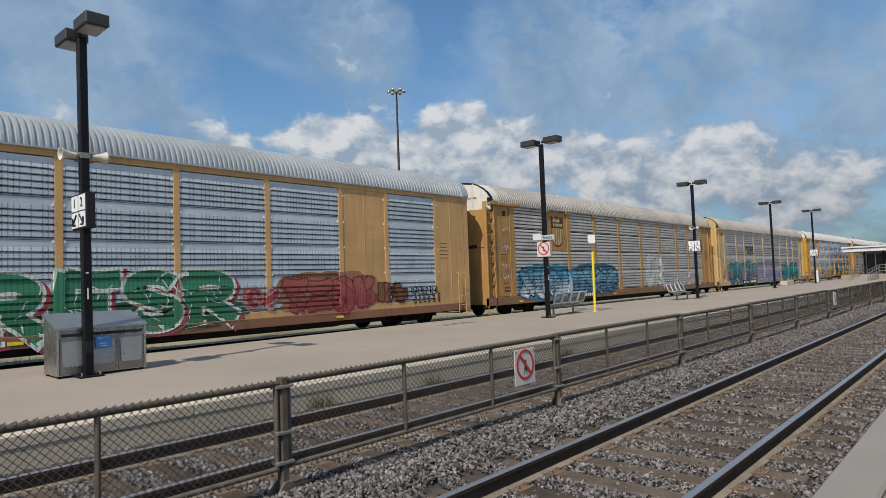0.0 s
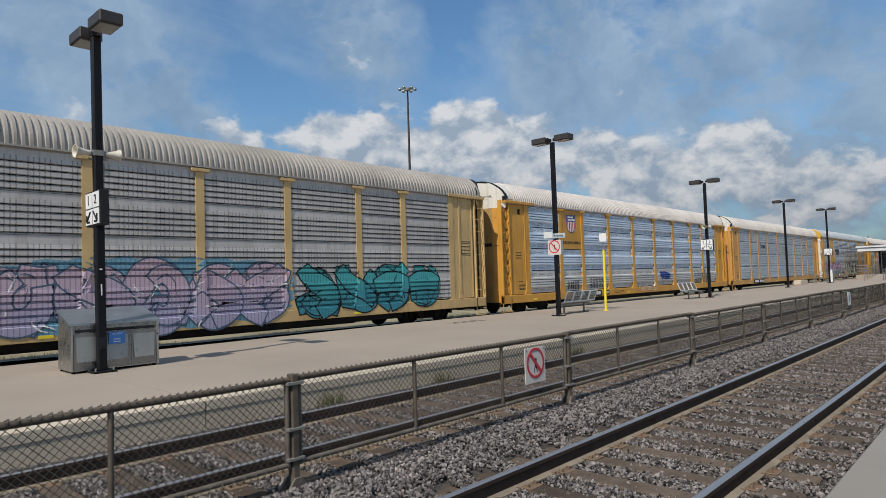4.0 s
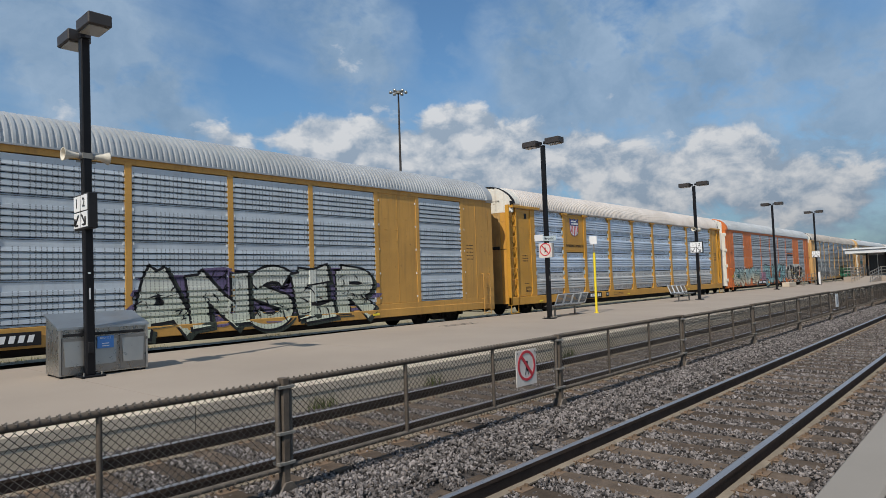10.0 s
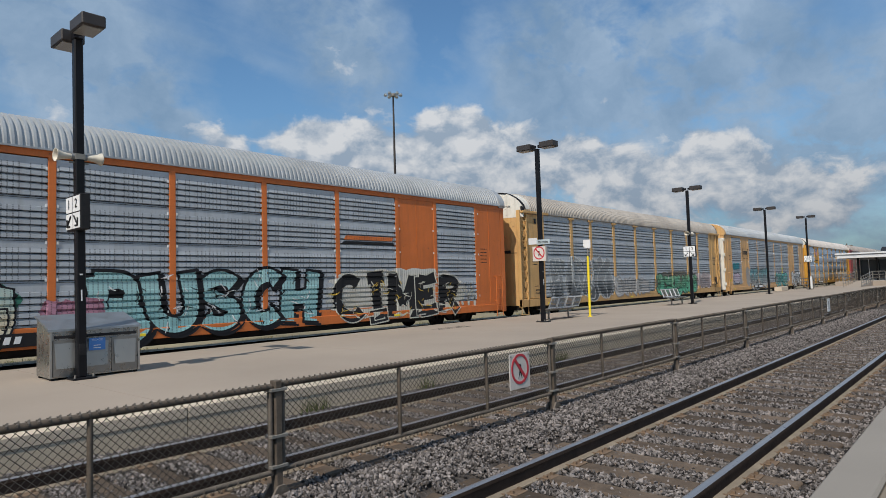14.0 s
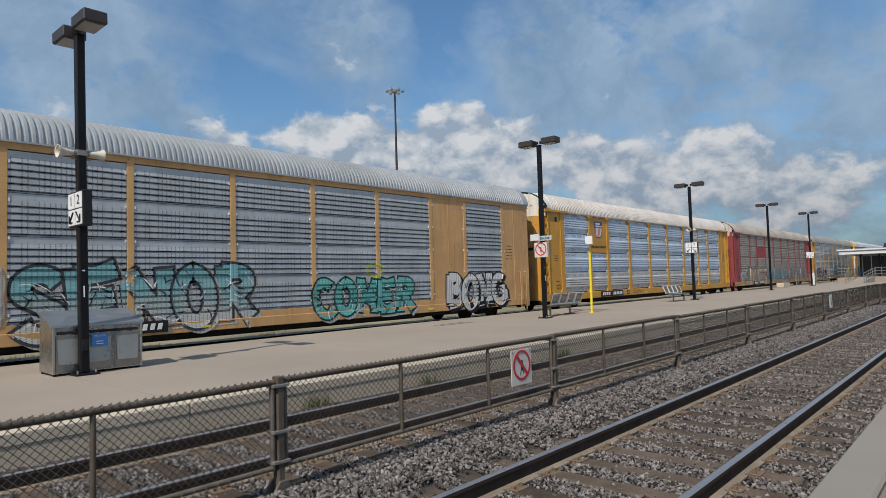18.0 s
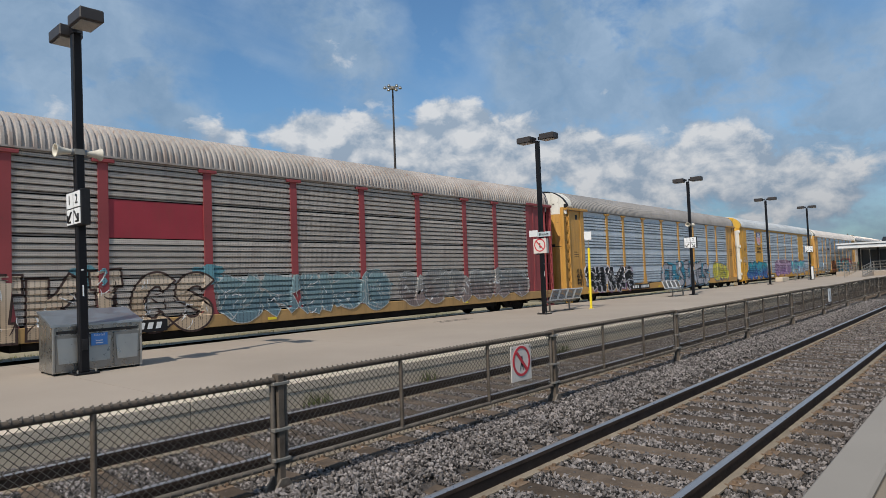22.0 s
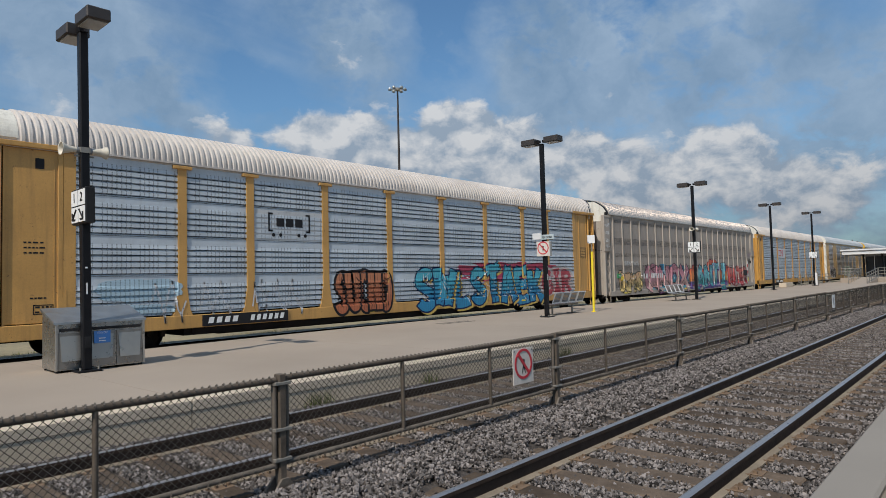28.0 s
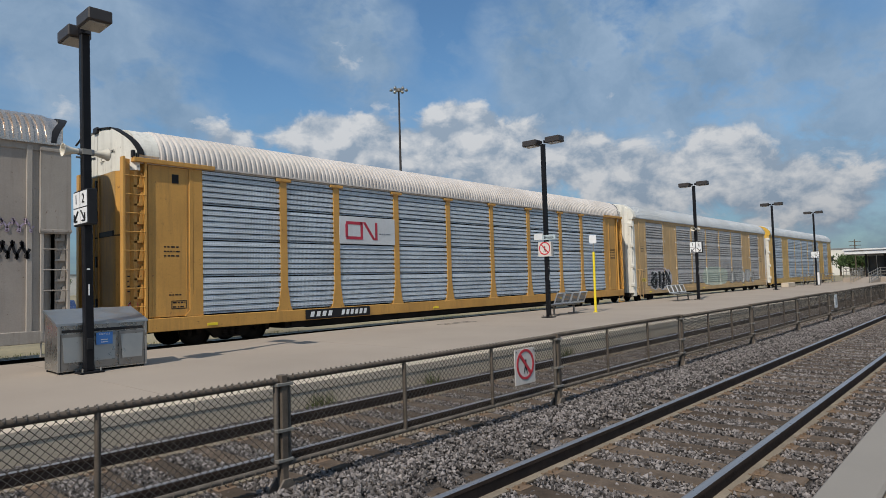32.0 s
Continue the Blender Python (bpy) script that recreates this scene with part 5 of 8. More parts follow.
SPECS = [
    ("A", dict(label="tan covered car carrier with grey screens and painted graffiti", body=paint(TAN), screen=SCREENS["blue"], roof=R_ZINC, top=paint(TAN), sill=paint((0.24, 0.11, 0.06), 0.7, 0.5))),
    ("B", dict(plain=UP, door=DIRTY, label="weathered gold car carrier with a shield emblem and blue graffiti", body=paint((0.40, 0.215, 0.065), 0.6, 0.55), style="R", screen=SCREENS["worn"], sill=paint((0.22, 0.12, 0.06), 0.7, 0.5), roof=R_DULL, top=CREAM, board=(6.0, 8.9))),
    ("B", dict(label="dull tan car carrier with long teal and lavender graffiti", body=paint((0.52, 0.36, 0.16), 0.55, 0.3), screen=SCREENS["rust"], roof=R_DULL, top=paint((0.52, 0.36, 0.16), 0.55, 0.3), board=(5.5, 9.0))),
    ("B", dict(plain=UP, door=DIRTY, label="bright gold car carrier with pale screens and white roof", body=paint((0.55, 0.275, 0.04)), screen=SCREENS["pale"], screen_low=SCREENS["low"], roof=R_WHITE, top=CREAM, board=(5.2, 8.0))),
    ("B", dict(door=DIRTY, label="gold car carrier with blue-grey screens and bracketed emblem", body=paint(GOLD), style="R", screen=SCREENS["ribbed"], roof=R_WHITE, top=CREAM, board=(4.7, 7.5))),
    ("A", dict(label="gold car carrier with purple graffiti and striped emblem", body=paint((0.52, 0.28, 0.065)), screen=SCREENS["blue"], roof=R_ZINC, top=paint((0.60, 0.36, 0.05)), door=DOORGREY, board=(7.5, 10.0))),
    ("B", dict(plain=UP, door=DIRTY, label="bright yellow car carrier with clean pale screens", body=paint(YEL, 0.45, 0.12), screen=SCREENS["pale"], screen_low=SCREENS["low"], roof=R_WHITE, top=CREAM, board=(5.2, 7.8))),
    ("A", dict(label="orange car carrier with white and black graffiti", body=paint((0.58, 0.15, 0.03), 0.55, 0.2), screen=SCREENS["dark"], roof=R_ZINC, top=CREAM, door=DOORGREY, cap=paint((0.58, 0.15, 0.03), 0.55, 0.2), board=(7.6, 9.9))),
    ("B", dict(label="tan car carrier with dark screens and mint green graffiti", body=paint((0.53, 0.32, 0.125), 0.55, 0.35), screen=SCREENS["dark"], roof=R_DULL, top=CREAM, brake=True)),
    ("A", dict(label="tan car carrier with grey screens and silver graffiti", body=paint((0.56, 0.325, 0.135)), screen=SCREENS["dark"], roof=R_ZINC, top=paint((0.56, 0.335, 0.135)), door=DOORGREY, board=(7.4, 10.0))),
    ("B", dict(plain=UP, door=DIRTY, label="bright yellow car carrier with a shield emblem and pale screens", body=paint(YEL, 0.45, 0.12), screen=SCREENS["pale"], screen_low=SCREENS["low"], roof=R_WHITE, top=CREAM, board=(5.3, 7.9))),
    ("B", dict(plain=((2, 2),), label="dark red car carrier with brown screens and rusting roof", body=paint((0.26, 0.045, 0.05), 0.6, 0.4), style="R", screen=SCREENS["brown"], roof=R_RUST, top=paint((0.55, 0.47, 0.42), 0.6, 0.6), sill=paint((0.40, 0.24, 0.09), 0.6, 0.5), board=(5.0, 7.9))),
    ("B", dict(label="gold car carrier with blue-grey screens and black graffiti", body=paint((0.50, 0.265, 0.06), 0.5, 0.35), screen=SCREENS["blue"], roof=R_DARK, top=CREAM, board=(7.0, 9.5))),
    ("A", dict(label="yellow car carrier with a large shield emblem and blue graffiti", body=paint((0.56, 0.29, 0.03)), screen=SCREENS["blue"], roof=R_ZINC, top=paint((0.60, 0.36, 0.05)), door=DOORGREY, board=(7.4, 9.8))),
    ("B", dict(label="gold car carrier with white roof and blue and red graffiti", body=paint((0.50, 0.28, 0.085)), screen=SCREENS["blue"], roof=R_WHITE, top=CREAM, board=(4.9, 7.6))),
    ("C", dict(label="brown-grey ribbed car carrier with bright graffiti along its foot", body=paint((0.36, 0.32, 0.28), 0.65, 0.3), screen=paint((0.315, 0.275, 0.242), 0.65, 0.25), roof=R_BROWN, top=CREAM, door=paint((0.13, 0.11, 0.10), 0.7, 0.5), cap=paint((0.36, 0.32, 0.275), 0.65, 0.3))),
    ("B", dict(door=DIRTY, label="gold car carrier with white roof and a red emblem", body=paint((0.52, 0.275, 0.065)), style="R", screen=SCREENS["ribbed"], roof=R_WHITE, top=CREAM, board=(5.1, 7.7))),
    ("A", dict(label="faded tan car carrier with dark screens", body=paint((0.48, 0.32, 0.15), 0.6, 0.4), screen=SCREENS["rust"], roof=R_ZINC, top=CREAM, door=CREAM, corner=CREAM)),
    ("A", dict(label="yellow car carrier at the end of the train", body=paint((0.50, 0.32, 0.10)), screen=SCREENS["blue"], roof=R_ZINC, top=paint((0.60, 0.36, 0.05)), door=DOORGREY)),
]



# ---- what is painted on the cars ----
PAINTS = {}


def colour(c1, c2=None, fade=True):
    """Spray paint; two colours blend softly from the foot of the side upwards."""
    key = (c1, c2)
    if key in PAINTS:
        return PAINTS[key]
    m = PAINTS[key] = surf("spray_paint", c1, 0.6, 0.0, 0.14, 1.2, 25, 0.03)
    nt = m.node_tree
    N, LK = nt.nodes.new, nt.links.new
    b = nt.nodes["Principled BSDF"]
    tc, sep = N("ShaderNodeTexCoord"), N("ShaderNodeSeparateXYZ")
    LK(tc.outputs["Object"], sep.inputs[0])
    if c2:
        old = b.inputs["Base Color"].links[0].from_socket
        ns = N("ShaderNodeTexNoise")
        LK(tc.outputs["Object"], ns.inputs["Vector"])
        ns.inputs["Scale"].default_value, ns.inputs["Detail"].default_value = 1.3, 3.0
        up = N("ShaderNodeMath")
        up.operation = "MULTIPLY_ADD"
        LK(ns.outputs["Fac"], up.inputs[0])
        up.inputs[1].default_value = 1.9
        LK(sep.outputs[2], up.inputs[2])
        mr = N("ShaderNodeMapRange")
        mr.inputs["From Min"].default_value, mr.inputs["From Max"].default_value = 1.95, 2.75
        LK(up.outputs[0], mr.inputs["Value"])
        mx = N("ShaderNodeMix")
        mx.data_type = "RGBA"
        LK(mr.outputs[0], mx.inputs[0])
        LK(old, mx.inputs[6])
        mx.inputs[7].default_value = (*c2, 1)
        LK(mx.outputs[2], b.inputs["Base Color"])
    # the sheet's punched holes stay open through the paint
    files = []
    for sock, pitch, wide in ((sep.outputs[0], 0.112, 0.26), (sep.outputs[2], 0.040, 0.62)):
        dv, fr, cut = N("ShaderNodeMath"), N("ShaderNodeMath"), N("ShaderNodeMath")
        dv.operation, fr.operation, cut.operation = "DIVIDE", "FRACT", "LESS_THAN"
        LK(sock, dv.inputs[0])
        dv.inputs[1].default_value, cut.inputs[1].default_value = pitch, wide
        LK(dv.outputs[0], fr.inputs[0])
        LK(fr.outputs[0], cut.inputs[0])
        files.append(cut.outputs[0])
    hole = N("ShaderNodeMath")
    hole.operation = "MULTIPLY"
    LK(files[0], hole.inputs[0])
    LK(files[1], hole.inputs[1])
    faint = N("ShaderNodeMath")
    faint.operation = "MULTIPLY"
    LK(hole.outputs[0], faint.inputs[0])
    faint.inputs[1].default_value = 0.6
    mh = N("ShaderNodeMix")
    mh.data_type = "RGBA"
    LK(faint.outputs[0], mh.inputs[0])
    LK(b.inputs["Base Color"].links[0].from_socket, mh.inputs[6])
    mh.inputs[7].default_value = (0.015, 0.015, 0.016, 1)
    LK(mh.outputs[2], b.inputs["Base Color"])
    return m


def arc(cx, cz, rx, rz, a0, a1, n=8):
    return [(cx + rx * math.cos(radians(a0 + (a1 - a0) * i / n)), cz + rz * math.sin(radians(a0 + (a1 - a0) * i / n))) for i in range(n + 1)]


# the strokes of the painted letters, in a unit square
ALPHABET = {
    "A": [[(-0.42, -0.5), (-0.26, -0.08), (-0.10, 0.34), (0.02, 0.5)], [(0.0, 0.5), (0.16, 0.1), (0.28, -0.25), (0.44, -0.5)], [(-0.32, -0.15), (0.0, -0.18), (0.3, -0.12)]],
    "B": [[(-0.3, -0.5), (-0.32, 0.5)], [(-0.34, 0.42)] + arc(0.0, 0.23, 0.28, 0.2, 80, -80) + [(-0.25, 0.02)], [(-0.3, -0.01)] + arc(0.02, -0.24, 0.36, 0.22, 80, -85) + [(-0.34, -0.46)]],
    "C": [arc(0.08, 0, 0.42, 0.44, 45, 315, 12)],
    "D": [[(-0.34, -0.5), (-0.34, 0.5)], [(-0.36, 0.44)] + arc(-0.08, 0, 0.44, 0.42, 80, -80, 10) + [(-0.36, -0.44)]],
    "E": [[(-0.32, -0.5), (-0.34, 0.5)], [(-0.34, 0.42), (0.0, 0.4), (0.38, 0.47)], [(-0.3, 0), (0.28, 0.04)], [(-0.32, -0.42), (0.05, -0.43), (0.4, -0.38)]],
    "F": [[(-0.3, -0.5), (-0.34, 0.5)], [(-0.34, 0.42), (0.0, 0.4), (0.4, 0.47)], [(-0.3, 0.02), (0.28, 0.06)]],
    "G": [arc(0.05, 0, 0.42, 0.44, 50, 330, 12), [(0.42, -0.4), (0.4, -0.05)], [(0.08, -0.05), (0.46, -0.03)]],
    "H": [[(-0.34, -0.5), (-0.36, 0.5)], [(0.34, -0.5), (0.36, 0.5)], [(-0.34, 0), (0.0, -0.03), (0.34, 0.04)]],
    "I": [[(0.02, -0.5), (-0.02, 0.5)], [(-0.3, 0.43), (0.32, 0.47)], [(-0.32, -0.45), (0.34, -0.42)]],
    "K": [[(-0.32, -0.5), (-0.34, 0.5)], [(0.4, 0.5), (0.1, 0.14), (-0.26, -0.04)], [(-0.16, 0.02), (0.14, -0.2), (0.44, -0.5)]],
    "L": [[(-0.28, 0.5), (-0.32, -0.46)], [(-0.34, -0.42), (0.05, -0.44), (0.4, -0.36)]],
    "W": [[(-0.46, 0.5), (-0.34, 0.0), (-0.24, -0.46)], [(-0.24, -0.46), (-0.1, 0.0), (0.0, 0.3)], [(0.0, 0.3), (0.1, 0.0), (0.24, -0.46)], [(0.24, -0.46), (0.36, 0.0), (0.46, 0.5)]],
    "M": [[(-0.42, -0.5), (-0.38, 0.5)], [(-0.38, 0.46), (-0.16, 0.06), (0.0, -0.2)], [(0.0, -0.2), (0.18, 0.1), (0.38, 0.46)], [(0.42, -0.5), (0.38, 0.5)]],
    "N": [[(-0.36, -0.5), (-0.38, 0.5)], [(-0.38, 0.46), (-0.05, 0.02), (0.36, -0.46)], [(0.36, -0.5), (0.4, 0.5)]],
    "O": [arc(0, 0, 0.38, 0.42, 90, 452, 16)],
    "P": [[(-0.3, -0.5), (-0.33, 0.5)], [(-0.34, 0.43)] + arc(0.02, 0.2, 0.34, 0.22, 80, -80) + [(-0.28, -0.04)]],
    "R": [[(-0.32, -0.5), (-0.34, 0.5)], [(-0.36, 0.43)] + arc(0.0, 0.22, 0.34, 0.2, 80, -80) + [(-0.28, 0.0)], [(-0.06, 0.0), (0.16, -0.24), (0.42, -0.5)]],
    "S": [arc(0.04, 0.22, 0.34, 0.22, 25, 200, 8) + [(-0.1, 0.06), (0.14, -0.06)] + arc(-0.02, -0.23, 0.34, 0.22, 35, -160, 8)],
    "T": [[(0.0, -0.5), (0.03, 0.44)], [(-0.46, 0.38), (-0.1, 0.44), (0.2, 0.42), (0.48, 0.5)]],
    "U": [[(-0.36, 0.5), (-0.36, -0.1)] + arc(0, -0.14, 0.34, 0.32, 190, 350, 8) + [(0.36, -0.1), (0.37, 0.5)]],
    "V": [[(-0.42, 0.5), (-0.2, 0.0), (0.0, -0.5)], [(0.0, -0.5), (0.2, 0.0), (0.44, 0.5)]],
    "X": [[(-0.4, 0.5), (0.0, 0.0), (0.42, -0.5)], [(0.4, 0.5), (0.0, 0.02), (-0.42, -0.5)]],
}


def side_y(kind, x, z):
    """The near side's surface at a place on the car."""
    if z < (0.905 if kind in "BPR" else 0.80):
        return -1.587
    if kind == "C":
        return -1.577 if abs((x - 0.815 + 0.5715) % 1.143 - 0.5715) < 0.07 else -1.528
    if x < 0.34:
        return -1.598
    if x < BAYS[0] + 0.1 or x > BAYS[-1] - 0.1:
        return -1.556
    for i, b in enumerate(BAYS):
        wide = 0.11
        if kind in "BPR":
            wide = 0.13 if z > 1.62 else 0.13 + 0.15 * (1.62 - z) / 0.72
        if abs(x - b) < wide:
            return -1.566 if kind == "A" else -1.577
    if kind == "A":
        if z < 0.99:
            return -1.556
        if BAYS[1] < x < BAYS[2] or BAYS[7] < x < BAYS[8]:
            return -1.546
    for z0, z1 in sheet_rows(kind):
        if z <= z1 + 0.012:
            return screen_y(kind, max(z, z0), z0) - 0.002
    return -1.52


def drape(kind, verts, faces, lift, name, mat, car, label=""):
    """Lays flat paint on the car's side, fold by fold."""
    bm = bmesh.new()
    vs = [bm.verts.new((p[0], p[2] if len(p) > 2 else 0.0, p[1])) for p in verts]
    for f in faces:
        try:
            bm.faces.new([vs[i] for i in f])
        except ValueError:
            pass
    xs, zs = [p[0] for p in verts], [p[1] for p in verts]
    cuts = []
    zcut = [0.80, 0.812] if kind == "A" else [0.905, 0.917]
    if kind in "ABPR":
        for z0, z1 in sheet_rows(kind):
            zcut += [z0, z1] + folds(kind, z0, z1)
        xcut = [b + s * d for b in BAYS for s in (-1, 1) for d in ((0.11, 0.122) if kind == "A" else (0.13, 0.142, 0.27))]
    else:
        xcut = [0.815 + i * 1.143 + s * d for i in range(23) for s in (-1, 1) for d in (0.07, 0.082)]
    cuts += [((0, 0, z), (0, 0, 1)) for z in zcut if min(zs) < z < max(zs)]
    cuts += [((x, 0, 0), (1, 0, 0)) for x in xcut if min(xs) < x < max(xs)]
    for co, no in cuts:
        bmesh.ops.bisect_plane(bm, geom=bm.verts[:] + bm.edges[:] + bm.faces[:], dist=1e-5, plane_co=co, plane_no=no)
    for v in bm.verts:
        v.co.y = side_y(kind, v.co.x, v.co.z) - lift - v.co.y
    for f in bm.faces:
        f.normal_update()
        if f.normal.y > 0:
            f.normal_flip()
    me = bpy.data.meshes.new(name)
    bm.to_mesh(me)
    bm.free()
    me.materials.append(mat)
    return put(name, me, car, None, label)


def cloud_outline(x0, x1, z0, z1, rr, bumps=22, rough=0.16):
    cx, cz, a, b = (x0 + x1) / 2, (z0 + z1) / 2, (x1 - x0) / 2, (z1 - z0) / 2
    pts = []
    n = bumps * 3
    for i in range(n):
        q = 2 * math.pi * i / n
        c, s = math.cos(q), math.sin(q)
        k = (abs(c) ** 3.2 + abs(s) ** 3.2) ** (-1 / 3.2)
        k *= 1 - rough * (0.5 + 0.5 * math.cos(i * 2 * math.pi / 3)) * rr.uniform(0.3, 1.0)
        pts.append((cx + a * k * c, cz + b * k * s))
    mid = [(cx, cz)]
    return mid + pts, [(0, i + 1, (i + 1) % n + 1) for i in range(n)]


def ribbon(pts, wide, grow=0.0):
    """A stroke of paint along a line, as quads; wide gives its half width at each point."""
    if len(pts) > 2:  # rounded off between the points
        fine, wfine = [], []
        for i in range(len(pts) - 1):
            p0, p1, p2, p3 = pts[max(0, i - 1)], pts[i], pts[i + 1], pts[min(len(pts) - 1, i + 2)]
            for q in (0.0, 0.34, 0.67):
                fine.append(tuple(0.5 * (2 * b + (c - a) * q + (2 * a - 5 * b + 4 * c - d) * q * q + (3 * b - a - 3 * c + d) * q ** 3) for a, b, c, d in zip(p0, p1, p2, p3)))
                wfine.append(wide[i] + (wide[i + 1] - wide[i]) * q)
        pts, wide = fine + [pts[-1]], wfine + [wide[-1]]
    vs, n = [], len(pts)
    for i, (x, z) in enumerate(pts):
        a, b = pts[max(0, i - 1)], pts[min(n - 1, i + 1)]
        dx, dz = b[0] - a[0], b[1] - a[1]
        l = math.hypot(dx, dz) or 1.0
        if i in (0, n - 1):
            e = grow * (-1 if i == 0 else 1) / l
            x, z = x + dx * e, z + dz * e
        w = (wide[i] + grow) / l
        vs += [(x - dz * w, z + dx * w), (x + dz * w, z - dx * w)]
    return vs, [(2 * i, 2 * i + 1, 2 * i + 3, 2 * i + 2) for i in range(n - 1)]


def strokes(rr):
    """The two or three interlocking strokes of a letter that nobody can read, in a unit square."""
    out = []
    for n in range(rr.choice((4, 4, 5))):
        pick = rr.randrange(5)
        if pick == 0:  # upright, flaring
            x = rr.uniform(-0.32, 0.32)
            k = rr.uniform(-0.15, 0.15)
            line = [(x + k * (q - 0.5) + 0.05 * math.sin(q * 5), -0.48 + 0.96 * q) for q in (0, 0.2, 0.4, 0.6, 0.8, 1)]
        elif pick == 1:  # bow
            c, r, a0, d = rr.uniform(-0.12, 0.12), rr.uniform(0.26, 0.36), rr.uniform(0, 6.28), rr.uniform(3.2, 5.2)
            line = [(c + r * math.cos(a0 + d * i / 9), rr.uniform(-0.01, 0.01) + 1.15 * r * math.sin(a0 + d * i / 9)) for i in range(10)]
        elif pick == 2:  # slanting bar
            s = rr.choice((-1, 1))
            line = [(s * (-0.42 + 0.84 * q), -0.38 + 0.76 * q + 0.06 * math.sin(q * 7)) for q in (0, 0.25, 0.5, 0.75, 1)]
        elif pick == 3:  # double bend
            line = [(0.34 * math.sin(4.6 * q + rr.uniform(-0.1, 0.1)) * (1 if n % 2 else -1), -0.45 + 0.9 * q) for q in (0, 0.12, 0.25, 0.38, 0.5, 0.62, 0.75, 0.88, 1)]
        else:  # low or high sweep
            h = rr.choice((-0.34, 0.0, 0.34))
            line = [(-0.5 + q, h + 0.12 * math.sin(3.14 * q) * (1 if h < 0.1 else -1)) for q in (0, 0.2, 0.4, 0.6, 0.8, 1)]
        m = len(line)
        w0 = rr.uniform(0.105, 0.15)
        w = [w0 * (0.65 + 0.55 * math.sin(3.14 * (i + 0.6) / (m + 0.2))) for i in range(m)]
        out.append((line, w))
    return out


def piece(car, kind, x0, x1, z0, z1, text, fill, line, halo=None, fat=0.07, spark=None, seed=1, tilt=5, wild=0.0, block=None, rim=0.05, label="spray-painted graffiti"):
    """A row of swollen letters with outline, body colour, block shadow, sparks of light and a cloud behind."""
    rr = random.Random(seed)
    n = len(text)
    w = (x1 - x0) / n
    h = z1 - z0
    lay = {"spark": ([], []), "stroke": ([], [])}
    if halo:
        v, f = cloud_outline(x0 - 0.35, x1 + 0.35, max(0.56, z0 - 0.05), z1 + 0.20, rr, max(10, int((x1 - x0) * 4)))
        drape(kind, v, f, 0.003, "graffiti_ground", halo, car, "background cloud of sprayed colour")
    for i, ch in enumerate(text):
        a = radians(rr.uniform(-tilt, tilt))
        cx, cz = x0 + (i + 0.5) * w, (z0 + z1) / 2 + rr.uniform(-0.05, 0.05) * h
        sx, sz = w * rr.uniform(0.92, 1.06), h * rr.uniform(0.84, 0.98)
        shear = rr.uniform(-0.14, 0.14)

        def place(p, dx=0.0, dz=0.0):
            qx, qz = p[0] + shear * p[1], p[1]
            qx, qz = qx * sx, qz * sz
            return (cx + qx * math.cos(a) - qz * math.sin(a) + dx, cz + qx * math.sin(a) + qz * math.cos(a) + dz)

        low = 0.004 + 0.007 * (i % 2)  # a letter laps over its neighbour
        if wild or ch in "&§@#%":
            first = None
            for k, (pts, wide) in enumerate(strokes(rr)):
                pts = [place(p) for p in pts]
                wide = [q * (0.5 * h + 0.5 * w) * (1.0 + 3.2 * fat) for q in wide]
                lift = low + 0.0035 * k
                if k == 0 and block:
                    drape(kind, *ribbon([(x + 0.10, z - 0.07) for x, z in pts], wide, 0.05), lift - 0.001, "letter_shadow", block, car)
                o = drape(kind, *ribbon(pts, wide, rim * 0.85), lift, "graffiti_letter", line, car, label)
                drape(kind, *ribbon(pts, wide), lift + 0.002, "letter_fill", fill, o)
        else:
            wide = 0.125 * (0.5 * h + 0.5 * w) * (0.85 + 3.5 * fat)

            def drawn(grow):
                vs, out = [], []
                for k, pts in enumerate(ALPHABET[ch]):
                    m = len(pts)
                    v, f = ribbon([place(p) for p in pts], [wide * (1.15 if e in (0, m - 1) else 0.95) for e in range(m)], grow)
                    out += [tuple(b + len(vs) for b in g) for g in f]
                    vs += [(x, z, 0.0005 * k) for x, z in v]
                return vs, out

            v, fs = drawn(rim)
            if block:
                drape(kind, [(x + 0.10, z - 0.07, e) for x, z, e in v], fs, low - 0.003, "letter_shadow", block, car)
            o = drape(kind, v, fs, low, "graffiti_letter", line, car, label)
            drape(kind, *drawn(0.0), low + 0.0032, "letter_fill", fill, o)
        # sparks of light and inner strokes
        for j in range(12):
            key = "spark" if j < 6 else "stroke"
            sx0, sz0 = cx + rr.uniform(-0.38, 0.38) * w, cz + rr.uniform(-0.36, 0.36) * h
            d, t = rr.uniform(0.10, 0.28) * h, rr.uniform(0.010, 0.022)
            q, bend = rr.uniform(0, 6.28), rr.uniform(-1.4, 1.4)
            pts = [(sx0, sz0)]
            for step in range(4):
                sx0, sz0, q = sx0 + math.cos(q) * d / 4, sz0 + math.sin(q) * d / 4, q + bend / 4
                pts.append((sx0, sz0))
            v, f = ribbon(pts, [t * 0.5, t, t, t * 0.8, t * 0.3])
            base = len(lay[key][0])
            lay[key][0].extend(v)
            lay[key][1].extend(tuple(b + base for b in g) for g in f)
    o = drape(kind, *lay["stroke"], 0.0205, "outline_stroke", line, car, "thin dark strokes")
    tagged(o, kind="stuff")
    if spark:
        o = drape(kind, *lay["spark"], 0.022, "highlight", spark, car, "small strokes of light paint")
        tagged(o, kind="stuff")


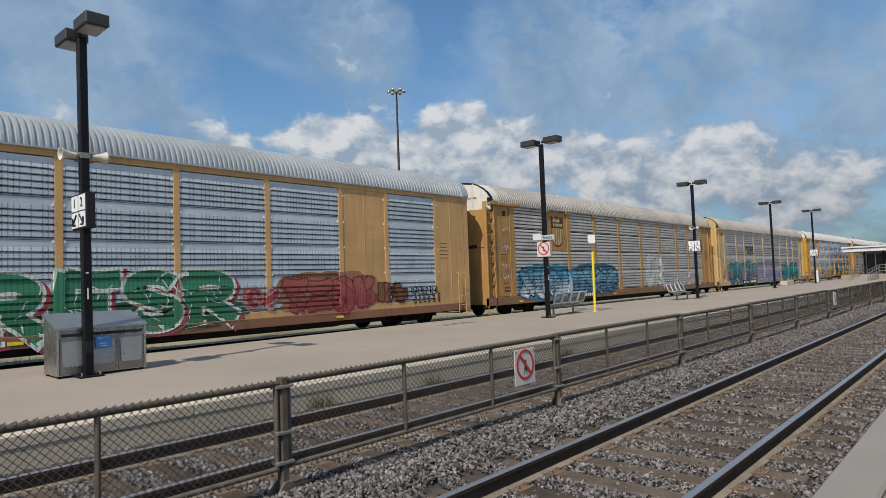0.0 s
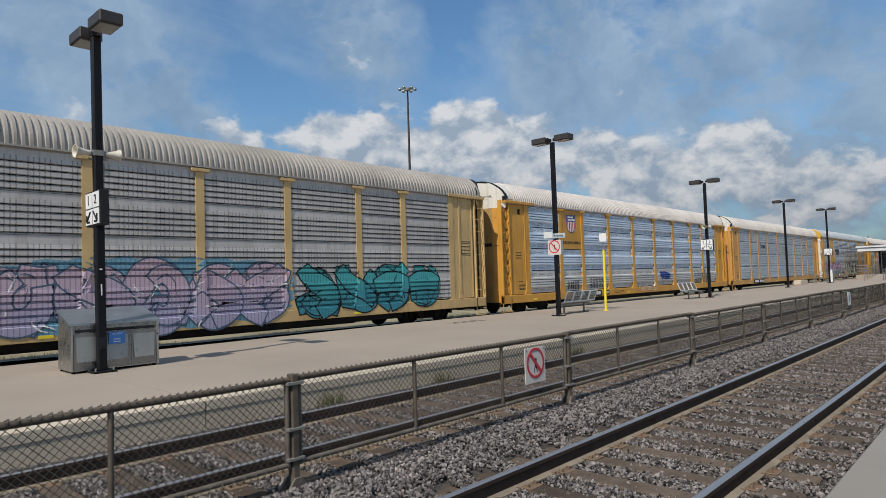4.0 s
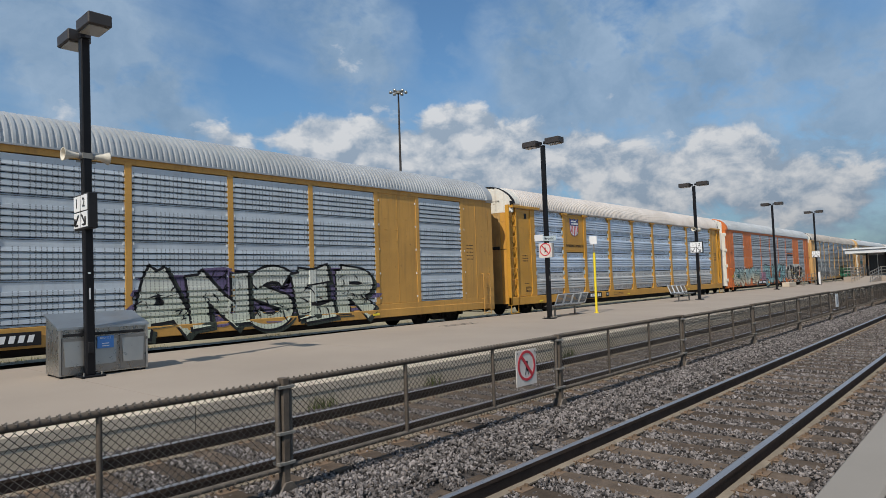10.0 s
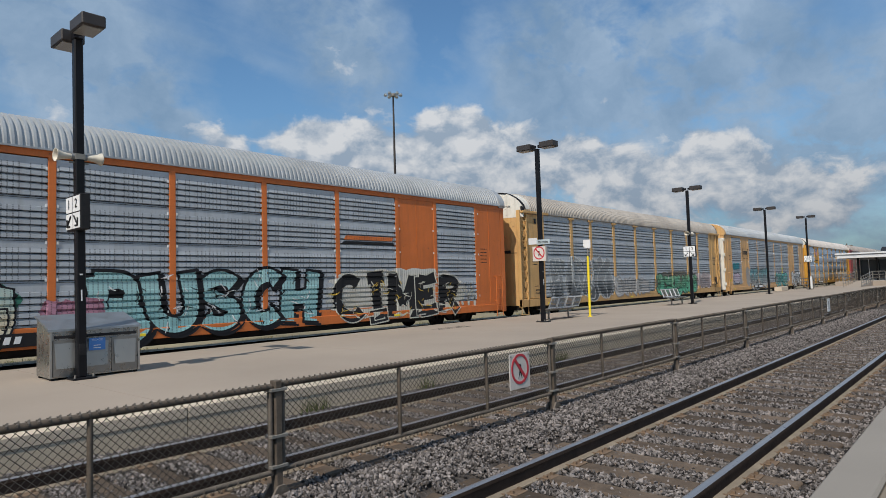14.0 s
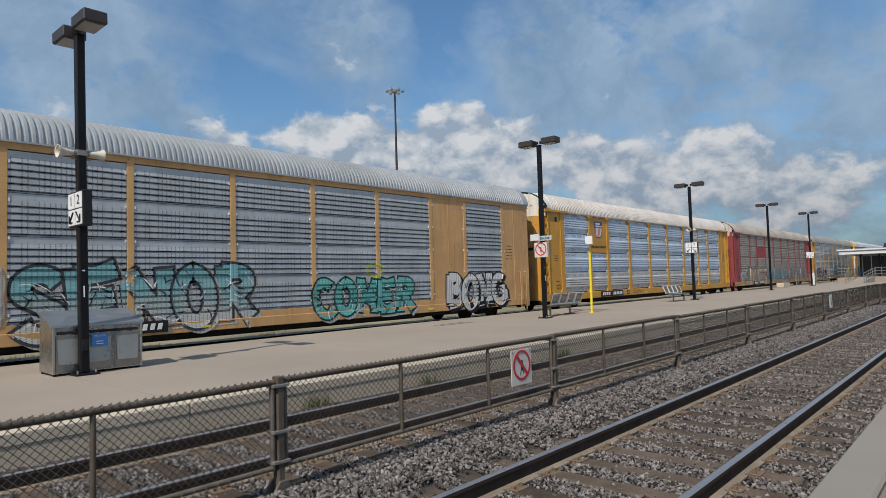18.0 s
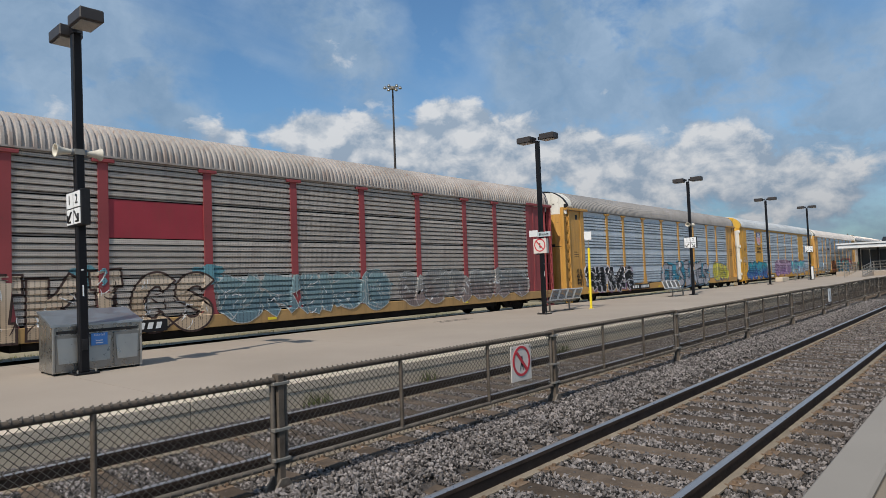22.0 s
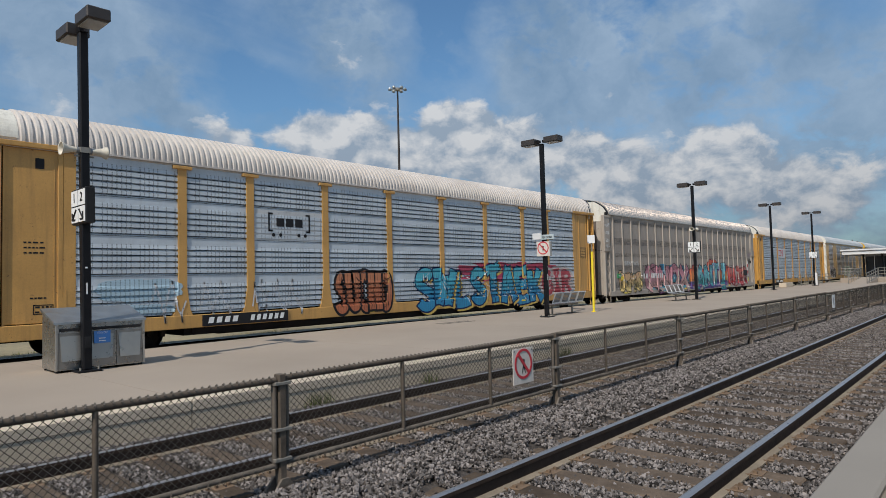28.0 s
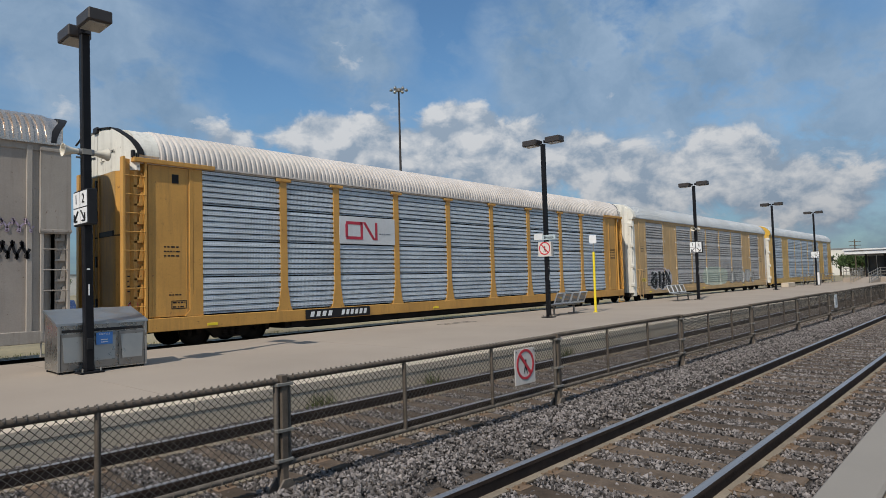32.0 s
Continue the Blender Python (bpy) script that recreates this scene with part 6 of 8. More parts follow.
def scribble(car, kind, x0, x1, z0, z1, mat, seed=1, loops=5, thick=0.02):
    """A quick thin tag: one looping line."""
    rr = random.Random(seed)
    n = loops * 10
    pts = []
    for i in range(n + 1):
        q = i / n
        pts.append((x0 + (x1 - x0) * (q * 0.9 + 0.05 + 0.06 * math.sin(q * loops * 12.6)), (z0 + z1) / 2 + (z1 - z0) * 0.48 * math.sin(q * loops * 6.28 + rr.uniform(-0.5, 0.5))))
    vs, fs = [], []
    for (a, b), (c, d) in zip(pts, pts[1:]):
        l = math.hypot(c - a, d - b) or 1
        nx, nz = -(d - b) / l * thick, (c - a) / l * thick
        k = len(vs)
        vs += [(a + nx, b + nz), (a - nx, b - nz), (c - nx, d - nz), (c + nx, d + nz)]
        fs.append((k, k + 1, k + 2, k + 3))
    drape(kind, vs, fs, 0.012, "tag", mat, car, "thin sprayed tag")


def shield(car, x0, x1, z0, z1, y, old=False):
    """A shield: dark head, red and white stripes below."""
    cx, w, h = (x0 + x1) / 2, x1 - x0, z1 - z0
    red, white, blue = (colour((0.30, 0.16, 0.05)), colour((0.60, 0.42, 0.2)), colour((0.10, 0.06, 0.03))) if old else (RED, WHITE, colour((0.05, 0.06, 0.20)))

    def outline(s, dy=0.0):
        pts = [(-0.5, 1.0), (-0.25, 0.94), (0, 1.0), (0.25, 0.94), (0.5, 1.0), (0.5, 0.62), (0.47, 0.3), (0.36, 0.12), (0.18, 0.03), (0, 0), (-0.18, 0.03), (-0.36, 0.12), (-0.47, 0.3), (-0.5, 0.62)]
        return [(cx + p * w * s, z0 + h * (0.5 + (q - 0.5) * s)) for p, q in pts]

    e = part("emblem", Geo().prism(outline(1.0), y, y + 0.006), blue, car, "shield emblem with a dark head and stripes")
    part("emblem_field", Geo().prism(outline(0.92), y - 0.003, y + 0.002), white, e)
    hd = Geo().prism([(cx - 0.46 * w, z0 + 0.955 * h), (cx - 0.23 * w, z0 + 0.90 * h), (cx, z0 + 0.955 * h), (cx + 0.23 * w, z0 + 0.90 * h), (cx + 0.46 * w, z0 + 0.955 * h),
                      (cx + 0.46 * w, z0 + 0.60 * h), (cx - 0.46 * w, z0 + 0.60 * h)], y - 0.006, y)
    part("emblem_head", hd, blue, e)
    for r in range(2):
        g = Geo()
        for i in range(6 if r == 0 else 7):
            a = cx - 0.34 * w + i * 0.115 * w
            if i == 5 and r == 0:
                continue
            g.box(a, a + 0.085 * w, y - 0.009, y - 0.004, z0 + (0.80 - r * 0.14) * h, z0 + (0.89 - r * 0.14) * h)
        part("emblem_marks", g, white, e)
    for i in range(5):
        a = cx + (i - 2) * 0.18 * w
        low = z0 + h * (0.05 + 0.07 * abs(i - 2) ** 1.5)
        part("stripe", Geo().box(a - 0.042 * w, a + 0.042 * w, y - 0.006, y, low, z0 + 0.585 * h), red, e)


def emblem_panel(car, S, bay, z0, z1, y=-1.53):
    a, b = BAYS[bay] + 0.10, BAYS[bay + 1] - 0.10
    return put("emblem_panel", Geo().box(a, b, y, y + 0.04, z0, z1, 0.006).mesh("emblem_panel"), car, S, "plain painted panel behind the emblem")


def brackets(car, x0, x1, z0, z1, y):
    g = Geo()
    t = 0.05
    for a, s in ((x0, 1), (x1, -1)):
        lo, hi = min(a, a + s * t), max(a, a + s * t)
        g.box(lo, hi, y, y + 0.006, z0 + 0.2 * (z1 - z0), z1)
        lo, hi = min(a, a + s * 0.16), max(a, a + s * 0.16)
        g.box(lo, hi, y, y + 0.006, z1 - t, z1)
        g.box(lo, hi, y, y + 0.006, z0 + 0.2 * (z1 - z0), z0 + 0.2 * (z1 - z0) + t)
    part("emblem", g, INK, car, "black bracket emblem")
    w = (x1 - x0 - 0.5) / 3
    for i in range(3):
        a = x0 + 0.25 + i * w
        part("emblem_mark", Geo().box(a + 0.03, a + w - 0.03, y, y + 0.006, z0 + 0.42 * (z1 - z0), z0 + 0.78 * (z1 - z0), 0.002), INK, car)
    for i in (0.12, 0.28, 0.72, 0.88):
        a = x0 + i * (x1 - x0)
        part("emblem_dot", Geo().tube((a, y, z0 + 0.04), (a, y + 0.006, z0 + 0.04), 0.055, 10), INK, car)


def striped_emblem(car, x0, x1, z0, z1, y):
    for i in range(5):
        z = z1 - 0.07 - i * 0.075
        part("emblem_stripe", Geo().prism([(x0 + 0.05 * i, z), (x0 + 1.1 - 0.04 * i, z), (x0 + 1.16 - 0.04 * i, z + 0.05), (x0 + 0.05 * i, z + 0.05)], y, y + 0.006), INK, car)
    marks(car, x0 + 1.15, x1, z1 - 0.40, z1, 2, INK, y, 0.08, "emblem_mark")
    marks(car, x0 + 0.5, x1, z0 + 0.16, z0 + 0.30, 7, INK, y, 0.02, "emblem_mark")
    marks(car, x0 + 0.5, x1, z0 - 0.04, z0 + 0.10, 8, INK, y, 0.02, "emblem_mark")


C = colour
W_, K_ = C((0.72, 0.72, 0.72)), C((0.015, 0.015, 0.018))


def decorate(k, car, kind, S):
    kind = "P" if "screen_low" in S else S.get("style", kind)
    P = lambda *a, **kw: piece(car, kind, *a, seed=k * 7 + int(a[0]), **kw)
    if k == 0:
        v, f = cloud_outline(6.0, 17.0, 0.56, 1.5, random.Random(3), 20, 0.2)
        drape(kind, v, f, 0.001, "graffiti_ground", C((0.03, 0.10, 0.06)), car, "dark green sprayed ground")
        P(8.6, 16.4, 0.66, 2.15, "URESR", C((0.03, 0.16, 0.08), (0.04, 0.22, 0.12)), C((0.62, 0.66, 0.60)), fat=0.05, spark=W_, rim=0.085, block=C((0.32, 0.05, 0.06)))
        P(16.6, 17.8, 1.05, 1.7, "&§", C((0.35, 0.05, 0.06)), C((0.5, 0.3, 0.28)), wild=1)
        P(17.9, 21.6, 0.80, 1.95, "§&@%", C((0.30, 0.045, 0.05), (0.36, 0.10, 0.07)), C((0.16, 0.03, 0.03)), wild=1, halo=C((0.34, 0.15, 0.08)))
        P(21.7, 23.2, 1.0, 1.7, "D&", C((0.20, 0.08, 0.04)), C((0.10, 0.04, 0.03)), wild=1)
        scribble(car, kind, 23.3, 25.0, 0.9, 1.5, K_, 3, 6)
    if k == 1:
        emblem_panel(car, S["body"], 1, 2.96, 4.84)
        shield(car, 4.85, 5.95, 3.15, 4.65, -1.54, True)
        P(2.1, 6.6, 0.62, 2.15, "&§#@", C((0.62, 0.68, 0.72), (0.10, 0.34, 0.50)), K_, halo=C((0.05, 0.25, 0.38)), wild=1, spark=W_)
        P(6.6, 11.4, 0.72, 2.15, "§O&E", C((0.10, 0.24, 0.36), (0.16, 0.42, 0.55)), K_, halo=C((0.03, 0.12, 0.20)), wild=1, spark=W_)
        P(15.4, 18.0, 0.95, 2.7, "DR", C((0.70, 0.69, 0.66)), C((0.24, 0.22, 0.20)), fat=0.16, halo=C((0.62, 0.60, 0.57)))
        scribble(car, kind, 19.2, 24.4, 0.85, 1.75, W_, 4, 8, 0.04)
        for z in (4.0, 3.2, 2.4, 1.9):
            scribble(car, "A", 0.75, 1.35, z - 0.3, z, W_, int(z * 10), 3, 0.014)
    if k == 2:
        striped_emblem(car, 6.7, 9.0, 3.1, 3.75, -1.55)
        v, f = cloud_outline(1.0, 9.9, 0.75, 2.35, random.Random(2), 26)
        drape(kind, v, f, 0.002, "graffiti", C((0.55, 0.22, 0.24), (0.40, 0.26, 0.2)), car, "pink sprayed cloud")
        P(2.2, 9.7, 0.56, 2.25, "ORCES", C((0.015, 0.13, 0.18), (0.03, 0.29, 0.34)), K_, spark=C((0.45, 0.66, 0.68)), fat=0.08)
        P(9.8, 17.4, 0.62, 2.3, "V&§D%", C((0.34, 0.32, 0.46), (0.48, 0.36, 0.44)), C((0.06, 0.10, 0.16)), halo=C((0.14, 0.30, 0.40)), fat=0.09, spark=W_, wild=1)
        P(17.7, 24.0, 0.68, 2.3, "&§#&", C((0.03, 0.22, 0.28), (0.05, 0.34, 0.36)), K_, wild=1)
    if k == 3:
        emblem_panel(car, S["body"], 1, 2.96, 4.84)
        shield(car, 4.95, 5.8, 3.75, 4.65, -1.54)
        letters("BUILDING AMERICA", 0.185, INK, car, pose(5.39, -1.536, 3.27) @ FACE_NEAR, "slogan")
        scribble(car, kind, 6.9, 8.5, 1.0, 1.5, K_, 6, 5)
        scribble(car, kind, 4.8, 6.0, 1.0, 1.4, K_, 8, 5)
        scribble(car, kind, 12.3, 14.7, 0.65, 1.9, W_, 7, 7)
        P(15.4, 16.7, 1.3, 1.7, "&%#", C((0.03, 0.08, 0.35)), C((0.02, 0.05, 0.25)), wild=1)
        scribble(car, kind, 20.6, 23.2, 0.9, 1.8, K_, 9, 6, 0.016)
    if k == 4:
        brackets(car, 7.0, 8.6, 3.12, 3.9, -1.55)
    if k == 5:
        striped_emblem(car, 6.65, 8.9, 3.2, 3.8, -1.56)
        P(1.2, 8.9, 0.58, 2.15, "&K§T#@", C((0.20, 0.38, 0.46), (0.58, 0.34, 0.46)), K_, wild=1, spark=W_, fat=0.06)
        v, f = cloud_outline(11.6, 20.6, 0.6, 2.35, random.Random(5), 14, 0.35)
        drape(kind, v, f, 0.001, "graffiti_ground", C((0.13, 0.10, 0.20)), car, "dark violet sprayed ground")
        P(11.9, 20.0, 0.60, 2.2, "ANSER", C((0.52, 0.55, 0.44), (0.60, 0.62, 0.56)), K_, spark=K_, fat=0.07, rim=0.07, block=C((0.05, 0.06, 0.05)))
        scribble(car, kind, 10.2, 11.6, 0.7, 1.2, C((0.12, 0.03, 0.14)), 3, 4, 0.05)
    if k == 6:
        emblem_panel(car, S["body"], 1, 2.96, 4.84)
        shield(car, 4.95, 5.8, 3.75, 4.65, -1.54)
        letters("BUILDING AMERICA", 0.185, INK, car, pose(5.39, -1.536, 3.27) @ FACE_NEAR, "slogan")
    if k == 7:
        v, f = cloud_outline(1.2, 4.2, 0.6, 1.7, random.Random(6), 9, 0.2)
        drape(kind, v, f, 0.002, "graffiti_ground", C((0.03, 0.17, 0.12), (0.05, 0.22, 0.18)), car, "green sprayed ground")
        P(1.4, 8.4, 0.58, 2.1, "&@§#%", C((0.62, 0.56, 0.42), (0.34, 0.50, 0.50)), K_, wild=1, spark=C((0.10, 0.35, 0.4)), fat=0.09, block=C((0.03, 0.17, 0.12)))
        P(8.9, 10.2, 0.8, 1.6, "§&", C((0.44, 0.22, 0.30)), C((0.36, 0.16, 0.22)), wild=1)
        P(9.9, 16.6, 0.58, 2.2, "BUSCH", C((0.24, 0.46, 0.48), (0.34, 0.56, 0.57)), K_, spark=W_, fat=0.07, rim=0.085, block=K_)
        P(17.2, 23.6, 0.60, 2.15, "CIMER", C((0.02, 0.02, 0.022)), C((0.60, 0.58, 0.50)), halo=C((0.54, 0.52, 0.45), (0.60, 0.59, 0.55)), spark=C((0.60, 0.40, 0.05)), fat=0.06, rim=0.045)
        scribble(car, kind, 23.4, 24.7, 0.8, 1.8, C((0.60, 0.58, 0.50)), 8, 3, 0.05)
        g = Geo().prism([(17.7, 3.28), (19.9, 3.28), (20.0, 3.42), (17.8, 3.42)], -1.556, -1.55)
        part("emblem_stripe", g, C((0.58, 0.15, 0.03)), car, "orange emblem stripe")
        part("emblem_stripe", Geo().prism([(17.6, 3.14), (20.0, 3.14), (20.0, 3.23), (17.7, 3.23)], -1.556, -1.55), INK, car)
    if k == 8:
        P(2.2, 8.6, 0.66, 2.9, "&#§K", C((0.10, 0.11, 0.12), (0.30, 0.32, 0.33)), C((0.60, 0.62, 0.62)), wild=1, spark=W_)
        P(8.8, 13.6, 0.75, 1.8, "%&#§", C((0.46, 0.45, 0.44)), C((0.25, 0.25, 0.25)), wild=1)
        P(14.6, 21.8, 0.62, 1.95, "&UM§S", C((0.10, 0.42, 0.26), (0.16, 0.34, 0.20)), K_, halo=C((0.18, 0.16, 0.12)), spark=W_, wild=0.5)
        P(21.8, 24.6, 0.9, 2.0, "§&%", C((0.36, 0.30, 0.30)), C((0.55, 0.5, 0.5)), wild=1)
    if k == 9:
        brackets(car, 4.65, 6.2, 3.15, 4.0, -1.552)
        v, f = cloud_outline(1.9, 3.9, 1.0, 2.0, random.Random(8), 7, 0.2)
        drape(kind, v, f, 0.004, "graffiti", K_, car, "white sprayed figure with dark outline")
        v, f = cloud_outline(1.98, 3.82, 1.07, 1.93, random.Random(8), 7, 0.2)
        drape(kind, v, f, 0.008, "graffiti", C((0.60, 0.58, 0.62), (0.55, 0.45, 0.55)), car)
        P(2.0, 3.6, 2.25, 2.75, "&%§", C((0.06, 0.36, 0.42)), C((0.03, 0.25, 0.3)), wild=1)
        P(6.5, 12.6, 0.64, 2.3, "SENOR", C((0.46, 0.46, 0.44), (0.20, 0.42, 0.45)), C((0.06, 0.06, 0.07)), spark=W_, fat=0.07, rim=0.075, block=C((0.42, 0.42, 0.41)))
        v, f = cloud_outline(5.3, 6.5, 0.7, 2.5, random.Random(3), 6, 0.3)
        drape(kind, v, f, 0.004, "graffiti", C((0.34, 0.32, 0.30)), car, "grey sprayed swirl")
        P(14.6, 19.2, 0.62, 1.85, "COMER", C((0.10, 0.38, 0.37), (0.14, 0.46, 0.44)), C((0.02, 0.05, 0.05)), spark=W_, rim=0.06, block=C((0.42, 0.42, 0.41)))
        ring = [2 * math.pi * i / 16 for i in range(16)]
        v = [(17.3 + r * 0.40 * math.cos(q), 2.12 + r * 0.27 * math.sin(q)) for r in (1.0, 0.72) for q in ring]
        f = [(i, (i + 1) % 16, (i + 1) % 16 + 16, i + 16) for i in range(16)]
        drape(kind, v, f, 0.004, "graffiti", C((0.45, 0.55, 0.10)), car, "small lime-green sprayed ring")
        P(21.0, 24.9, 0.56, 1.95, "BONG", C((0.56, 0.56, 0.56), (0.68, 0.68, 0.68)), K_, fat=0.10, block=K_)
    if k == 10:
        emblem_panel(car, S["body"], 1, 2.96, 4.84)
        shield(car, 4.95, 5.8, 3.75, 4.65, -1.54)
        letters("BUILDING AMERICA", 0.185, INK, car, pose(5.39, -1.536, 3.27) @ FACE_NEAR, "slogan")
    if k == 11:
        put("emblem_panel", Geo().box(BAYS[2] + 0.1, BAYS[3] - 0.1, -1.53, -1.49, 2.95, 3.90, 0.006).mesh("emblem_panel"), car, paint((0.32, 0.03, 0.045), 0.6, 0.2), "plain dark red panel")
        P(2.6, 9.2, 0.62, 2.0, "SIKICS", C((0.50, 0.37, 0.25), (0.56, 0.46, 0.36)), C((0.07, 0.045, 0.04)), spark=W_, rim=0.055)
        for n, (a, b) in enumerate(((3.6, 4.3), (5.6, 6.5), (8.6, 9.6))):
            v, f = cloud_outline(a, b, 1.7, 2.3, random.Random(40 + n), 6, 0.35)
            drape(kind, v, f, 0.001, "graffiti_ground", C((0.12, 0.30, 0.36)), car, "teal splash of sprayed paint")
        P(1.6, 2.8, 0.95, 1.7, "&%", C((0.16, 0.36, 0.42)), C((0.6, 0.6, 0.58)), wild=1)
        P(9.4, 16.0, 0.72, 2.1, "§&M#@", C((0.12, 0.20, 0.24), (0.20, 0.30, 0.32)), C((0.44, 0.46, 0.45)), wild=1, spark=W_, rim=0.035)
        P(16.4, 24.6, 0.72, 2.0, "&#%M§&", C((0.21, 0.16, 0.15), (0.26, 0.26, 0.25)), C((0.50, 0.49, 0.47)), wild=1, spark=W_, rim=0.03)
    if k == 12:
        P(1.7, 7.4, 0.62, 2.05, "&K§AE", K_, C((0.66, 0.64, 0.68)), block=C((0.20, 0.08, 0.18)), spark=W_, wild=1)
        v, f = cloud_outline(11.2, 20.6, 0.66, 2.3, random.Random(12), 15, 0.4)
        drape(kind, v, f, 0.001, "graffiti_ground", C((0.05, 0.28, 0.42), (0.05, 0.33, 0.48)), car, "bright blue sprayed splashes")
        P(11.6, 20.2, 0.62, 2.05, "CLSIKES", C((0.36, 0.36, 0.40), (0.42, 0.42, 0.46)), K_, spark=W_, fat=0.08, rim=0.065, block=C((0.06, 0.16, 0.26)))
        P(21.4, 24.6, 0.70, 2.1, "&@§", C((0.62, 0.55, 0.06)), C((0.03, 0.07, 0.26)), wild=1, fat=0.11, block=C((0.04, 0.10, 0.30)))
        scribble(car, "A", 0.8, 1.5, 1.0, 1.9, K_, 5, 4, 0.018)
    if k == 13:
        shield(car, 4.75, 6.05, 3.55, 4.75, -1.552)
        letters("BUILDING", 0.29, INK, car, pose(5.39, -1.548, 3.27) @ FACE_NEAR, "slogan")
        letters("AMERICA", 0.29, INK, car, pose(5.39, -1.548, 2.96) @ FACE_NEAR, "slogan")
        P(1.5, 7.7, 0.58, 2.1, "&O§O", C((0.03, 0.12, 0.36), (0.03, 0.34, 0.42)), C((0.02, 0.03, 0.08)), block=C((0.30, 0.08, 0.28)), spark=C((0.3, 0.6, 0.65)), fat=0.10, wild=1)
        P(10.6, 16.4, 0.72, 2.1, "§&#MK", C((0.36, 0.20, 0.42), (0.50, 0.36, 0.48)), C((0.12, 0.04, 0.14)), halo=C((0.44, 0.30, 0.40)), wild=1)
        P(16.8, 22.6, 0.75, 2.1, "S&%MO", C((0.45, 0.55, 0.62), (0.10, 0.45, 0.5)), C((0.10, 0.06, 0.30)), wild=0.7, spark=W_)
        scribble(car, kind, 0.6, 1.5, 1.9, 2.5, W_, 4, 4, 0.016)
    if k == 14:
        brackets(car, 7.0, 8.5, 3.1, 3.8, -1.55)
        put("emblem_panel", Geo().box(BAYS[2] + 0.1, BAYS[3] - 0.1, -1.532, -1.50, 2.97, 3.88, 0.006).mesh("emblem_panel"), car, paint((0.48, 0.50, 0.52), 0.5, 0.15), "pale panel behind the emblem")
        for a, b, c, d in ((2.2, 4.4, 1.3, 1.9), (2.3, 4.2, 0.95, 1.25)):
            v, f = cloud_outline(a, b, c, d, random.Random(4), 9)
            drape(kind, v, f, 0.004, "graffiti", C((0.36, 0.50, 0.60)), car, "pale blue sprayed patch")
        for n, (a, b) in enumerate(((3.5, 4.5), (4.8, 5.9), (6.4, 7.0), (7.1, 8.3))):
            scribble(car, kind, a, b, 0.7, 1.85, C((0.58, 0.60, 0.63)), 30 + n, 2, 0.022)
        P(9.5, 11.9, 0.64, 2.0, "SUCHO", C((0.42, 0.13, 0.06), (0.46, 0.18, 0.09)), K_, fat=0.06, rim=0.085)
        v, f = cloud_outline(15.0, 23.6, 1.5, 2.4, random.Random(7), 16, 0.45)
        drape(kind, v, f, 0.001, "graffiti_ground", C((0.40, 0.05, 0.10)), car, "crimson sprayed splashes")
        P(13.2, 21.6, 0.58, 2.15, "SWLSTAEK", C((0.02, 0.22, 0.42), (0.07, 0.40, 0.52)), C((0.015, 0.03, 0.09)), spark=W_, fat=0.08, rim=0.055, block=C((0.60, 0.42, 0.10)))
        P(21.7, 24.3, 0.85, 2.0, "GIR", C((0.42, 0.06, 0.08)), C((0.58, 0.50, 0.48)), halo=C((0.50, 0.44, 0.42)), fat=0.06)
    if k == 15:
        marks(car, 4.4, 5.1, 1.44, 1.74, 2, W_, -1.607, 0.0)
        marks(car, 5.5, 7.4, 1.44, 1.74, 6, W_, -1.607, 0.0)
        P(1.3, 4.3, 0.66, 1.9, "&UEK", C((0.58, 0.44, 0.18), (0.60, 0.36, 0.22)), C((0.05, 0.05, 0.03)), spark=W_, fat=0.09, wild=1)
        v, f = cloud_outline(4.9, 11.9, 0.58, 2.35, random.Random(31), 12, 0.22)
        drape(kind, v, f, 0.001, "graffiti_ground", C((0.04, 0.24, 0.34), (0.03, 0.16, 0.28)), car, "teal sprayed ground")
        P(4.8, 7.0, 0.62, 2.25, "@", C((0.66, 0.36, 0.36), (0.46, 0.20, 0.26)), K_, spark=W_, fat=0.13, wild=1, block=K_)
        P(6.7, 11.8, 0.60, 2.25, "NOX", C((0.64, 0.40, 0.38), (0.56, 0.24, 0.30)), K_, spark=W_, fat=0.10, block=C((0.14, 0.05, 0.14)))
        for n, (a, b, c, d) in enumerate(((11.9, 14.6, 0.8, 2.25), (15.4, 17.7, 1.5, 2.66), (18.2, 20.6, 0.95, 2.2))):
            v, f = cloud_outline(a - 0.07, b + 0.07, c - 0.07, d + 0.07, random.Random(9 + n), 8, 0.2)
            drape(kind, v, f, 0.001, "graffiti_ground", C((0.14, 0.03, 0.05)), car, "dark rim of sprayed colour")
            v, f = cloud_outline(a, b, c, d, random.Random(9 + n), 8, 0.2)
            drape(kind, v, f, 0.002, "graffiti_ground", C((0.66, 0.36, 0.07), (0.55, 0.10, 0.05)), car, "orange sprayed cloud")
        for n, (a, b, c, d) in enumerate(((11.6, 14.2, 0.58, 1.15), (14.4, 17.4, 0.56, 1.0), (17.0, 19.9, 0.6, 1.2))):
            v, f = cloud_outline(a, b, c, d, random.Random(19 + n), 7, 0.25)
            drape(kind, v, f, 0.003, "graffiti_ground", C((0.10, 0.05, 0.22), (0.03, 0.20, 0.26)), car, "violet sprayed ground")
        P(13.2, 19.6, 0.60, 2.3, "ANTI", C((0.03, 0.24, 0.27), (0.16, 0.44, 0.52)), C((0.02, 0.03, 0.07)), spark=C((0.45, 0.68, 0.70)), fat=0.06, block=C((0.10, 0.06, 0.25)))
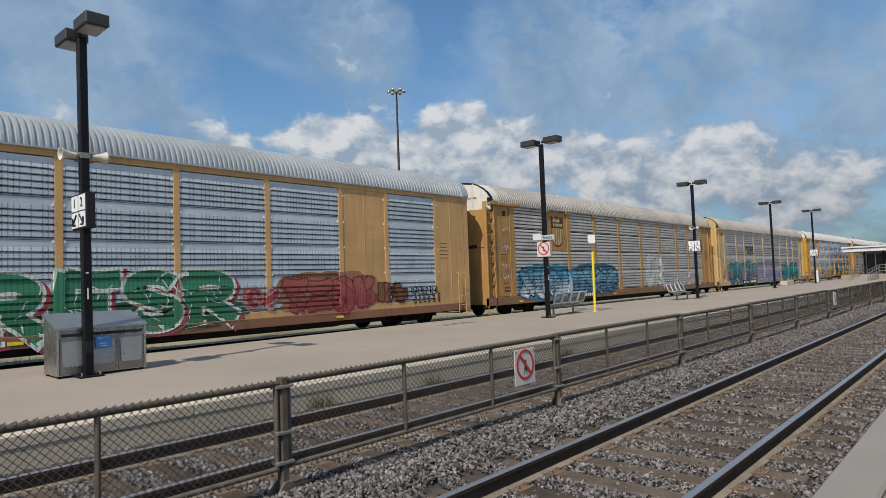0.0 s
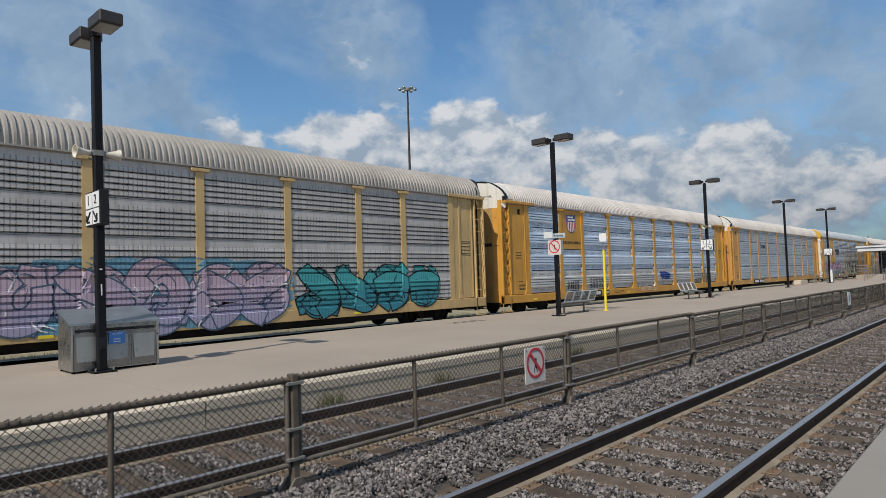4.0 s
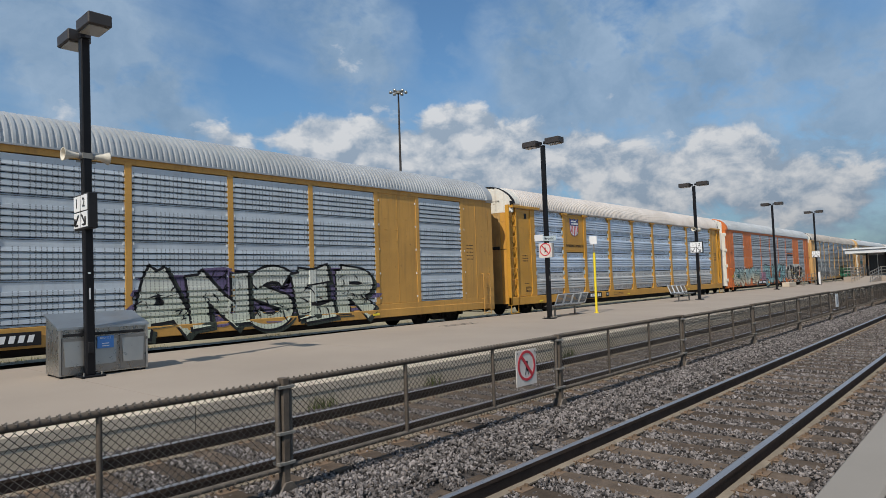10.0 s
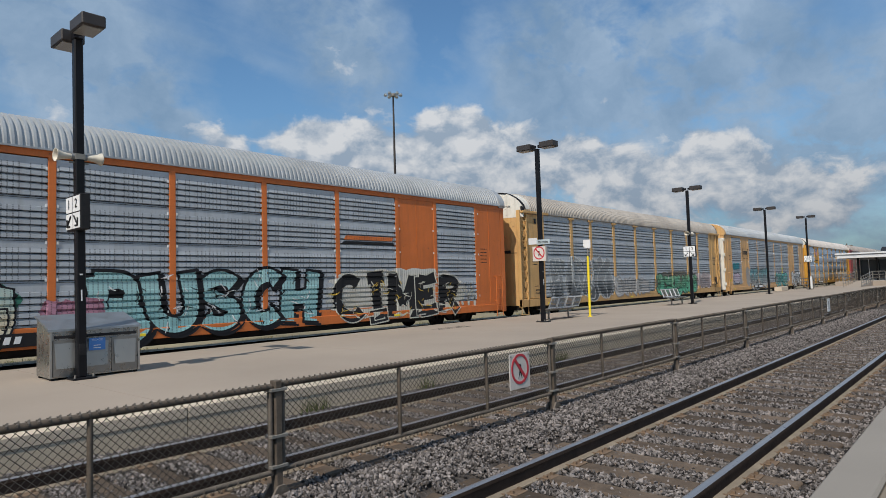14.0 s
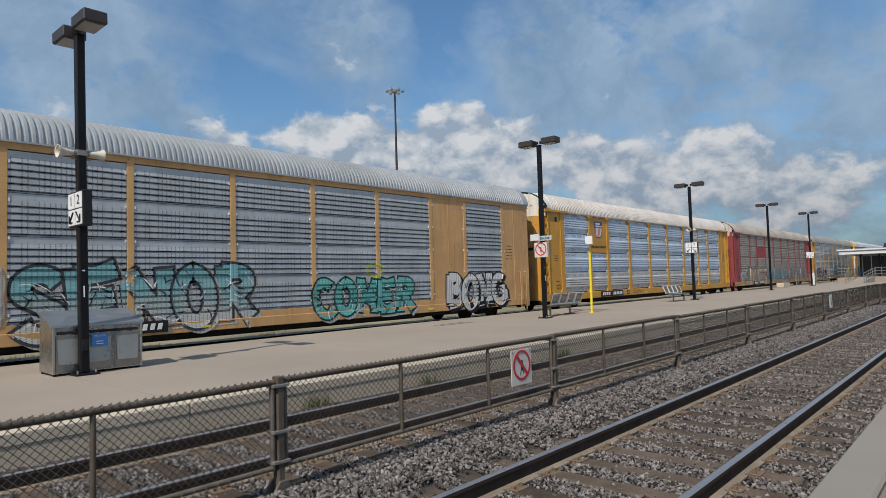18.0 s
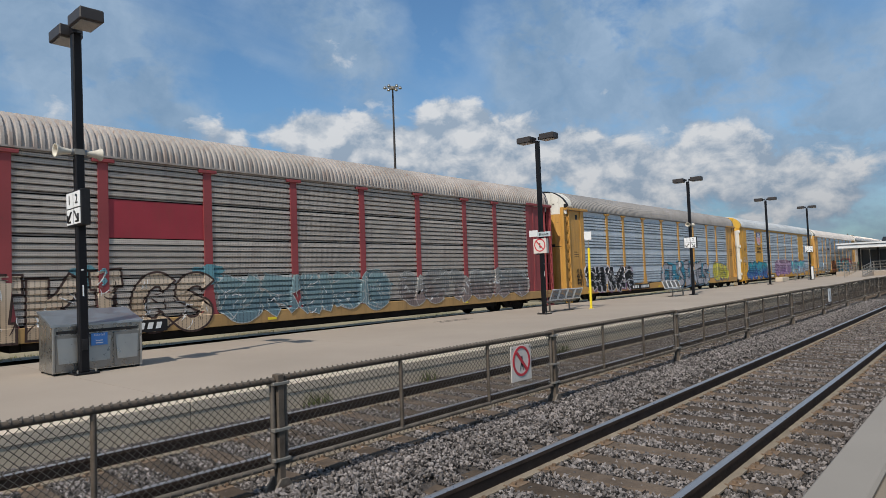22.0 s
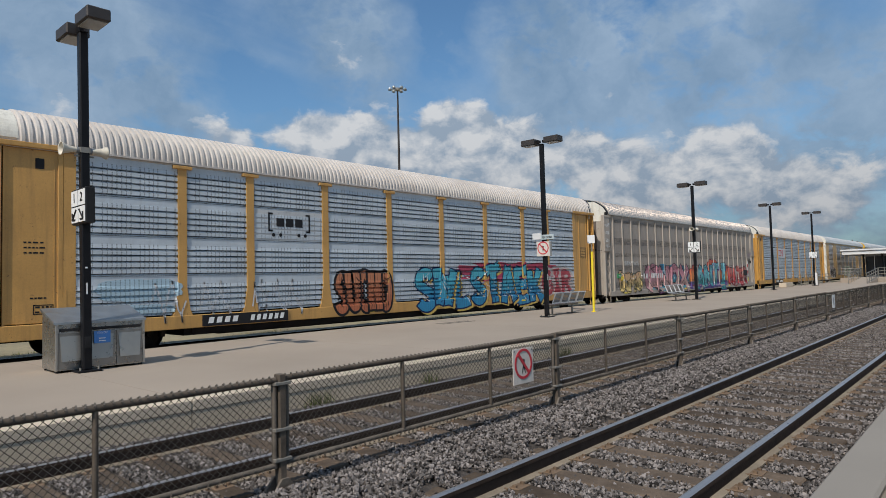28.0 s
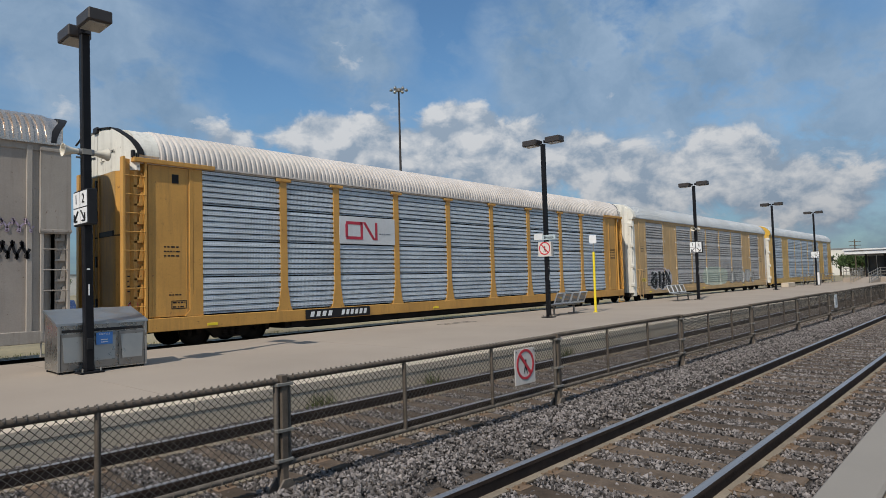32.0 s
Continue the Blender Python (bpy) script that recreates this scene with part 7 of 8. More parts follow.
        P(20.0, 24.7, 0.70, 2.1, "HATER", C((0.42, 0.02, 0.03), (0.60, 0.16, 0.14)), C((0.10, 0.01, 0.015)), halo=C((0.48, 0.40, 0.38)), spark=W_, fat=0.05, rim=0.04, block=C((0.26, 0.02, 0.03)))
        scribble(car, kind, 1.9, 4.0, 2.2, 2.45, W_, 5, 8, 0.016)
        for n, (word, size) in enumerate((("POPE", 0.24), ("KN", 0.26), ("201", 0.28))):
            letters(word, size, WHITE, car, pose(0.03, -1.600, 4.42 - n * 0.42) @ FACE_NEAR @ pose(0, 0, 0, 0, 0, 7 - 6 * n), "sprayed_word", 0.001)
        scribble(car, "A", -0.20, 0.26, 3.16, 3.36, WHITE, 53, 3, 0.016)
        gp = part("plate", Geo().box(1.18, 1.56, -1.580, -1.52, 1.50, 1.76, 0.004), C((0.02, 0.20, 0.07)), car, "small green plate")
        stencils(gp, 1.22, 1.52, 1.54, 1.72, 2, WHITE, -1.582)
        yp = part("warning_label", Geo().box(1.62, 1.86, -1.580, -1.52, 1.38, 1.60, 0.004), YELLOW, car, "small yellow warning label")
        stencils(yp, 1.64, 1.84, 1.41, 1.57, 2, None, -1.582)
        for n in range(5):
            part("reflective_strip", Geo().box(24.84, 24.97, -1.60, -1.592, 1.30 + n * 0.26, 1.54 + n * 0.26), RED if n % 2 else WHITE, car, "red and white reflective strip")
        part("reflective_strip", Geo().box(24.84, 24.97, -1.60, -1.592, 0.95, 1.27), YELLOW, car, "yellow reflective strip")
        part("painted_plate", Geo().box(23.75, 24.75, -1.60, -1.585, 1.42, 1.86), INK, car, "black painted patch")
        scribble(car, kind, 23.8, 24.7, 1.5, 1.75, W_, 12, 6, 0.02)
        scribble(car, kind, 25.2, 26.0, 2.4, 2.8, K_, 6, 4, 0.03)
        scribble(car, kind, 25.1, 26.1, 3.0, 3.3, C((0.4, 0.32, 0.42)), 7, 4, 0.02)
    if k == 16:
        put("emblem_panel", Geo().box(BAYS[2] + 0.1, BAYS[3] - 0.1, -1.572, -1.50, 2.97, 3.88, 0.006).mesh("emblem_panel"), car, paint((0.58, 0.60, 0.62), 0.5, 0.1), "pale panel behind the emblem")
        g = Geo()
        red, y, t = C((0.46, 0.03, 0.06)), -1.580, 0.10
        g.box(6.75, 6.75 + t, y, y + 0.006, 3.2, 3.62).box(6.78, 7.45, y, y + 0.006, 3.62, 3.62 + t).box(6.78, 7.40, y, y + 0.006, 3.12, 3.12 + t)
        part("emblem_mark", g, red, car, "red emblem mark")
        g = Geo().box(7.40, 7.40 + t, y, y + 0.006, 3.12, 3.72).prism([(7.50, 3.72), (7.62, 3.72), (8.08, 3.12), (7.96, 3.12)], y, y + 0.006).box(8.06, 8.06 + t, y, y + 0.006, 3.12, 3.72)
        part("emblem_mark", g, red, car, "red emblem mark")
        stencils(car, 8.2, 8.85, 3.28, 3.40, 1, C((0.2, 0.22, 0.25)), -1.578)
    if k == 17:
        P(2.2, 5.2, 0.72, 1.9, "PSA", K_, C((0.66, 0.66, 0.66)), halo=C((0.45, 0.40, 0.42)), fat=0.06, wild=1)
        v, f = cloud_outline(10.9, 16.4, 0.75, 2.15, random.Random(4), 12, 0.1)
        drape(kind, v, f, 0.004, "graffiti", C((0.50, 0.55, 0.46)), car, "pale green sprayed patch")
        P(16.8, 23.2, 0.85, 1.9, "&#§%@", C((0.50, 0.50, 0.48)), C((0.20, 0.19, 0.18)), wild=1)
    if kind == "A" and "door" in S:
        # height warning lettered on the end door
        for i, word in enumerate(("EXCESS", "HEIGHT", "CAR")):
            letters(word, 0.13, INK, car, pose(-0.222, -0.70, 5.34 - 0.16 * i) @ FACE_LEFT, "warning_lettering")


for number, (kind_of_car, spec) in enumerate(SPECS):
    decorate(number, carrier(kind_of_car, spec), kind_of_car, spec)
# ---- things on the far platform ----


def lamp_post(x, y, label, speakers=False, arrows=False, H=6.42, lean=(0.0, 0.0)):
    p = thing("lamp_post", label, "lamp post", "lamp posts on the platform", at=pose(x, y, PLAT, lean[0], lean[1], 0))
    part("pole", Geo().box(-0.075, 0.075, -0.075, 0.075, 0.03, H, 0.018), POSTBLACK, p, "square black steel pole")
    base = part("base_plate", Geo().box(-0.20, 0.20, -0.20, 0.20, 0.0, 0.035, 0.008), POSTBLACK, p)
    for sx in (-0.15, 0.15):
        for sy in (-0.15, 0.15):
            part("anchor_bolt", Geo().tube((sx, sy, 0.03), (sx, sy, 0.09), 0.018, 6), GALV, base)
    part("hand_hole_cover", Geo().box(-0.05, 0.05, -0.085, -0.07, 0.42, 0.62, 0.006), BLACK, p)
    for s in (-1, 1):
        head = part("lamp_head", Geo().box(-0.20, 0.20, min(s * 0.20, s * 0.80), max(s * 0.20, s * 0.80), H + 0.02, H + 0.24, 0.02), HEADBROWN, p, "brown box-shaped lamp head")
        part("lens", Geo().box(-0.16, 0.16, min(s * 0.26, s * 0.74), max(s * 0.26, s * 0.74), H + 0.004, H + 0.022), LENS, head)
        part("arm", Geo().box(-0.04, 0.04, min(s * 0.05, s * 0.22), max(s * 0.05, s * 0.22), H + 0.07, H + 0.17), POSTBLACK, p)
    part("pole_cap", Geo().box(-0.08, 0.08, -0.08, 0.08, H, H + 0.03, 0.01), POSTBLACK, p)
    part("notice", Geo().box(-0.015, 0.008, -0.079, -0.074, 1.38, 1.58, 0.0), WHITE, p, "small torn paper sticker")
    part("notice", Geo().box(-0.03, 0.015, -0.079, -0.074, 1.84, 1.865, 0.0), WHITE, p, "small torn paper sticker")
    if speakers:
        for s in (-1, 1):
            g = Geo()
            prof = [(0.10, 0.05), (0.18, 0.06), (0.26, 0.078), (0.32, 0.10), (0.37, 0.135), (0.385, 0.14), (0.37, 0.125), (0.28, 0.08)]
            n = 16
            vs = [(s * d, r * math.cos(2 * math.pi * i / n), 3.98 + r * 0.85 * math.sin(2 * math.pi * i / n)) for d, r in prof for i in range(n)]
            g.add(vs, [(j * n + i, j * n + (i + 1) % n, (j + 1) * n + (i + 1) % n, (j + 1) * n + i) for j in range(len(prof) - 1) for i in range(n)], True)
            horn = part("horn", g, HORN, p, "cream loudspeaker horn")
            part("driver", Geo().tube((s * 0.06, 0, 3.98), (s * 0.13, 0, 3.98), 0.06, 10), SIGNGREY, horn)
            part("bracket", Geo().box(min(0, s * 0.16), max(0, s * 0.16), -0.015, 0.015, 3.86, 3.89), GALV, horn)
        part("strap", Geo().box(-0.082, 0.082, -0.082, 0.082, 3.93, 4.03), GALV, p)
    if arrows:
        box = part("sign_box", Geo().box(-0.10, 0.06, -0.345, 0.345, 2.64, 3.28, 0.012), BLACK, p, "black two-sided direction sign box")
        for s, word, dx in ((1, "1", -1), (-1, "2", 1)):
            for z0, z1 in ((2.97, 3.25), (2.67, 2.95)):
                part("sign_plate", Geo().box(-0.112, -0.10, s * 0.172 - 0.155, s * 0.172 + 0.155, z0, z1, 0.003), WHITE, box)
            letters(word, 0.24, INK, box, pose(-0.116, s * 0.172, 3.11) @ FACE_LEFT, "platform_number")
            g = Geo()
            c, q = s * 0.172, 0.018
            # a slanting arrow that points down and outwards
            a, b = Vector((-0.116, c + s * -0.10, 2.90)), Vector((-0.116, c + s * 0.08, 2.72))
            g.tube(a, b, q, 4)
            g.tube(b, b + Vector((0, 0, 0.13)), q, 4)
            g.tube(b, b + Vector((0, -s * 0.13, 0)), q, 4)
            part("arrow", g, INK, box)
    return p


LAMPS = [(4.25, 12.36), (20.05, 12.75), (36.3, 13.15), (55.0, 13.85), (69.4, 13.85)]
lamp_post(*LAMPS[0], "black lamp post with two box heads, loudspeakers and direction sign", True, True, 6.15, (-0.6, -0.55))
second = lamp_post(*LAMPS[1], "black lamp post with a station name sign and no-walking sign")
lamp_post(*LAMPS[2], "black lamp post with loudspeakers and direction sign beside a bench", True, True)
lamp_post(*LAMPS[3], "plain black lamp post with two box heads", False, False, 6.68)
last = lamp_post(*LAMPS[4], "black lamp post with direction sign beside the shelter ramp", False, True, 6.92)


def no_walking(parent, m, w, h, name="no_walking_sign"):
    """A white plate with a red barred ring over a plain dark upright mark; faces -y before m."""
    pl = part(name, Geo().box(-w / 2, w / 2, -0.006, 0.006, -h / 2, h / 2, 0.002), SIGNWARM, parent, "white plate with a red barred ring")
    pl.matrix_basis = m
    g, n = Geo(), 32
    r0, r1 = 0.36 * w, 0.43 * w
    cz = 0.06 * h
    vs = [(r * math.cos(2 * math.pi * i / n), y, cz + r * math.sin(2 * math.pi * i / n)) for r, y in ((r0, -0.012), (r1, -0.012), (r1, -0.006), (r0, -0.006)) for i in range(n)]
    g.add(vs, [(a * n + i, a * n + (i + 1) % n, b * n + (i + 1) % n, b * n + i) for a, b in ((0, 1), (1, 2), (3, 0)) for i in range(n)])
    d = r0 * 0.72
    g.prism([(-d - 0.02, cz + d), (-d + 0.02, cz + d + 0.02), (d + 0.02, cz - d), (d - 0.02, cz - d - 0.02)], -0.015, -0.011)
    part("barred_ring", g, RED, pl)
    k = 0.09 * w
    part("dark_mark", Geo().prism([(-k, cz - 0.28 * w), (-0.3 * k, cz - 0.05 * w), (-0.6 * k, cz + 0.13 * w), (0.6 * k, cz + 0.13 * w), (0.5 * k, cz - 0.05 * w), (k, cz - 0.28 * w), (0, cz - 0.10 * w)], -0.0105, -0.006), INK, pl)
    return pl


def name_sign():
    # two folded blades with the station's name, facing along the platform
    bl = part("name_sign", Geo().box(-0.11, -0.085, -0.46, 0.10, 2.86, 3.04, 0.004), SIGNBLUE, second, "pale station name blade")
    letters("Bronte", 0.145, INK, bl, pose(-0.114, -0.18, 2.95) @ FACE_LEFT, "station_name")
    part("name_sign", Geo().box(-0.08, -0.06, 0.10, 0.48, 2.88, 3.12, 0.004), FASCIA, second, "pale station name blade")
    no_walking(second, pose(-0.12, 0.0, 2.52, 0, 0, -90), 0.56, 0.54)
    part("sign_back", Geo().box(-0.10, -0.06, -0.34, 0.20, 2.25, 2.78, 0.004), SIGNGREY, second)


name_sign()


def recycling_bin(x, y):
    b = thing("recycling_bin", "stainless steel three-door recycling bin with a sloping lid", "bin", at=pose(x, y, PLAT, 0, 0, -2))
    w, d, h0, h1 = 1.50, 0.80, 0.86, 1.10
    g = Geo()
    g.add([(0, 0, 0.04), (0, d, 0.04), (0, d, h1), (0, 0, h0), (w, 0, 0.04), (w, d, 0.04), (w, d, h1), (w, 0, h0)],
          [(0, 1, 2, 3), (7, 6, 5, 4), (0, 3, 7, 4), (1, 5, 6, 2), (0, 4, 5, 1), (3, 2, 6, 7)])
    part("body", g, STEEL, b)
    l = Geo()
    e = 0.03
    l.add([(-e, -e, h0 - 0.01), (w + e, -e, h0 - 0.01), (w + e, d + e, h1 - 0.01), (-e, d + e, h1 - 0.01), (-e, -e, h0 + 0.03), (w + e, -e, h0 + 0.03), (w + e, d + e, h1 + 0.03), (-e, d + e, h1 + 0.03)],
          [(3, 2, 1, 0), (4, 5, 6, 7), (0, 1, 5, 4), (1, 2, 6, 5), (2, 3, 7, 6), (3, 0, 4, 7)])
    part("lid", l, STEELLID, b, "sloping steel lid with the mirrored sky's blue in its colour")
    for i in range(3):
        a = 0.035 + i * 0.485
        dr = part("door", Geo().box(a, a + 0.465, -0.018, 0.0, 0.06, 0.70, 0.006), STEELDOOR, b, "dark steel door")
        # the door's bright reflection, built as a paler tilted panel
        flap = Geo()
        flap.add([(a + 0.05, -0.060, 0.20), (a + 0.40, -0.060, 0.20), (a + 0.43, -0.022, 0.64), (a + 0.03, -0.022, 0.64), (a + 0.05, -0.019, 0.20), (a + 0.40, -0.019, 0.20), (a + 0.43, -0.019, 0.64), (a + 0.03, -0.019, 0.64)],
                 [(0, 1, 2, 3), (7, 6, 5, 4), (0, 4, 5, 1), (1, 5, 6, 2), (2, 6, 7, 3), (3, 7, 4, 0)])
        part("flap", flap, STEELPALE, dr, "paler tilted steel panel standing for a reflection")
    part("slot", Geo().box(0.06, w - 0.06, -0.012, 0.004, 0.725, 0.775, 0.004), BLACK, b, "dark deposit slot")
    part("edge_trim", Geo().box(-0.008, 0.03, -0.03, 0.0, 0.04, 0.85, 0.004), STEELPALE, b)
    part("edge_trim", Geo().box(w - 0.03, w + 0.008, -0.03, 0.0, 0.04, 0.85, 0.004), STEELPALE, b)
    lb = part("label", Geo().box(0.60, 0.88, -0.070, -0.064, 0.48, 0.70, 0.0), BLUE, b, "blue recycling label")
    letters("RECYCLE", 0.045, WHITE, lb, pose(0.74, -0.073, 0.665) @ FACE_NEAR, "label_word", 0.001)
    for i in range(2):
        part("label_bar", Geo().box(0.68, 0.80, -0.0735, -0.070, 0.56 - i * 0.045, 0.575 - i * 0.045), WHITE, lb)
    for sx in (0.02, w - 0.08):
        for sy in (0.03, d - 0.09):
            part("foot", Geo().box(sx, sx + 0.06, sy, sy + 0.06, 0.0, 0.05), BLACK, b)
    return b


recycling_bin(3.80, 12.52)


def bench(x, y, turn, label):
    b = thing("bench", label, "bench", "platform benches", at=pose(x, y, PLAT, 0, 0, turn))
    part("beam", Geo().box(0.0, 2.4, -0.04, 0.04, 0.34, 0.40, 0.006), GALV, b)
    for lx in (0.45, 1.95):
        lg = part("leg", Geo().box(lx - 0.03, lx + 0.03, -0.03, 0.03, 0.02, 0.36, 0.006), GALV, b)
        part("foot", Geo().box(lx - 0.05, lx + 0.05, -0.24, 0.24, 0.0, 0.03, 0.006), GALV, lg)
    for i in range(4):
        a = 0.04 + i * 0.59
        se = part("seat", Geo().box(a, a + 0.54, -0.22, 0.24, 0.40, 0.425, 0.008), STEEL, b)
        fr = Geo()
        lo, hi = (0.24, 0.47), (0.40, 0.86)
        for u in (a, a + 0.50):
            fr.add([(u, lo[0], lo[1]), (u + 0.04, lo[0], lo[1]), (u + 0.04, lo[0] + 0.03, lo[1]), (u, lo[0] + 0.03, lo[1]), (u, hi[0], hi[1]), (u + 0.04, hi[0], hi[1]), (u + 0.04, hi[0] + 0.03, hi[1]), (u, hi[0] + 0.03, hi[1])],
                   [(3, 2, 1, 0), (4, 5, 6, 7), (0, 1, 5, 4), (1, 2, 6, 5), (2, 3, 7, 6), (3, 0, 4, 7)])
        fr.box(a, a + 0.54, hi[0] - 0.005, hi[0] + 0.03, hi[1] - 0.02, hi[1] + 0.02)
        fr.box(a, a + 0.54, lo[0] - 0.005, lo[0] + 0.03, lo[1] - 0.02, lo[1] + 0.02)
        bk = part("back_frame", fr, FASCIA, b, "bright tubular back frame")
        for j in range(7):
            z = lo[1] + 0.05 + j * 0.05
            yy = lo[0] + (hi[0] - lo[0]) * (z - lo[1]) / (hi[1] - lo[1])
            # slat colour carries the light: darker on the turned bench's shaded back
            part("slat", Geo().box(a + 0.04, a + 0.50, yy + 0.006, yy + 0.022, z - 0.019, z + 0.019), SIGNGREY if turn else GALV, bk)
    return b


bench(23.25, 13.30, 180, "grey steel four-seat bench beside the lamp post")
bench(33.7, 13.5, 0, "steel four-seat bench with slats toned as lit, beside the lamp post")


def stop_marker(x, y):
    p = thing("marker_pole", "yellow pole with a small white plate", "pole", at=pose(x, y, PLAT, 0.5, -0.6, 0))
    part("pole", Geo().tube((0, 0, 0), (0, 0, 2.48), 0.05, 12), YELLOW, p)
    part("upper_pole", Geo().tube((0, 0, 2.48), (0, 0, 3.1), 0.026, 10), GALV, p)
    part("plate", Geo().box(-0.05, -0.03, -0.165, 0.165, 2.82, 3.16, 0.004), WHITE, p)
    part("base", Geo().tube((0, 0, 0), (0, 0, 0.02), 0.10, 14), YELLOW, p)


stop_marker(23.6, 12.75)
fence_plate = thing("no_walking_sign", "white warning plate with red barred ring on the fence", "sign", at=pose(6.95, FENCE_Y - 0.045, 0.52))
no_walking(fence_plate, pose(0, 0, 0, 0, 0, 0), 0.46, 0.46, "plate")
for sx in (-0.2, 0.2):
    part("bolt", Geo().tube((sx, -0.012, 0.2), (sx, 0.03, 0.2), 0.012, 6), GALV, fence_plate)
far_plate = thing("fence_sign", "small pale plate on the far end of the fence", "sign", at=pose(27.0, FENCE_Y - 0.045, 0.52))
part("plate", Geo().box(-0.24, 0.24, -0.006, 0.006, -0.24, 0.24, 0.002), FASCIA, far_plate)
part("plate_bar", Geo().box(-0.06, 0.06, -0.012, -0.006, -0.14, 0.14), SIGNGREY, far_plate)

# two narrow dark bars let into the platform
for i, (dx, dy) in enumerate(((15.75, 14.35), (15.75, 14.05))):
    dr = thing("drain_grate", "narrow dark bar in the platform", "drain", "slot drains")
    part("grate", Geo().box(dx, dx + 1.7, dy, dy + 0.07, PLAT - 0.02, PLAT + 0.004), INK, dr)

# ---- the far end: raised deck, ramp rails, shelter ----


def far_end():
    d = thing("raised_deck", "raised concrete boarding deck with a ramp", "platform", kind="structure")
    part("deck", Geo().box(84, 112, 9.3, 14.2, PLAT - 0.02, 0.72, 0.02), CONCRETE, d)
    r = Geo()
    r.add([(76.5, 10.6, PLAT), (84, 10.6, PLAT), (84, 10.6, 0.72), (76.5, 12.2, PLAT), (84, 12.2, PLAT), (84, 12.2, 0.72)], [(0, 1, 2), (5, 4, 3), (0, 2, 5, 3), (1, 4, 5, 2), (0, 3, 4, 1)])
    part("ramp", r, CONCRETE, d)

    def railing(x0, y0, z0, x1, y1, z1, n, label):
        t = thing("handrail", label, "handrail", "handrails of the ramp")
        a, b = Vector((x0, y0, z0)), Vector((x1, y1, z1))
        for h in (1.05, 0.72, 0.40):
            part("rail", Geo().tube(a + Vector((0, 0, h)), b + Vector((0, 0, h)), 0.03, 8), GALV, t)
        for i in range(n + 1):
            p = a.lerp(b, i / n)
            part("post", Geo().tube(p, p + Vector((0, 0, 1.06)), 0.03, 8), GALV, t)

    railing(76.5, 12.2, PLAT, 84, 12.2, 0.72, 5, "galvanised handrail up the ramp")
    railing(76.5, 10.6, PLAT, 84, 10.6, 0.72, 5, "galvanised handrail up the ramp")
    railing(84, 12.25, 0.72, 84.1, 14.1, 0.72, 2, "galvanised handrail on the deck")
    railing(84, 9.4, 0.72, 84.1, 10.55, 0.72, 2, "galvanised handrail on the deck")
    railing(84.1, 14.1, 0.72, 108, 14.1, 0.72, 12, "galvanised handrail along the deck")
    railing(70.8, 15.0, PLAT, 84, 15.0, PLAT, 8, "galvanised handrail along the platform back")
    railing(66.6, 14.6, PLAT, 67.6, 14.6, PLAT, 1, "short galvanised guard rail")
    box = thing("equipment_cabinet", "narrow galvanised metal cabinet beside the lamp post", "cabinet", at=pose(69.5, 13.7, PLAT))
    part("body", Geo().box(-0.14, 0.14, -0.13, 0.13, 0.0, 1.32, 0.02), GALV, box)
    part("door", Geo().box(-0.155, -0.14, -0.10, 0.10, 0.08, 1.25, 0.004), FASCIA, box)
    kb = thing("concrete_block", "low tan concrete block on the platform", "block", at=pose(64.5, 15.2, PLAT))
    part("block", Geo().box(-1.2, 1.2, -0.3, 0.3, 0, 0.4, 0.03), KERB, kb)

    s = thing("platform_shelter", "low platform shelter with a broad pale canopy", "shelter")
    part("canopy", Geo().box(90, 120, 8.6, 14.9, 3.45, 3.62, 0.02), FASCIA, s)
    for z0, z1, o in ((3.62, 3.86, 0.0), (3.90, 4.08, -0.15)):
        part("fascia", Geo().box(90 + o, 120, 8.6 + o, 14.9 - o, z0, z1, 0.02), FASCIA, s, "pale metal fascia band")
    part("roof", Geo().box(90.6, 119.5, 9.2, 14.3, 4.08, 4.14), SIGNGREY, s)
    for y in (9.2, 11.0, 12.9):
        for x in (91.5, 97, 103):
            part("column", Geo().box(x - 0.1, x + 0.1, y - 0.1, y + 0.1, 0.72, 3.45, 0.01), POSTBLACK, s)
    for y0, y1 in ((9.3, 10.1), (10.15, 10.95), (11.05, 11.9), (11.95, 12.8)):
        pn = part("glass_panel", Geo().box(92.5, 92.54, y0, y1, 0.95, 3.2), GLASSD, s, "dark glazed panel")
        part("panel_frame", Geo().box(92.48, 92.56, y0 - 0.03, y0 + 0.02, 0.75, 3.3), FASCIA, pn)
    part("wall", Geo().box(92.6, 104, 9.25, 12.9, 0.72, 3.44), SIGNGREY, s)
    hip = thing("station_building", "dark-roofed station building behind the shelter", "building")
    part("wall", Geo().box(128, 150, 10.5, 14.2, PLAT, 4.2), SIGNGREY, hip)
    part("roof", Geo().prism([(127, 4.2), (151, 4.2), (146, 6.0), (132, 6.0)], 9.6, 15.0), BLACK, hip)


far_end()

# ---- beyond the train ----


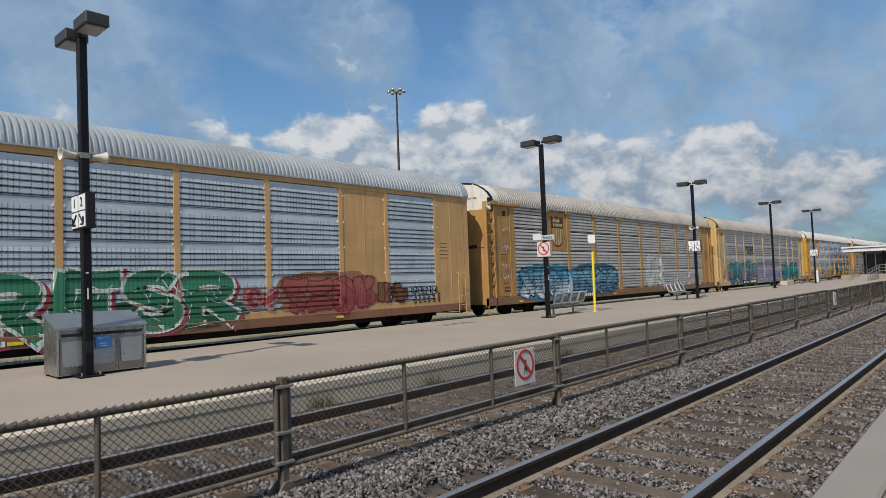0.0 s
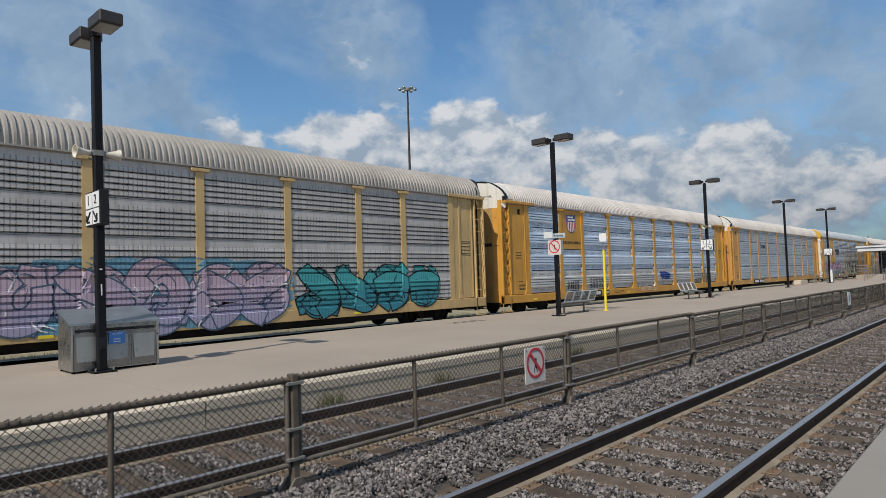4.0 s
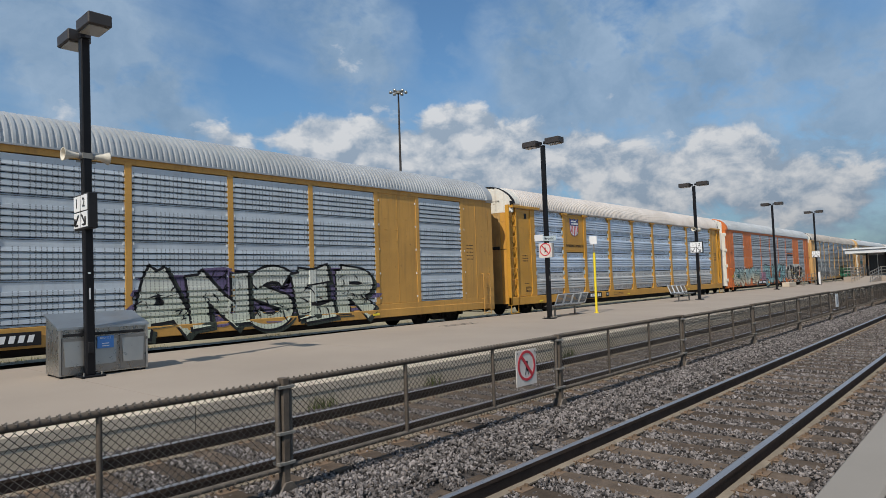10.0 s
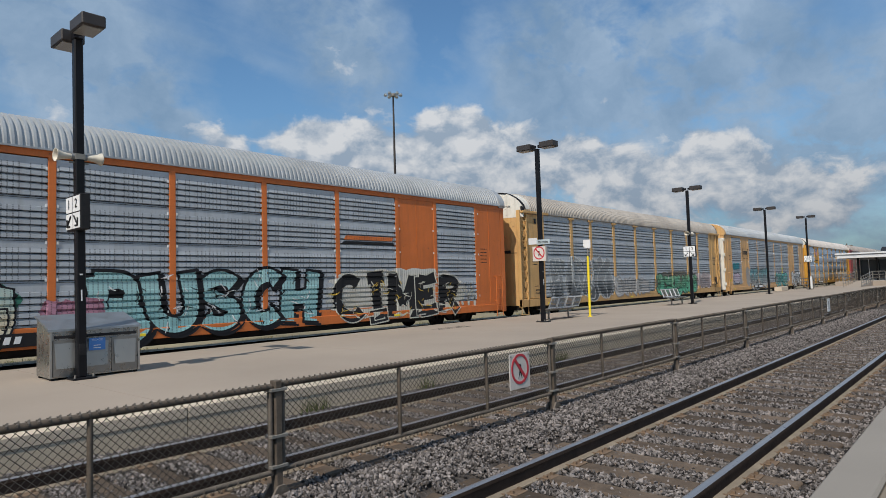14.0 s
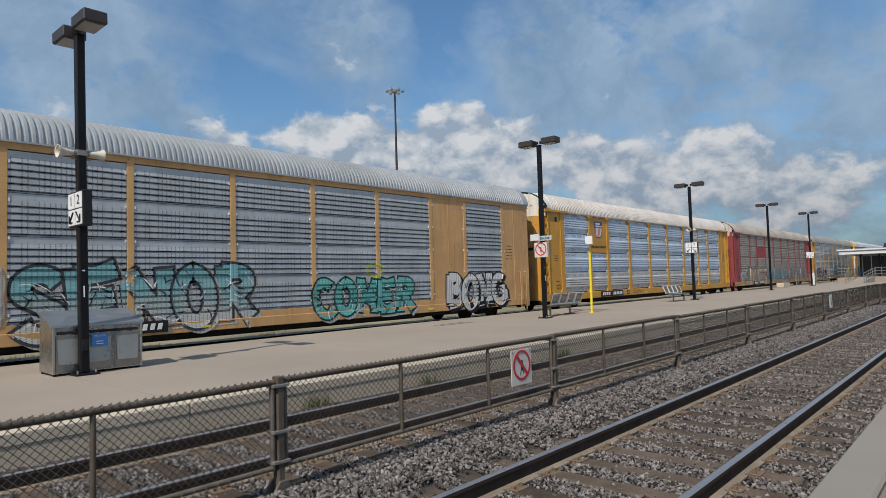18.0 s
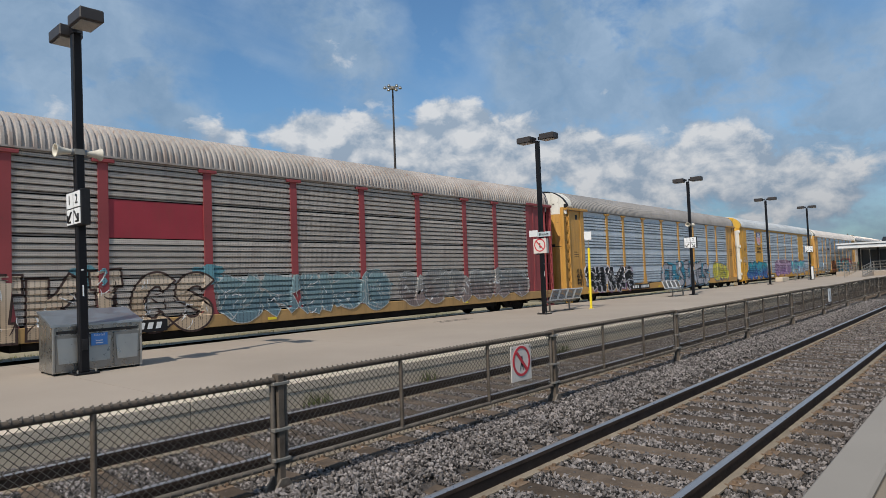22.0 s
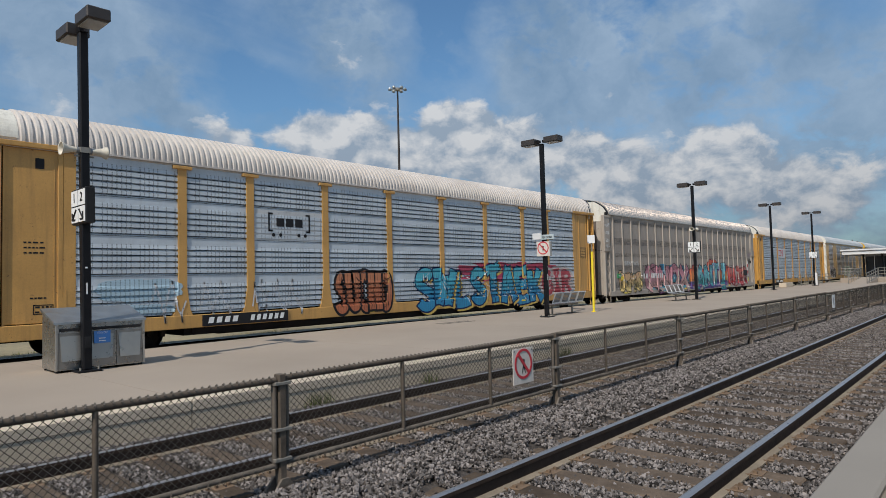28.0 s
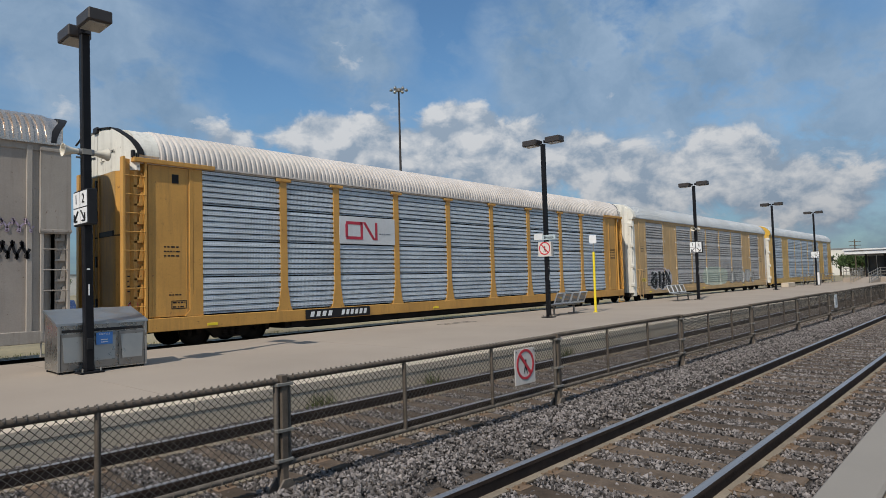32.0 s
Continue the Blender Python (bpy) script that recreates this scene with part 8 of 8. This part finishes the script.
def high_mast(x, y, h, label):
    m = thing("high_mast_light", label, "light mast", "high mast lights", at=pose(x, y, -0.4))
    part("mast", Geo().tube((0, 0, 0), (0, 0, h), 0.30, 12, 0.13), HEADBROWN, m, "tapered dark steel mast")
    part("ring", Geo().tube((0, 0, h - 0.2), (0, 0, h + 0.2), 0.42, 14), GALV, m)
    for i in range(6):
        a = 2 * math.pi * i / 6 + 0.3
        c, s = math.cos(a), math.sin(a)
        ar = part("arm", Geo().tube((0.3 * c, 0.3 * s, h), (1.15 * c, 1.15 * s, h + 0.05), 0.05, 6), GALV, m)
        g = Geo()
        n = 12
        prof = [(0.04, 0.28), (0.15, 0.26), (0.26, 0.08), (0.28, -0.13), (0.21, -0.16)]
        vs = [(1.2 * c + r * math.cos(2 * math.pi * k / n), 1.2 * s + r * math.sin(2 * math.pi * k / n), h + z) for r, z in prof for k in range(n)]
        g.add(vs, [(j * n + k, j * n + (k + 1) % n, (j + 1) * n + (k + 1) % n, (j + 1) * n + k) for j in range(len(prof) - 1) for k in range(n)], True)
        part("luminaire", g, STEEL, ar, "bright round luminaire")


high_mast(69.5, 70.5, 32.3, "tall tapered light mast beyond the train")
high_mast(30.5, 132.0, 34.0, "tall light mast far beyond the train")


def tree(x, y, h, seed):
    rr = random.Random(seed)
    t = thing("tree", "distant leafy green tree", "tree", "distant trees", at=pose(x, y, -0.6))
    g = Geo().tube((0, 0, 0), (0, 0, h * 0.5), 0.05 * h, 7, 0.025 * h)
    for i in range(5):
        a, z = rr.uniform(0, 6.28), h * rr.uniform(0.3, 0.5)
        g.tube((0, 0, z), (math.cos(a) * h * 0.25, math.sin(a) * h * 0.25, z + h * 0.28), 0.018 * h, 5, 0.006 * h)
    part("trunk", g, BARK, t)
    vs, fs = [], []
    lobes = [(rr.uniform(-0.24, 0.24) * h, rr.uniform(-0.24, 0.24) * h, h * rr.uniform(0.42, 0.85), h * rr.uniform(0.12, 0.2)) for _ in range(11)]
    for _ in range(900):
        cx, cy, cz, r = rr.choice(lobes)
        d = Vector((rr.gauss(0, 1), rr.gauss(0, 1), rr.gauss(0, 0.8))).normalized() * r * rr.uniform(0.6, 1.1)
        p = Vector((cx, cy, cz)) + d
        u = Vector((rr.uniform(-1, 1), rr.uniform(-1, 1), rr.uniform(-1, 1))).normalized()
        v = u.orthogonal().normalized()
        q, k = h * rr.uniform(0.02, 0.045), len(vs)
        vs += [p + u * q, p + v * q * 0.7, p - u * q, p - v * q * 0.7]
        fs.append((k, k + 1, k + 2, k + 3))
    part("crown", Geo().add(vs, fs), LEAF, t)


rt = random.Random(12)
for i in range(44):
    a = radians(rt.choice((rt.uniform(7.0, 12.5), rt.uniform(66, 84))))
    d = rt.uniform(230, 420)
    tree(d * math.cos(a), d * math.sin(a), rt.uniform(5, 9), i)


def far_building(x, y, w, d, h, label, mat, turn=0):
    b = thing("warehouse", label, "building", "distant buildings", at=pose(x, y, -0.6, 0, 0, turn))
    part("wall", Geo().box(-w / 2, w / 2, -d / 2, d / 2, 0, h), mat, b)
    part("roof", Geo().box(-w / 2 - 0.2, w / 2 + 0.2, -d / 2 - 0.2, d / 2 + 0.2, h, h + 0.5), SIGNGREY, b)
    n = max(3, int(w / 7))
    for i in range(n):
        u = -w / 2 + (i + 0.5) * w / n
        part("window", Geo().box(u - 1.0, u + 1.0, -d / 2 - 0.06, -d / 2 + 0.1, h * 0.55, h * 0.75), GLASSD, b)
    for i in range(3):
        v = -d / 2 + (i + 0.5) * d / 3
        part("window", Geo().box(-w / 2 - 0.06, -w / 2 + 0.1, v - 1.2, v + 1.2, h * 0.55, h * 0.75), GLASSD, b)


far_building(300, 52, 30, 16, 10, "pale stuccoed building far down the line", STUCCO)
far_building(330, 68, 26, 20, 7, "low pale warehouse far down the line", STUCCO)
far_building(95, 330, 60, 30, 9, "low pale warehouse beyond the rail yard", STUCCO)
far_building(40, 360, 40, 26, 11, "pale block beyond the rail yard", FASCIA)


def utility_pole(x, y, h):
    p = thing("utility_pole", "wooden utility pole with crossarms", "utility pole", "utility poles", at=pose(x, y, -0.5))
    part("pole", Geo().tube((0, 0, 0), (0, 0, h), 0.18, 8, 0.12), BARK, p)
    for z in (h - 0.6, h - 1.6):
        part("crossarm", Geo().box(-0.08, 0.08, -1.3, 1.3, z, z + 0.14), BARK, p)


utility_pole(190, 29.0, 9.7)
utility_pole(260, 38.6, 9.5)


def yard_post(x, y):
    p = thing("yard_post", "slim yellow post beyond the tracks", "post", at=pose(x, y, -0.4))
    part("post", Geo().tube((0, 0, 0), (0, 0, 2.2), 0.06, 8), YELLOW, p)


yard_post(6.6, 29.0)


def parked_car(x, y, turn, col, label):
    c = thing("parked_car", label, "car", "parked cars beyond the yard", at=pose(x, y, -0.55, 0, 0, turn))
    side = [(-2.2, 0.32), (-2.25, 0.75), (-1.9, 0.93), (-1.3, 0.98), (1.0, 0.98), (1.9, 0.88), (2.2, 0.68), (2.25, 0.32)]
    part("body", Geo().prism(side, -0.86, 0.86), paint(col, 0.3, 0.05), c)
    part("cabin", Geo().prism([(-1.75, 0.95), (-1.2, 1.42), (0.25, 1.46), (1.1, 0.97)], -0.74, 0.74), paint(col, 0.3, 0.05), c)
    for s in (-1, 1):
        w = part("side_window", Geo().prism([(-1.5, 0.98), (-1.12, 1.36), (0.2, 1.40), (0.85, 0.99)], s * 0.75 - 0.006, s * 0.75 + 0.006), GLASSD, c)
        part("pillar", Geo().box(-0.35, -0.27, s * 0.757 - 0.008, s * 0.757 + 0.008, 0.98, 1.40), paint(col, 0.3, 0.05), w)
        part("headlight", Geo().box(2.16, 2.255, s * 0.68 - 0.14, s * 0.68 + 0.14, 0.60, 0.74, 0.02), WHITE, c)
        for wx in (-1.35, 1.38):
            t = part("wheel", Geo().tube((wx, s * 0.66, 0.32), (wx, s * 0.88, 0.32), 0.32, 16), RUBBER, c)
            part("rim", Geo().tube((wx, s * 0.87, 0.32), (wx, s * 0.89, 0.32), 0.19, 12), GALV, t)


for n, (px, col, say) in enumerate(((6.5, (0.42, 0.42, 0.43), "silver"), (9.3, (0.02, 0.02, 0.025), "black"), (12.1, (0.30, 0.03, 0.07), "dark red"), (15.0, (0.55, 0.55, 0.54), "white"),
                                    (17.8, (0.03, 0.05, 0.12), "dark blue"), (20.7, (0.12, 0.12, 0.13), "grey"), (3.6, (0.5, 0.5, 0.49), "white"))):
    parked_car(px, 58.0 + 0.3 * math.sin(n * 2.0), 90 + 2 * math.sin(n * 3.0), col, say + " parked car on the yard beyond the tracks")


def weeds():
    """Tufts along the freight track, in two tones."""
    rs = random.Random(21)
    for name, mat, count, label in (("weeds", GRASS, 5200, "green weeds along the freight track"), ("dry_grass", DRY, 6500, "dry straw-coloured grass along the freight track")):
        vs, fs = [], []
        clumps = [(rs.uniform(-3, 60), rs.choice((rs.uniform(15.75, 16.6), rs.uniform(19.4, 24)))) for _ in range(170)]
        for _ in range(count):
            cx, cy = rs.choice(clumps)
            x, y = cx + rs.gauss(0, 0.35), max(15.98, cy + rs.gauss(0, 0.16))
            h, a, l = rs.uniform(0.04, 0.14), rs.uniform(0, 6.28), rs.uniform(-0.07, 0.07)
            w = rs.uniform(0.006, 0.014)
            k = len(vs)
            z = -0.12 if y < 20.4 else -0.38
            vs += [(x - w * math.cos(a), y - w * math.sin(a), z), (x + w * math.cos(a), y + w * math.sin(a), z), (x + l, y + l * 0.6, z + h)]
            fs.append((k, k + 1, k + 2))
        tagged(part(name, Geo().add(vs, fs), mat), label, "grass", kind="stuff")
    # a weed or two in the far track
    vs, fs = [], []
    for cx, cy in ((8.3, 7.78), (12.6, 7.75), (13.1, 7.8), (5.9, 7.82)):
        for _ in range(70):
            x, y, h = cx + rs.gauss(0, 0.12), cy + rs.gauss(0, 0.03), rs.uniform(0.08, 0.3)
            k = len(vs)
            l = rs.uniform(-0.1, 0.1)
            vs += [(x - 0.008, y, -0.18), (x + 0.008, y, -0.18), (x + l + 0.01, y + rs.uniform(-0.06, 0.06), -0.18 + h)]
            fs.append((k, k + 1, k + 2))
    tagged(part("weed_tufts", Geo().add(vs, fs), GRASS), "small green weeds at the platform wall", "grass", kind="stuff")


weeds()


def motions():
    """The train rolls by and slows down a little; the wheels turn with it."""
    times = [0.5 * i for i in range(0, 65, 4)]
    for k, c in enumerate(CARS):
        walk(c, [(t, pose(car_x(k, t), TRACK_MID, 0)) for t in times])
    r, lead = 0.46, {}
    spin = [i / FPS for i in range(0, 961)]
    for w in WHEELS:
        key = (round(w.location.x, 3), round(w.location.y, 3))
        if key in lead:
            w.rotation_mode = "QUATERNION"
            keys = w.animation_data_create()
            keys.action = lead[key].animation_data.action
            keys.action_slot = lead[key].animation_data.action_slot
        else:
            x, y, z = w.location
            walk(w, [(t, pose(x, y, z, 0, -math.degrees(travel(t) / r), 0)) for t in spin])
            lead[key] = w


motions()
